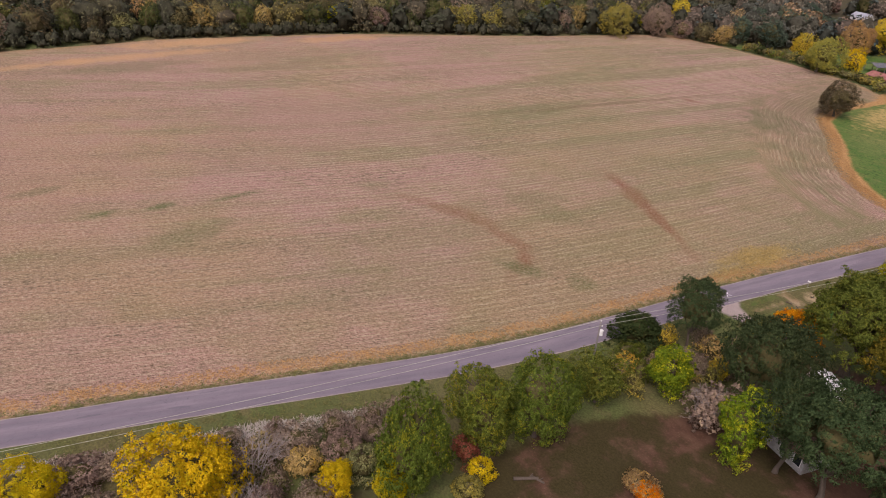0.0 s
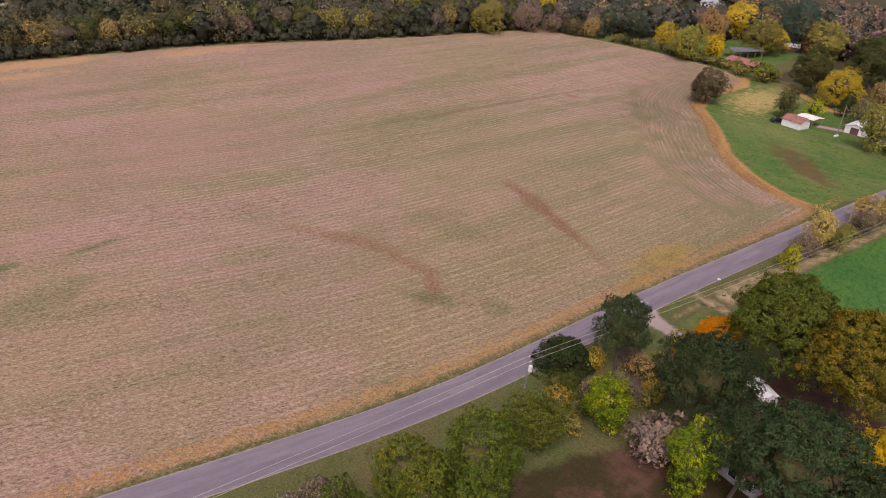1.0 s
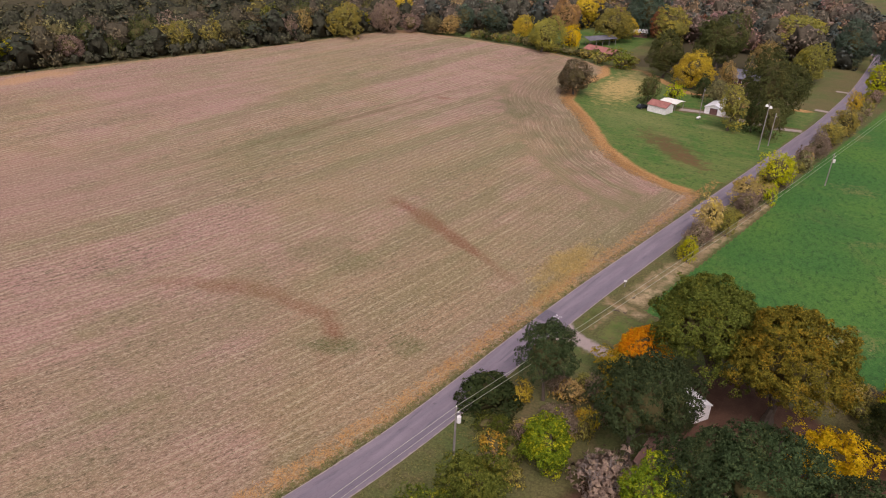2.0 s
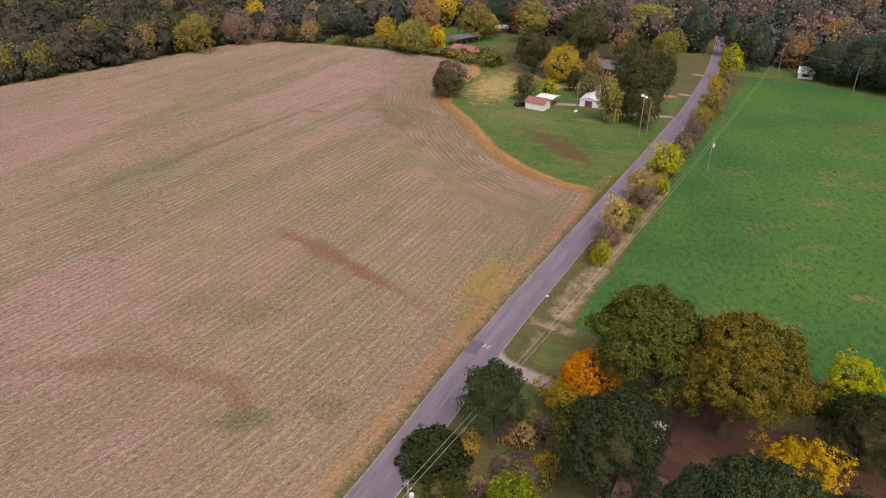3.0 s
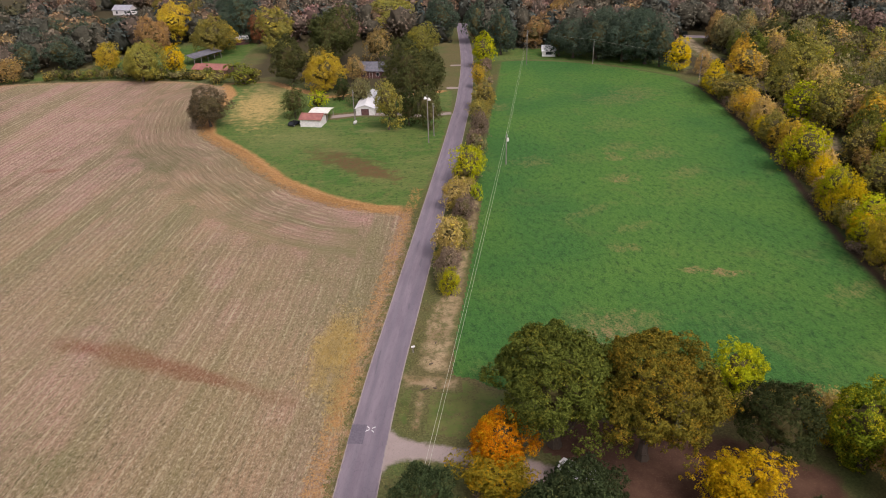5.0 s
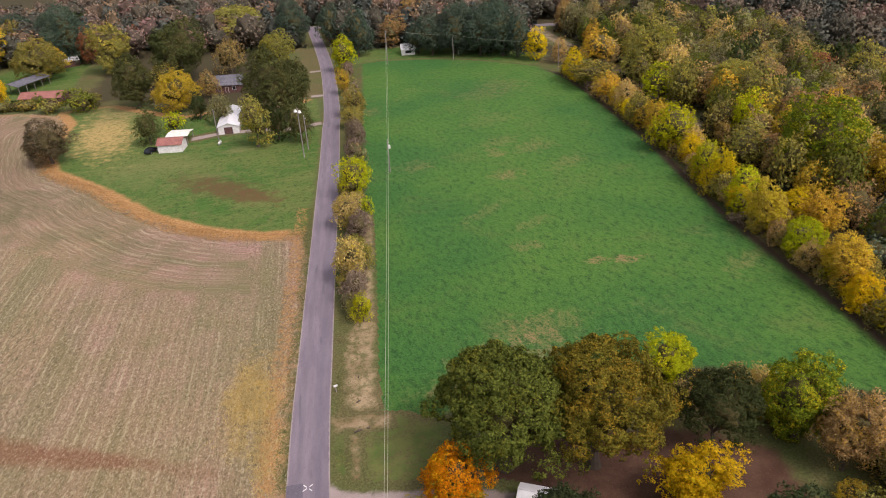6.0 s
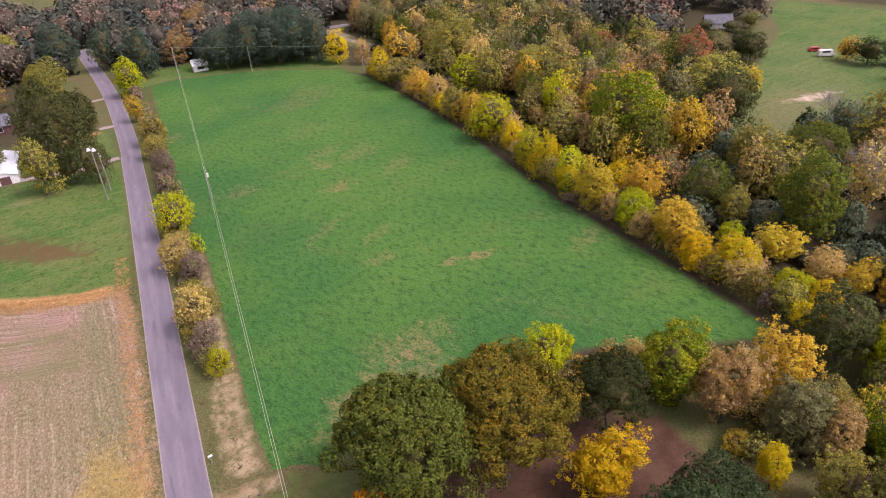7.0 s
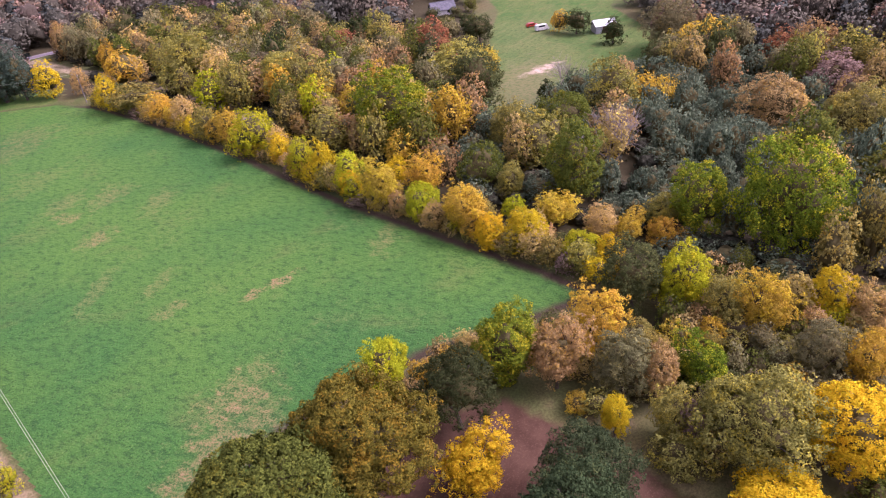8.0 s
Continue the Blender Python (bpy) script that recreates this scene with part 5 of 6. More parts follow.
# roadside row
plant("round", "lime", 39.7, 273.1, 14.1, 6.1, "half", "in the roadside row")
plant("open", "gold", 34.3, 239.9, 9.3, 3.1, "half", "in the roadside row")
plant("round", "olive", 33.5, 212.7, 10.0, 4.6, "half", "in the roadside row")
plant("open", "brush", 28.6, 182.2, 9.1, 3.0, "half", "in the roadside row")
plant("round", "lime", 22.3, 149.1, 9.9, 4.7, "half", "in the roadside row")
plant("open", "tan", 17.2, 134.3, 8.3, 4.1, "half", "in the roadside row")
plant("round", "brush", 18.9, 127.5, 6.6, 3.0, "half", "in the roadside row")
plant("open", "tan", 15.0, 110.8, 10.6, 3.6, "half", "in the roadside row")
plant("open", "brush", 13.9, 102.6, 7.9, 2.7, "half", "in the roadside row")
plant("round", "lime", 14.0, 97.6, 5.8, 1.9, "half", "in the roadside row")
plant("open", "olive", 30.3, 201.2, 7.2, 4.0, "half", "in the roadside row")
plant("shrub", "lime", 22.8, 138.6, 4.4, 1.5, "half", "in the roadside row")
plant("evergreen", "fir", 42.2, 324.4, 20.3, 6.8, "half", "in the roadside row")
plant("evergreen", "fir", 50.2, 296.7, 20.7, 6.9, "half", "in the roadside row")
plant("open", "olive", 17.8, 114.7, 6.0, 2.0, "half", "in the roadside row")
# north of the pasture
plant("round", "brown", 67.8, 308.2, 15.0, 6.6, "half", "north of the pasture")
plant("round", "brown", 84.7, 341.8, 18.2, 9.5, "half", "north of the pasture")
plant("evergreen", "fir", 79.3, 285.1, 16.4, 8.8, "half", "north of the pasture")
plant("evergreen", "fir", 88.1, 281.4, 19.4, 9.9, "half", "north of the pasture")
plant("evergreen", "fir", 97.1, 274.8, 20.9, 9.7, "half", "north of the pasture")
plant("evergreen", "fir", 104.5, 268.3, 20.5, 8.4, "half", "north of the pasture")
plant("evergreen", "fir", 108.3, 262.5, 17.8, 6.1, "half", "north of the pasture")
plant("evergreen", "fir", 74.3, 290.0, 13.8, 6.0, "half", "north of the pasture")
plant("evergreen", "fir", 96.5, 292.9, 19.6, 8.5, "half", "north of the pasture")
plant("evergreen", "fir", 105.3, 284.8, 20.1, 8.3, "half", "north of the pasture")
plant("round", "yellow", 113.2, 254.2, 13.0, 5.2, "half", "north of the pasture")
plant("open", "tan", 118.2, 244.5, 10.7, 3.2, "half", "north of the pasture")
plant("ball", "deep", 231.8, 178.6, 4.8, 3.2, "half", "beside a far house")
plant("ball", "deep", 237.2, 171.4, 4.4, 3.0, "half", "beside a far house")
plant("ball", "oak", 246.5, 169.5, 6.0, 3.4, "half", "beside a far house")

# low trees between the far houses and the fields
low_rng = np.random.default_rng(77)
for hx, hy, dx, dy, near, far, slope, kinds in ((-165, 459, 0.346, -0.938, 34, 92, 0.127, ("fir", "deep", "fir", "olive", "deep")), (241, 180, -0.811, -0.585, 8, 48, 0.23, ("deep", "cedar", "olive", "oak", "grey"))):
    for s in np.arange(near, far, 7.0):
        for side in (-9.0, 0.0, 9.0):
            leaf = kinds[int(low_rng.integers(0, len(kinds)))]
            at = s + low_rng.uniform(-2, 2)
            off = side + low_rng.uniform(-2, 2)
            h = at * slope * low_rng.uniform(0.62, 0.85)
            plant("evergreen" if leaf in ("fir", "cedar") else "ball", leaf, hx + dx * at + dy * off, hy + dy * at - dx * off, h, min(5.5, max(2.6, h * 0.6)), "mid", "below a far house")

# ---- woods ----
PLANTED = np.array([(ob.location.x, ob.location.y, ob.scale.x * 3.6) for ob in scene.objects if ob.get("category") in ("tree", "shrub")])
FAR_ROAD = curve_points([(0, 398), (20, 386), (41, 379), (62, 371), (100, 350), (137, 324), (152, 318), (175, 300), (215, 262), (260, 240)], 4.0)
TRACK = curve_points([(140, 316), (136, 285), (136, 262), (134, 235), (131, 205), (126, 182), (120, 160)], 4.0)


def free_spots(rng, poly, gap, keep_off=(), clear=4.0, verge=8.0):
    """Uneven spots about gap metres apart inside poly, off the open land, roads and planted trees."""
    P = np.array(poly, float)
    lo, hi = P.min(0), P.max(0)
    gx, gy = np.meshgrid(np.arange(lo[0], hi[0], gap), np.arange(lo[1], hi[1], gap * 0.87))
    gx = gx + (np.arange(gx.shape[0]) % 2)[:, None] * gap * 0.5
    S = np.stack([gx.ravel(), gy.ravel()], -1)
    S += rng.uniform(-0.38, 0.38, S.shape) * gap
    x, y = S[:, 0], S[:, 1]
    ok = signed_distance(poly, x, y) > 0
    for q in keep_off:
        ok &= signed_distance(q, x, y) < -clear
    ok &= (np.abs(x - road_x(y)) > verge) | (y > 386)
    for line, w in ((FAR_ROAD, 7.0), (TRACK, 3.8)):
        ok &= np.min(np.hypot(x[:, None] - line[None, :, 0], y[:, None] - line[None, :, 1]), axis=1) > w
    ok &= np.min(np.hypot(x[:, None] - PLANTED[None, :, 0], y[:, None] - PLANTED[None, :, 1]) - PLANTED[None, :, 2] * 0.62, axis=1) > gap * 0.25
    return S[ok]


HOUSES = [[(-182, 452), (-150, 452), (-150, 478), (-182, 478)], [(-80, 337), (-62, 337), (-62, 353), (-80, 353)], [(-92, 292), (-70, 292), (-70, 322), (-92, 322)], [(60, 284), (79, 284), (79, 300), (60, 300)], [(228, 166), (256, 166), (256, 196), (228, 196)], [(35, 480), (66, 480), (66, 512), (35, 512)], [(-178, 456), (-151, 464), (-118, 370), (-145, 360)], [(248, 170), (234, 190), (196, 160), (208, 142)], [(-124, 276), (-66, 276), (-66, 300), (-124, 292)]]
FAR_FIELD = [(-302, 66), (-352, 56), (-352, 118), (-302, 104)]
OPEN = (STUBBLE, PASTURE, LAWN, YARD, CLEARING, PADDOCK, *HOUSES)
wood_rng = np.random.default_rng(21)


def pick(names):
    return names[int(wood_rng.integers(0, len(names)))]


plant_bare(-1.5, -22.0, 7.5, 3.0, None, "in the roadside thicket")
plant_bare(20.4, 31.2, 7.5, 3.4, "brush", "near the house")
plant_bare(3.5, -25.5, 5.5, 2.4, None, "in the roadside thicket")
plant_bare(123.5, 62.7, 16.0, 4.5, "tan", "in the woods")
plant_bare(166.0, 92.0, 11.0, 4.5, None, "in a meadow")

# hedgerow between the pasture and the woods
HEDGE = curve_points([(114, 229), (112.5, 206), (106.5, 165), (102.5, 145), (97.5, 124), (94, 106), (90.7, 80), (88.2, 60), (86, 46)], 3.6)
for k, (x, y) in enumerate(HEDGE):
    for off in (-0.9, 4.0):
        if off > 2 and wood_rng.uniform() < 0.35:
            continue
        px, py = x + off + wood_rng.uniform(-0.8, 1.6), y + wood_rng.uniform(-1.2, 1.2)
        near = "half" if y < 150 else "mid"
        leaf = pick(("gold", "tan", "gold", "yellow", "olive", "tan", "lime") if off < 2 else ("olive", "tan", "gold", "brown", "oak", "deep"))
        plant(pick(("round", "open", "open")), leaf, px, py, wood_rng.uniform(4.4, 7.4), wood_rng.uniform(2.1, 3.4), near, "in the hedgerow", "hedgerow trees")

# undergrowth round the yard trees
for poly, gap, leaves, size in (([(3.5, 35), (6, 43), (11, 53), (16, 55), (17, 46), (15, 36), (12, 27), (7, 25), (4.5, 30)], 2.8, ("brush", "olive", "gold", "brush", "tan", "oak"), (1.8, 4.5)), ([(42, 64), (40, 69), (48, 69.5), (56, 66.5), (64, 60), (58, 55), (54, 60)], 2.7, ("brush", "tan", "gold", "brown", "olive"), (2.0, 4.5))):
    for x, y in free_spots(wood_rng, poly, gap, (), 0.5, 4.0):
        plant(pick(("shrub", "shrub", "open")), pick(leaves), x, y, wood_rng.uniform(*size), wood_rng.uniform(1.4, 2.2), "half", "under the yard trees")

for x, y in HEDGE[::1]:
    plant("shrub", pick(("tan", "brown", "olive", "gold", "brush")), x + wood_rng.uniform(-1.6, 2.6), y + 1.8 + wood_rng.uniform(-0.8, 0.8), wood_rng.uniform(2.0, 3.8), wood_rng.uniform(1.5, 2.3), "half", "in the hedgerow", "hedgerow brush")

# brush between the road and the pasture
for y in np.arange(99, 292, 2.6):
    x = float(road_x(y)) + wood_rng.uniform(4.6, 7.2) + (1.2 if y > 150 else 0)
    plant(pick(("shrub", "open")), pick(("brush", "olive", "tan", "grey", "brush", "olive")), x, float(y), wood_rng.uniform(2.5, 5.5), wood_rng.uniform(1.5, 2.4), "half" if y < 160 else "mid", "beside the road", "roadside brush")

# first trees of the west woods, behind the field
WEST_EDGE = curve_points([(-233, -70), (-232, -20), (-235, 30), (-230, 75), (-225, 106), (-216, 138), (-204, 176), (-196, 208), (-188, 242), (-181, 272)], 8.5)
for back in (3.5, 13.0):
    for x, y in WEST_EDGE:
        leaf = pick(("deep", "umber", "oak", "deep", "grey", "brown", "deep", "olive", "umber", "cedar", "brush", "lime"))
        plant("ball" if leaf != "cedar" else "cone", leaf, float(x) - back + wood_rng.uniform(-1.5, 1.5), float(y) + wood_rng.uniform(-2.5, 2.5), wood_rng.uniform(8.5, 13) + back * 0.2, wood_rng.uniform(5.0, 7.4) * (0.6 if leaf == "cedar" else 1.0), "half" if back < 5 else "mid", "at the woods edge")

# low brush between the road and the yard trees
ROADSIDE = [(-19.5, -58), (-14.5, -42), (-10.5, -28), (-6.8, -16), (-3.6, -5), (-1.6, 2), (4, -4), (6, -14), (3, -30), (-3, -46), (-10, -60)]
for x, y in free_spots(wood_rng, ROADSIDE, 2.3, (), 0.5, 3.6):
    plant("shrub", pick(("brush", "brush", "brush", "brush", "brown", "grey", "brush")), x, y, wood_rng.uniform(1.6, 3.2), wood_rng.uniform(1.4, 2.2), "half", "in the roadside thicket")

# hedge between the stubble and the paddock
for x in np.arange(-134, -68, 2.4):
    y = float(np.interp(x, [-138, -107, -88, -74, -67], [278.5, 277.5, 274, 270.6, 272.5])) + wood_rng.uniform(0, 2.0)
    plant(pick(("shrub", "shrub", "mound")), pick(("green", "olive", "oak", "cedar", "grey")), float(x), y, wood_rng.uniform(3.0, 5.0), wood_rng.uniform(1.8, 2.8), "low", "in a field hedge", "field hedge")

# thicket between the earth yard and the stream woods
THICKET = [(56.6, 40), (57.6, 50), (60, 59), (66, 60), (74, 54), (83, 47), (97, 40), (97, 8), (92, -18), (70, -20), (58, -12), (57, 6), (58, 22)]
for x, y in free_spots(wood_rng, THICKET, 3.4, (YARD, PASTURE), 1.5):
    if 70 < x < 82 and y > 38:
        continue
    plant(pick(("shrub", "shrub", "open")), pick(("olive", "oak", "tan", "tan", "olive", "deep", "grey", "oak", "gold")), x, y, wood_rng.uniform(3.0, 6.0), wood_rng.uniform(1.8, 2.8), "half", "in the thicket")

EAST_WOOD = [(97, 10), (96, 44), (98, 60), (100.5, 84), (104, 106), (108, 124), (113, 145), (117, 165), (122, 190), (126, 230), (138, 300), (150, 312), (190, 290), (200, 230), (190, 165), (182, 142), (150, 118), (134, 106), (136, 100), (165, 88), (195, 76), (200, 60), (200, -24), (150, -16), (104, -8)]
for x, y in free_spots(wood_rng, EAST_WOOD, 7.2, OPEN):
    vines = y < 100 and x < 182 and wood_rng.uniform() < (0.9 if y > 34 else 0.7)
    if vines:
        plant("mound", "vine", x, y, wood_rng.uniform(3, 6) if x < 125 else wood_rng.uniform(5, 10), wood_rng.uniform(3.6, 5.6), "mid", "in the woods")
    else:
        leaf = pick(("olive", "oak", "olive", "olive", "gold", "brown", "oak", "olive", "tan", "lime", "deep"))
        # Farther trees take greyer, browner leaf colours, standing in for haze.
        if x > 136:
            leaf = pick(("grey", "olive", "brown", "oak", "deep", "tan", "umber", "oak", "grey", "cedar", "brown"))
        plant("cone" if leaf == "cedar" else pick(("round", "round", "open")), leaf, x, y, wood_rng.uniform(10, 17), wood_rng.uniform(4.0, 6.2), "mid", "in the woods")


def woods_material(name, *stops):
    m = material(name, 0.85, 0.08)
    net = Net(m)
    tone = net.attr("tone")
    geo = net.n.new("ShaderNodeNewGeometry")
    c = net.ramp(tone, *stops)
    # Core faces mixed towards dark brown: shade inside the crown, put into colour.
    c = net.mix(net.math("MULTIPLY", net.attr("shaded_twigs"), 0.72), c, (0.042, 0.038, 0.026))
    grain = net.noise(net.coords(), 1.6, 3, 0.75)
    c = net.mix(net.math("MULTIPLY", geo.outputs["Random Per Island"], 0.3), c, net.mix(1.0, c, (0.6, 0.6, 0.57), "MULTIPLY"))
    # Darker flecks imitate shaded gaps in the far foliage.
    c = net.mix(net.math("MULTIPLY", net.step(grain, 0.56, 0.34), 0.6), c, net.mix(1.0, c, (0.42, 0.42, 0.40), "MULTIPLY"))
    net.bump(grain, 0.8, 0.4)
    net.colour(c)
    return m


# Stops are lighter and bluer than the leaves, as painted distance haze.
MAT_FAR = woods_material("hazy_mixed_autumn_woodland", (0.0, (0.08, 0.10, 0.09)), (0.18, (0.145, 0.14, 0.105)), (0.36, (0.25, 0.20, 0.14)), (0.5, (0.31, 0.205, 0.165)), (0.66, (0.42, 0.27, 0.14)), (0.78, (0.34, 0.19, 0.18)), (0.9, (0.58, 0.42, 0.10)), (1.0, (0.52, 0.19, 0.13)))
MAT_WEST = woods_material("green_and_gold_woodland", (0.0, (0.062, 0.07, 0.046)), (0.28, (0.10, 0.10, 0.058)), (0.5, (0.155, 0.138, 0.068)), (0.66, (0.18, 0.135, 0.09)), (0.82, (0.26, 0.21, 0.06)), (1.0, (0.42, 0.33, 0.04)))


def far_woods(name, poly, gap, seed, label, keep_off=(), tones=(0, 1), heights=(10, 17), spread=(4.2, 6.6), forms=("round", "open", "ball", "round", "ball", "cone"), mat=MAT_FAR, level="far"):
    """Distant woodland: hundreds of crowns in one mesh."""
    rng = np.random.default_rng(seed)
    protos = []
    for form in forms:
        h, r = FORM_SIZE[form]
        protos.append((*crown_tris(rng, form, h, r, level)[:3], h, r))
    leaves = [LEAVES[level][form][0] for form in forms]
    vs, ss, fs, tone, shaded_twigs, off = [], [], [], [], [], 0
    for x, y in free_spots(rng, poly, gap, keep_off):
        v = tones[0] + (tones[1] - tones[0]) * rng.beta(1.0, 2.0)
        k = len(forms) - 1 if v < 0.12 else int(rng.integers(0, len(forms) - 1))
        V, S, F, h, r = protos[k]
        a = rng.uniform(0, 6.28)
        hh, rr = rng.uniform(*heights), rng.uniform(*spread)
        turn = np.array([[math.cos(a), -math.sin(a), 0], [math.sin(a), math.cos(a), 0], [0, 0, 1]])
        vs.append(V @ (turn * np.array([rr / r, rr / r, hh / h])).T + np.array([x, y, 0]))
        ss.append(S @ turn.T)
        fs.append(F + off)
        # Core faces, marked for the darker colour that replaces inner shade.
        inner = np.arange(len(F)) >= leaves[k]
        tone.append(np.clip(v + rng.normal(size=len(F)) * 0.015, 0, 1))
        shaded_twigs.append(inner)
        off += len(V)
    me = tris_mesh(name, np.vstack(vs), np.vstack(ss), np.vstack(fs))
    me.attributes.new("tone", "FLOAT", "FACE").data.foreach_set("value", np.concatenate(tone).astype(np.float32))
    me.attributes.new("shaded_twigs", "FLOAT", "FACE").data.foreach_set("value", np.concatenate(shaded_twigs).astype(np.float32))
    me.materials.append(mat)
    return tagged(new(name, me), label, "woods", kind="stuff")


WEST = [(-228, -50), (-229, -20), (-234, 10), (-236, 40), (-229, 75), (-224, 106), (-214, 137), (-201, 178), (-192, 208), (-185, 242), (-178, 276), (-178, 300), (-215, 440), (-340, 490), (-335, 260), (-300, 120), (-340, 60), (-340, -50)]
NORTH = [(-178, 278), (-140, 281), (-128, 290), (-126, 322), (-90, 324), (-64, 332), (-58, 336), (-10, 336), (30, 326), (60, 305), (76, 290), (110, 264), (118, 275), (128, 300), (150, 320), (215, 335), (215, 490), (-215, 490), (-215, 440)]
EAST = [(190, 330), (200, 230), (196, 160), (215, 148), (252, 165), (288, 190), (288, 330), (262, 400), (190, 400)]
SOUTHEAST = [(202, -24), (202, 60), (210, 74), (232, 88), (255, 107), (270, 118), (340, 125), (340, -50), (202, -36)]
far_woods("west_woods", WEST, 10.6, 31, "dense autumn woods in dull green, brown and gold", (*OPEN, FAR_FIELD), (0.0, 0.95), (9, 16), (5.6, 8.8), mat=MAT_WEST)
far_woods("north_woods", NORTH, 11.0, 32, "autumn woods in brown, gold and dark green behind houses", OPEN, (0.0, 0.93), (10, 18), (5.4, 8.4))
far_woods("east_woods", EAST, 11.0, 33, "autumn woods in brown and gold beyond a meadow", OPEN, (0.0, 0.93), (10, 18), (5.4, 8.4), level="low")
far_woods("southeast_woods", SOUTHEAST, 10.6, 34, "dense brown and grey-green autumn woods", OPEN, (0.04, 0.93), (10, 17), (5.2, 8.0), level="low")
far_woods("undergrowth", EAST_WOOD, 6.0, 35, "dense dark undergrowth beneath the woods", OPEN, (0.05, 0.6), (2.0, 4.5), (2.2, 3.4), ("shrub", "shrub", "mound", "shrub"), MAT_WEST)
far_woods("field_edge_brush", [(-238, -110), (-240, 40), (-233, 80), (-228, 108), (-216, 142), (-204, 182), (-195, 210), (-188, 245), (-182, 281), (-140, 284), (-140, 277), (-175, 274.5), (-183, 241), (-190, 206), (-199, 173), (-212, 134), (-221, 104), (-226, 60), (-230, 30), (-226, 10), (-224, -23), (-222, -110)], 4.2, 36, "low brush along the far edge of the field", (), (0.1, 0.6), (2.5, 6), (2.0, 3.2), ("shrub", "shrub", "mound", "shrub"), MAT_WEST)

ribbon("far_road", FAR_ROAD, 3.0, 0.05, MAT_ROAD, "pale grey crossroad between trees", "road")


def strip(line, half):
    d = np.gradient(line, axis=0)
    d /= np.linalg.norm(d, axis=1)[:, None]
    n = np.stack([d[:, 1], -d[:, 0]], -1)
    return [tuple(p) for p in np.vstack([line + n * half, (line - n * half)[::-1]])]


def straw_material(name, full, none, dark, light):
    """Bleached grass that thins out into green between two distances from its edge."""
    m = material(name, 0.95, 0.1)
    net = Net(m)
    xy = net.coords()
    fine = net.noise(xy, 2.4, 3, 0.8)
    c = net.mix(net.step(net.noise(xy, 0.25, 4, 0.6), 0.35, 0.65), dark, light)
    c = net.mix(net.math("MULTIPLY", net.step(fine, 0.48, 0.3), 0.7), c, (0.14, 0.10, 0.05))
    edge = net.math("ADD", net.math("ADD", net.attr("inside"), wobble(net, xy, 0.8, 2.2)), wobble(net, xy, 0.22, 2.4))
    thin = net.math("MULTIPLY", net.step(net.noise(xy, 0.55, 4, 0.7), 0.44, 0.62), 0.75)
    c = net.mix(net.math("MAXIMUM", net.step(edge, full, none), thin), c, rough_grass(net, xy)[0])
    net.colour(c)
    net.bump(fine, 0.8, 0.15)
    return m


MAT_STRAW = straw_material("dry_straw_grass", 1.5, -0.5, (0.31, 0.235, 0.14), (0.46, 0.35, 0.23))
MAT_BLEACHED = straw_material("bleached_verge_grass", 0.9, -0.5, (0.26, 0.185, 0.10), (0.39, 0.285, 0.165))
MAT_RUT = straw_material("brown_worn_grass", 1.0, -0.3, (0.25, 0.165, 0.085), (0.36, 0.26, 0.155))
MAT_SHORT = straw_material("short_verge_grass", 0.8, -0.6, (0.085, 0.125, 0.03), (0.15, 0.155, 0.048))
sheet("side_lawn", [(4.4, 67.0), (5.6, 64.4), (9.4, 62.6), (14.0, 61.4), (19, 63.5), (19, 70.0), (17.4, 71.0), (14.2, 73.6), (6.0, 73.4)], 0.4, 0.9, 0.030, MAT_SHORT, "patch of green grass beside the gravel drive", "grass")
sheet("far_field", FAR_FIELD, 4.0, 2.0, 0.02, MAT_STRAW, "pale bare field among far woods", "field")
sheet("grass_track", strip(TRACK, 3.0), 1.5, 3.0, 0.02, MAT_STRAW, "pale dry grass track behind the hedgerow", "track")
sheet("dry_verge", [(7.7, 77.8), (9.6, 76.2), (12.0, 76.0), (13.0, 84), (14.2, 90), (16.0, 99), (20.2, 121), (23.6, 140), (22.4, 141), (18.2, 122), (13.6, 103), (10.2, 92)], 0.4, 0.5, 0.036, MAT_BLEACHED, "dry straw verge between road and pasture", "verge")
sheet("wheel_rut", [(5.9, 63.2), (7.4, 62.9), (8.8, 71.8), (7.2, 72.4)], 0.3, 0.4, 0.036, MAT_RUT, "brown worn rut across the verge grass", "track")
ribbon("road_patch", np.array([(-0.75, 62.2), (-0.5, 64.0), (-0.3, 65.8)]), 1.15, 0.068, MAT_PATCH, "dark square repair patch in the asphalt", "road patch")
sheet("farm_track", [(5.2, 76.4), (9.4, 75.4), (13.2, 74.2), (13.0, 71.6), (9.8, 72.2), (5.0, 73.2)], 0.4, 0.4, 0.042, MAT_RUT, "pale dirt track into the pasture", "track")
for poly in ([(-16, 209.6), (-7, 211.8), (4, 209.6), (14, 206.6), (22.5, 208.6), (22.2, 211.4), (14, 209.4), (5, 212.4), (-7, 214.8), (-16, 213)], [(23, 241), (29, 240.4), (29.2, 243), (23, 243.8)], [(27, 277.8), (32.4, 277.8), (32.6, 280.4), (27, 280.4)]):
    sheet("gravel_drive", poly, 0.6, 1.5, 0.04, MAT_GRAVEL, "short pale gravel driveway to a house yard", "driveway")


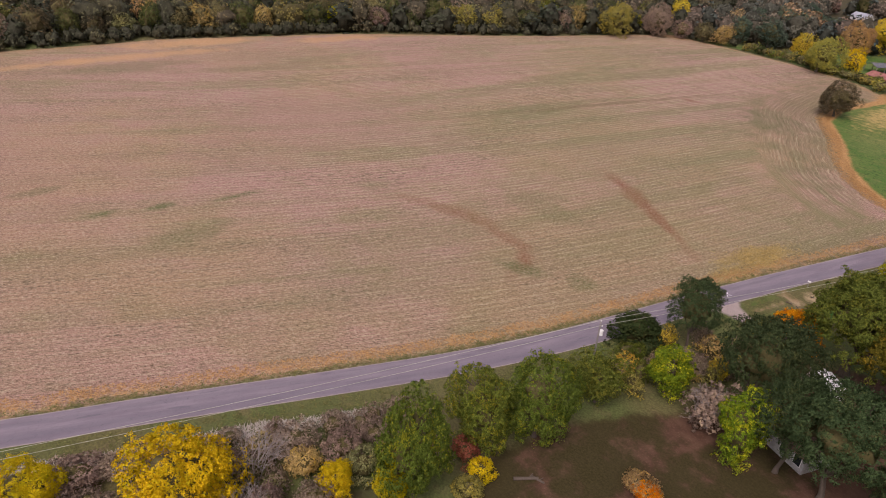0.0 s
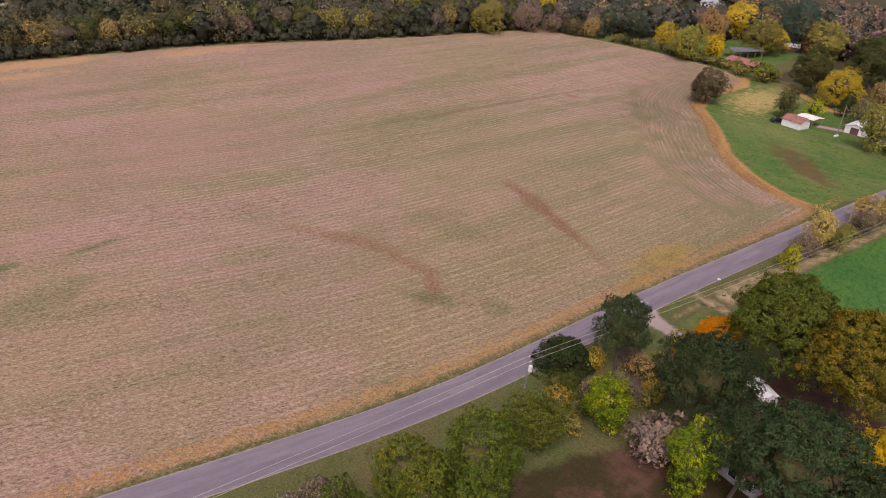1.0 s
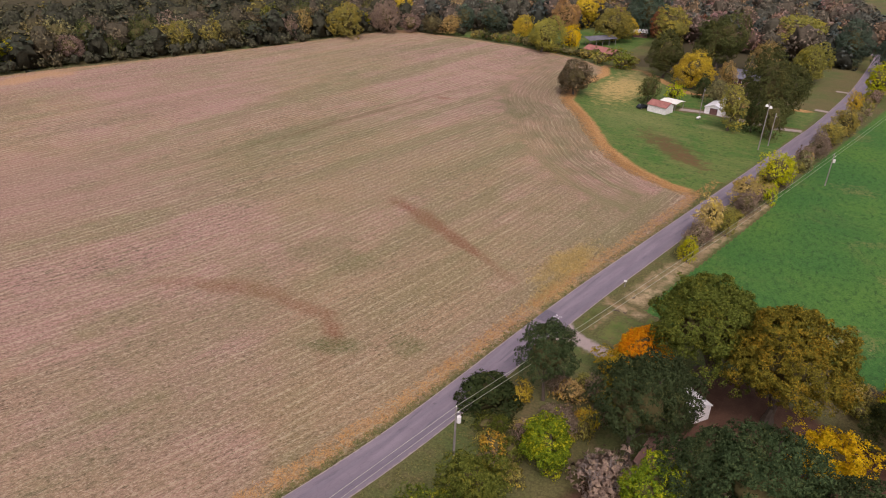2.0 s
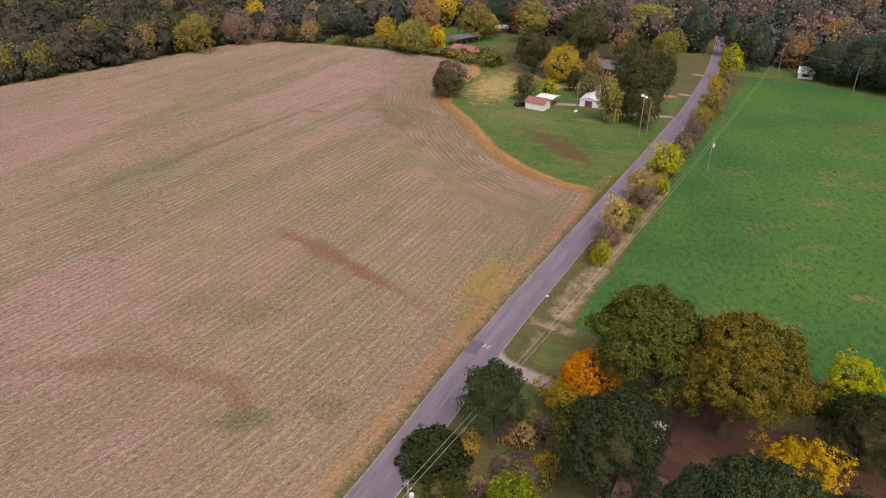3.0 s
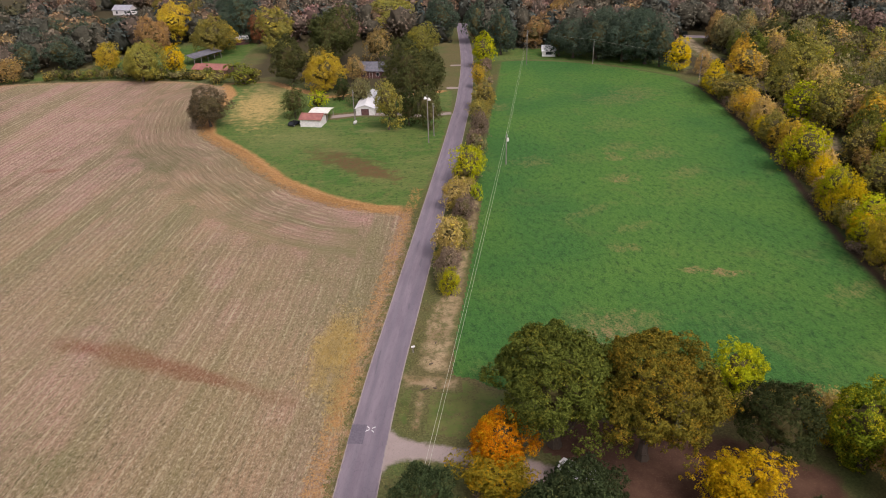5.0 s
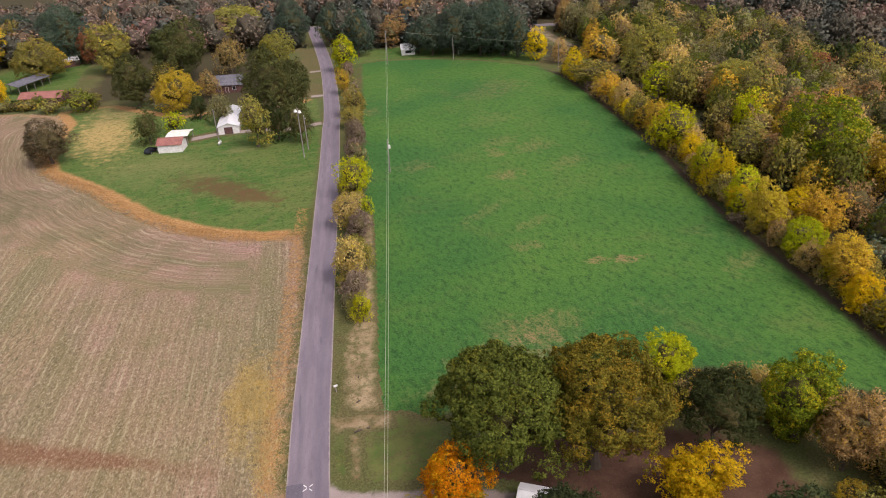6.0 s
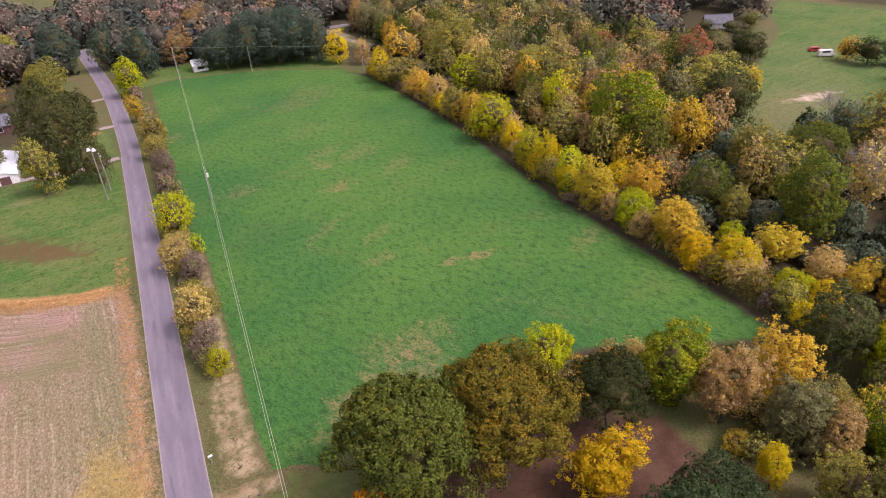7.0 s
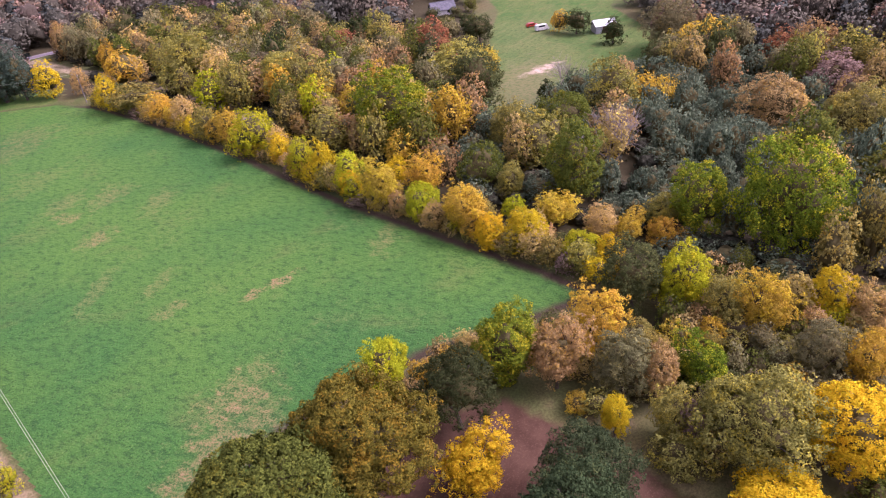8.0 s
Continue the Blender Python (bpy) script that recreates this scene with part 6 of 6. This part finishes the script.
# ---- buildings ----
def building(name, x, y, turn, w, d, eave, ridge, wall, roof, label, over=0.4, openings=(), open_sides=False):
    """A gabled building, ridge along its length w; openings: (side, place, sill, width, height, kind)."""
    top = empty(name, pose(x, y, 0, 0, 0, turn), label, "building")
    hw, hd, t = w / 2, d / 2, 0.18
    if not open_sides:
        for sx in (-1, 1):
            bm = bmesh.new()
            v = [bm.verts.new((sx * hw, -hd, 0)), bm.verts.new((sx * hw, hd, 0)), bm.verts.new((sx * hw, hd, eave)), bm.verts.new((sx * hw, 0, ridge)), bm.verts.new((sx * hw, -hd, eave))]
            u = [bm.verts.new((q.co.x - sx * t, q.co.y, q.co.z)) for q in v]
            bm.faces.new(v)
            bm.faces.new(u[::-1])
            for i in range(5):
                bm.faces.new((v[i], u[i], u[(i + 1) % 5], v[(i + 1) % 5]))
            bmesh.ops.recalc_face_normals(bm, faces=bm.faces[:])
            part("end_wall", bm, wall, top)
        part("front_wall", boxes((-hw + t, hw - t, -hd, -hd + t, 0, eave)), wall, top)
        part("back_wall", boxes((-hw + t, hw - t, hd - t, hd, 0, eave)), wall, top)
    else:
        for px in np.linspace(-hw + 0.2, hw - 0.2, max(2, int(w / 3.5) + 1)):
            for py in (-hd + 0.15, hd - 0.15):
                part("post", boxes((px - 0.08, px + 0.08, py - 0.08, py + 0.08, 0, eave)), MAT_POLE, top)
    slope = (ridge - eave) / hd
    for s, nm in ((-1, "roof_front"), (1, "roof_back")):
        bm = bmesh.new()
        e = over
        z0, z1 = eave - slope * e, ridge
        c = [(-hw - e, s * (hd + e), z0), (hw + e, s * (hd + e), z0), (hw + e, 0, z1), (-hw - e, 0, z1)]
        lo = [bm.verts.new((a, b, q + 0.02)) for a, b, q in c]
        hi = [bm.verts.new((a, b, q + 0.14)) for a, b, q in c]
        for f in ((lo[0], lo[1], lo[2], lo[3]), (hi[3], hi[2], hi[1], hi[0])):
            bm.faces.new(f)
        for i in range(4):
            bm.faces.new((lo[i], hi[i], hi[(i + 1) % 4], lo[(i + 1) % 4]))
        bmesh.ops.recalc_face_normals(bm, faces=bm.faces[:])
        part(nm, bm, roof, top)
    part("ridge_cap", boxes((-hw - over, hw + over, -0.14, 0.14, ridge + 0.13, ridge + 0.22)), roof, top)
    for side, place, sill, ow, oh, kind in openings:
        if side in ("front", "back"):
            s = -1 if side == "front" else 1
            yy = s * hd
            rect = lambda g, o: (place - ow / 2 - g, place + ow / 2 + g, min(yy, yy + s * o), max(yy, yy + s * o), max(0.02, sill - g), sill + oh + g)
        else:
            s = -1 if side == "west" else 1
            xx = s * hw
            rect = lambda g, o: (min(xx, xx + s * o), max(xx, xx + s * o), place - ow / 2 - g, place + ow / 2 + g, max(0.02, sill - g), sill + oh + g)
        fr = part("window" if kind == "window" else "door", boxes(rect(0.09, 0.05)), MAT_WHITE if wall is not MAT_WHITE else MAT_GREY_ROOF, top)
        part("pane" if kind == "window" else "panel", boxes(rect(0.0, 0.07)), MAT_GLASS if kind == "window" else MAT_DARK_WOOD, fr)
    return top


building("house", 28.2, 39.0, -14, 9.6, 7.2, 2.8, 4.8, MAT_SIDING, MAT_SHINGLE, "grey-sided house with red-brown shingle roof among pines", 0.45,
         [("front", -3.6, 0.9, 1.0, 1.4, "window"), ("front", -1.2, 0.9, 0.8, 1.4, "window"), ("front", 1.6, 0.9, 1.0, 1.4, "window"), ("front", 3.8, 0.9, 1.0, 1.4, "window"), ("east", 0, 0.9, 1.0, 1.3, "window")])
building("garden_shed", 25.4, 52.9, -33, 4.0, 2.6, 2.3, 2.8, MAT_WHITE, MAT_WHITE_ROOF, "white garden shed with pale metal roof under an oak", 0.15, [("front", 0, 0, 1.6, 2.0, "door")])
building("shed", -20.9, 203.8, -14, 6.6, 5.2, 2.4, 3.5, MAT_WHITE, MAT_RED_ROOF, "small white shed with rusty red roof on a lawn", 0.35, [("west", 0, 0, 1.6, 2.0, "door")])
building("carport", -19.0, 211.0, -14, 6.0, 6.0, 2.4, 2.75, MAT_STEEL, MAT_CREAM, "open carport with cream-white sheet roof beside a shed", 0.2, (), True)
building("long_shed", -4.2, 221.5, 84, 20, 6.0, 2.3, 3.3, MAT_WHITE, MAT_WHITE_ROOF, "long white outbuilding with white metal roof", 0.3, [("west", 0, 0, 2.4, 2.1, "door"), ("front", 3, 1, 1, 1, "window")])
building("brown_house", -4.0, 266, -12, 11, 8, 3.0, 5.4, MAT_DARK_WOOD, MAT_DARK_ROOF, "dark red-brown house with dark grey roof among trees", 0.5,
         [("front", -2.6, 1.0, 1.1, 1.3, "window"), ("front", 2.6, 1.0, 1.1, 1.3, "window"), ("front", 0, 0, 1.0, 2.1, "door")])
building("pole_barn", -80.5, 306.5, 62, 17, 8, 3.2, 4.2, MAT_DARK_WOOD, MAT_DARK_ROOF, "long open barn with dark grey metal roof behind trees", 0.4, (), True)
building("red_roof_barn", -68.5, 279.5, -16, 15, 7, 2.8, 4.2, MAT_DARK_WOOD, MAT_RED_ROOF, "low barn with rusty red roof at the field edge", 0.4, [("front", 0, 0, 2.4, 2.2, "door")])
building("small_white_barn", -71, 345, 20, 7, 5, 2.6, 3.8, MAT_DARK_WOOD, MAT_WHITE_ROOF, "small shed with white roof in a distant yard", 0.3)
building("far_white_house", -167, 463, -15, 12, 8, 3.2, 5.6, MAT_WHITE, MAT_GREY_ROOF, "white house with grey roof beyond the woods", 0.4, [("front", -3, 1, 1.1, 1.4, "window"), ("front", 3, 1, 1.1, 1.4, "window")])
building("white_shed", 70.2, 291.5, -10, 5.6, 5.0, 2.4, 4.2, MAT_WHITE, MAT_WHITE_ROOF, "white shed with white gable roof beside pines", 0.3, [("front", 0, 0.9, 2.4, 1.0, "window")])
building("meadow_barn", 229, 106, -48, 7, 5.4, 2.6, 3.9, MAT_GREY_ROOF, MAT_WHITE_ROOF, "grey barn with pale metal roof in a meadow", 0.4, [("front", 0, 0, 2.6, 2.3, "door")])
building("blue_roof_house", 51, 497, 10, 14, 9, 3.2, 6.0, MAT_WHITE, MAT_GREY_ROOF, "house with blue-grey roof at the road end", 0.5, [("front", -3, 1, 1.2, 1.3, "window"), ("front", 3, 1, 1.2, 1.3, "window")])
building("meadow_house", 241, 180, -45, 9.5, 7, 2.4, 4.8, MAT_WHITE, MAT_DARK_ROOF, "white house with dark slate roof beyond a meadow", 0.5, [("front", -3, 1, 1.1, 1.3, "window"), ("front", 2, 1, 1.1, 1.3, "window")])


# ---- poles and lines ----
def utility_pole(x, y, h, turn=10.0, lamp=False, label="grey wooden utility pole carrying two wires", can=False):
    top = empty("utility_pole", pose(x, y, 0, 0, 0, turn), label, "pole", "utility poles")
    bm = bmesh.new()
    tube(bm, (0, 0, -0.4), (0, 0, h), 0.17, 0.11, 10)
    part("pole", bm, MAT_POLE, top)
    bm = bmesh.new()
    tube(bm, (-0.1, 0, h - 0.85), (0.35, 0, h - 0.72), 0.05, 0.045, 6)
    part("bracket", bm, MAT_STEEL, top)
    for q, z in ((0.0, h), (0.33, h - 0.7)):
        bm = bmesh.new()
        tube(bm, (q, 0, z), (q, 0, z + 0.2), 0.07, 0.05, 8)
        part("insulator", bm, MAT_WHITE, top)
    if can:
        bm = bmesh.new()
        tube(bm, (0.40, 0, h - 2.2), (0.40, 0, h - 1.35), 0.27, 0.27, 12)
        tube(bm, (0.40, 0, h - 1.35), (0.40, 0, h - 1.25), 0.22, 0.10, 12)
        part("transformer", bm, MAT_WHITE, top)
    if lamp:
        for q, zz in ((-0.55, h - 0.5), (0.5, h - 0.9)):
            bm = bmesh.new()
            tube(bm, (0, 0, zz - 0.3), (q, 0, zz), 0.05, 0.05, 6)
            arm = part("lamp_arm", bm, MAT_STEEL, top)
            bm = bmesh.new()
            tube(bm, (q, 0, zz + 0.25), (q, 0, zz - 0.35), 0.25, 0.5, 12)
            part("lamp_head", bm, MAT_WHITE, arm)
    return top


utility_pole(-18.2, -81, 9)
utility_pole(2.8, 28.0, 7.7, can=True)
utility_pole(32.9, 161.2, 8.4, can=True)
utility_pole(58.0, 276.0, 13.5)
utility_pole(13.8, 181.2, 13.5, 10, True, "tall pale light pole with white lamp heads on a lawn")
utility_pole(15.6, 187.2, 9.5, 10, False, "grey wooden pole on a lawn beside the road")
utility_pole(-8.1, 203.7, 10.0, 30, False, "grey wooden pole beside a gravel drive")
utility_pole(114.0, 236.8, 9.5, 40, False, "pale wooden pole at the pasture corner")
utility_pole(84.3, 272.0, 9.5, 0, False, "grey wooden pole in front of pines")


def wire(a, b, sag):
    a, b = Vector(a), Vector(b)
    cu = bpy.data.curves.new("power_line", "CURVE")
    cu.dimensions, cu.bevel_depth, cu.bevel_resolution = "3D", 0.022, 1
    sp = cu.splines.new("POLY")
    sp.points.add(24)
    for k in range(25):
        q = k / 24
        sp.points[k].co = (*(a.lerp(b, q) - Vector((0, 0, sag * 4 * q * (1 - q)))), 1)
    cu.materials.append(MAT_WIRE)
    return tagged(new("power_line", cu), "thin pale power line strung between wooden poles", "power line", "power lines")


LINE = [(-18.2, -81, 9.15), (2.8, 28.0, 7.85), (32.9, 161.2, 8.55), (58.0, 276.0, 13.65)]
for a, b in zip(LINE, LINE[1:]):
    wire(a, b, 0.9)
    wire((a[0] + 0.32, a[1] + 0.06, a[2] - 0.66), (b[0] + 0.32, b[1] + 0.06, b[2] - 0.66), 1.0)
wire((58.0, 276.0, 13.6), (84.3, 272.0, 9.6), 0.5)
wire((84.3, 272.0, 9.6), (114.0, 236.8, 9.6), 0.6)


# ---- road cross and mailbox ----
def road_cross():
    bm = bmesh.new()
    for a in (0.5, 2.2):
        m = Matrix.Translation((1.0, 64.8, 0.0)) @ Matrix.Rotation(a, 4, "Z")
        for v in box(bm, -0.75, 0.75, -0.07, 0.07, 0.088, 0.094):
            v.co = m @ v.co
    ob = new("road_marking", linked(bm, "road_marking"))
    ob.data.materials.append(MAT_PAINT)
    return tagged(ob, "worn white cross painted on the asphalt road", "marking")


road_cross()


def mailbox(x, y):
    top = empty("mailbox", pose(x, y, 0, 0, 0, 10), "pale mailbox on a wooden post beside the road", "mailbox")
    part("post", boxes((-0.06, 0.06, -0.06, 0.06, -0.2, 1.05)), MAT_POLE, top)
    bm = bmesh.new()
    pr = [(-0.12, 1.05), (0.12, 1.05), (0.12, 1.2), (0.08, 1.27), (0, 1.3), (-0.08, 1.27), (-0.12, 1.2)]
    va = [bm.verts.new((-0.28, a, b)) for a, b in pr]
    vb = [bm.verts.new((0.28, a, b)) for a, b in pr]
    bm.faces.new(va[::-1])
    bm.faces.new(vb)
    for i in range(7):
        bm.faces.new((va[i], va[(i + 1) % 7], vb[(i + 1) % 7], vb[i]))
    part("box", bm, MAT_WHITE, top)
    return top


mailbox(7.0, 81.3)


def car(x, y, turn, paint, label, long=4.4, tall=1.45, boxy=False):
    top = empty("car", pose(x, y, 0, 0, 0, turn), label, "car")
    hw = 0.88
    L = long / 2
    side = [(-L, 0.35), (L, 0.35), (L, 0.75), (L - 0.9, 0.9), (L - 1.5, tall), (-L + 0.7, tall), (-L + 0.1, 0.95), (-L, 0.8)]
    if boxy:
        side = [(-L, 0.35), (L, 0.35), (L, 1.0), (L - 0.5, 1.15), (L - 0.9, tall), (-L + 0.1, tall), (-L, tall - 0.2), (-L, 0.8)]
    bm = bmesh.new()
    va = [bm.verts.new((a, -hw, b)) for a, b in side]
    vb = [bm.verts.new((a, hw, b)) for a, b in side]
    bm.faces.new(va)
    bm.faces.new(vb[::-1])
    for i in range(8):
        bm.faces.new((vb[i], vb[(i + 1) % 8], va[(i + 1) % 8], va[i]))
    bmesh.ops.bevel(bm, geom=bm.edges[:], offset=0.06, segments=2, affect="EDGES")
    bmesh.ops.recalc_face_normals(bm, faces=bm.faces[:])
    part("body", bm, paint, top)
    for s in (-1, 1):
        part("side_window", boxes((-L + 0.9, L - 1.7, s * hw - 0.01, s * hw + 0.01, tall * 0.66, tall * 0.9)), MAT_GLASS, top)
        for q in (-L + 0.85, L - 0.85):
            bm = bmesh.new()
            tube(bm, (q, s * (hw - 0.16), 0.33), (q, s * (hw + 0.02), 0.33), 0.33, 0.33, 14)
            wheel = part("wheel", bm, MAT_BLACK, top)
            bm = bmesh.new()
            tube(bm, (q, s * (hw - 0.1), 0.33), (q, s * (hw + 0.035), 0.33), 0.19, 0.19, 10)
            part("rim", bm, MAT_STEEL, wheel)
    return top


car(229.5, 133.5, -40, MAT_CAR_RED, "red car parked on a green meadow")
car(225.5, 127.5, -40, MAT_WHITE, "white van parked on a green meadow", 5.0, 2.2, True)
car(-26.8, 204.0, 60, MAT_GLASS, "dark car parked beside a white shed")


def log(x, y, turn, length, r):
    bm = bmesh.new()
    tube(bm, (-length / 2, 0, r * 0.9), (length / 2, 0, r * 0.9), r, r * 0.75, 9)
    tube(bm, (0.1 * length, 0, r), (0.3 * length, 0.5, r * 2.2), r * 0.4, r * 0.2, 6)
    ob = new("log", linked(bm, "log"))
    ob.data.materials.append(MAT_BARK)
    ob.matrix_world = pose(x, y, 0.03, 0, 0, turn)
    return tagged(ob, "dead brown log lying on the grassy verge", "log", "logs on the verge")


log(9.6, 78.1, 20, 0.6, 0.12)
log(8.5, 72.3, 12, 1.1, 0.13)
log(9.9, 72.4, -25, 0.5, 0.10)
log(10.6, 83.5, 70, 0.5, 0.10)
log(14.5, 4.5, 60, 3.0, 0.22)
log(15.3, 5.6, 20, 1.8, 0.16)


def gas_tank(x, y):
    """A small capsule on two saddles."""
    top = empty("gas_tank", pose(x, y, 0, 0, 0, 70), "small white gas tank on two feet on the lawn", "tank")
    bm = bmesh.new()
    rings = [(-0.95, 0.05), (-0.9, 0.25), (-0.75, 0.38), (0.75, 0.38), (0.9, 0.25), (0.95, 0.05)]
    for (xa, ra), (xb, rb) in zip(rings, rings[1:]):
        tube(bm, (xa, 0, 0.62), (xb, 0, 0.62), ra, rb, 14)
    part("tank", bm, MAT_WHITE, top)
    for k in (-0.5, 0.5):
        part("foot", boxes((k - 0.08, k + 0.08, -0.28, 0.28, 0.0, 0.34)), MAT_STEEL, top)
    dome = bmesh.new()
    tube(dome, (0, 0, 0.96), (0, 0, 1.12), 0.14, 0.12, 10)
    part("valve_cover", dome, MAT_STEEL, top)
    return top


gas_tank(-8.0, 202.6)


def tufts(name, spots, height, blades, mat, label):
    """Standing dry grass: fans of thin upright blades in one mesh."""
    rng = np.random.default_rng(len(spots))
    n = len(spots) * blades
    base = np.repeat(np.asarray(spots), blades, axis=0) + rng.normal(size=(n, 2)) * 0.22
    a = rng.uniform(0, 6.28, n)
    u = np.stack([np.cos(a), np.sin(a)], -1)
    lean = u * rng.uniform(0.2, 0.55, (n, 1))
    h = height * rng.uniform(0.4, 1.1, n)
    d = np.stack([u[:, 1], -u[:, 0]], -1) * 0.05
    z0 = np.full((n, 1), 0.03)
    V = np.stack([np.hstack([base - d, z0]), np.hstack([base + d, z0]), np.hstack([base + lean, h[:, None]])], 1)
    up = np.hstack([lean, np.full((n, 1), 0.7)])
    up /= np.linalg.norm(up, axis=1)[:, None]
    me = tris_mesh(name, V.reshape(-1, 3), np.repeat(up, 3, axis=0), np.arange(n * 3).reshape(-1, 3))
    me.materials.append(mat)
    return tagged(new(name, me), label, "grass", kind="stuff")


def blade_material(name, a, b):
    m = material(name, 0.9, 0.1)
    net = Net(m)
    geo = net.n.new("ShaderNodeNewGeometry")
    net.colour(net.mix(geo.outputs["Random Per Island"], a, b))
    return m


grass_rng = np.random.default_rng(77)
MAT_BLADE_RUST = blade_material("rust_dry_grass", (0.42, 0.21, 0.07), (0.58, 0.33, 0.135))
MAT_BLADE_GOLD = blade_material("golden_dry_grass", (0.42, 0.29, 0.11), (0.64, 0.47, 0.20))
MAT_BLADE_OLIVE = blade_material("olive_rough_grass", (0.09, 0.10, 0.03), (0.22, 0.19, 0.07))


def along(line, per_metre, lo, hi):
    """Spots scattered beside a line, lo to hi metres to its left."""
    d = np.gradient(line, axis=0)
    d /= np.linalg.norm(d, axis=1)[:, None]
    n = np.stack([-d[:, 1], d[:, 0]], -1)
    total = np.linalg.norm(np.diff(line, axis=0), axis=1).sum()
    m = int(total * per_metre)
    k = grass_rng.uniform(0, len(line) - 1.001, m)
    i = k.astype(int)
    f = (k - i)[:, None]
    p = line[i] * (1 - f) + line[i + 1] * f
    return p + n[i] * grass_rng.uniform(lo, hi, (m, 1))


def clear_of_drive(p):
    return p[(signed_distance(DRIVE, p[:, 0], p[:, 1]) < -0.5) & ~((p[:, 1] > 70) & (p[:, 1] < 78))]


tufts("rust_grass", along(BEND, 18, -2.8, 1.4), 0.22, 5, MAT_BLADE_RUST, "rust-coloured tall dry grass along the field boundary")
ROAD_SEEN = ROAD_LINE[(ROAD_LINE[:, 1] > -60) & (ROAD_LINE[:, 1] < 150)]
tufts("verge_grass", along(ROAD_SEEN, 9, 4.0, 6.4), 0.18, 5, MAT_BLADE_RUST, "dry rust-tan grass on the field side verge")
tufts("verge_weeds", along(ROAD_SEEN, 5, 2.9, 4.0), 0.14, 6, MAT_BLADE_OLIVE, "low olive weeds beside the asphalt")
spots = np.vstack([np.column_stack([grass_rng.normal(-5.0, 1.7, 480), grass_rng.normal(84, 4.5, 480)]), np.column_stack([grass_rng.normal(-2.6, 0.7, 150), grass_rng.normal(73.5, 4.0, 150)])])
spots[:, 0] += (spots[:, 1] - 84) * 0.14
tufts("golden_weeds", spots[(spots[:, 0] < road_x(spots[:, 1]) - 5)], 0.35, 5, MAT_BLADE_GOLD, "patch of golden dry weeds in the stubble")
MAT_BLADE_PALE = blade_material("bleached_dry_grass", (0.50, 0.41, 0.34), (0.72, 0.62, 0.53))
pale = np.array([(-18, -48), (-15.6, -40), (-13.0, -33), (-11.0, -24), (-9.4, -18), (-7.0, -12), (-4.4, -4)])
tufts("bleached_grass", along(curve_points(pale, 2.0), 22, -1.4, 0.5), 0.5, 6, MAT_BLADE_PALE, "bleached dry grass beside the roadside thicket")
tufts("east_verge_grass", clear_of_drive(along(ROAD_SEEN, 8, -7.0, -3.2)), 0.2, 6, MAT_BLADE_OLIVE, "low olive grass between road and trees")
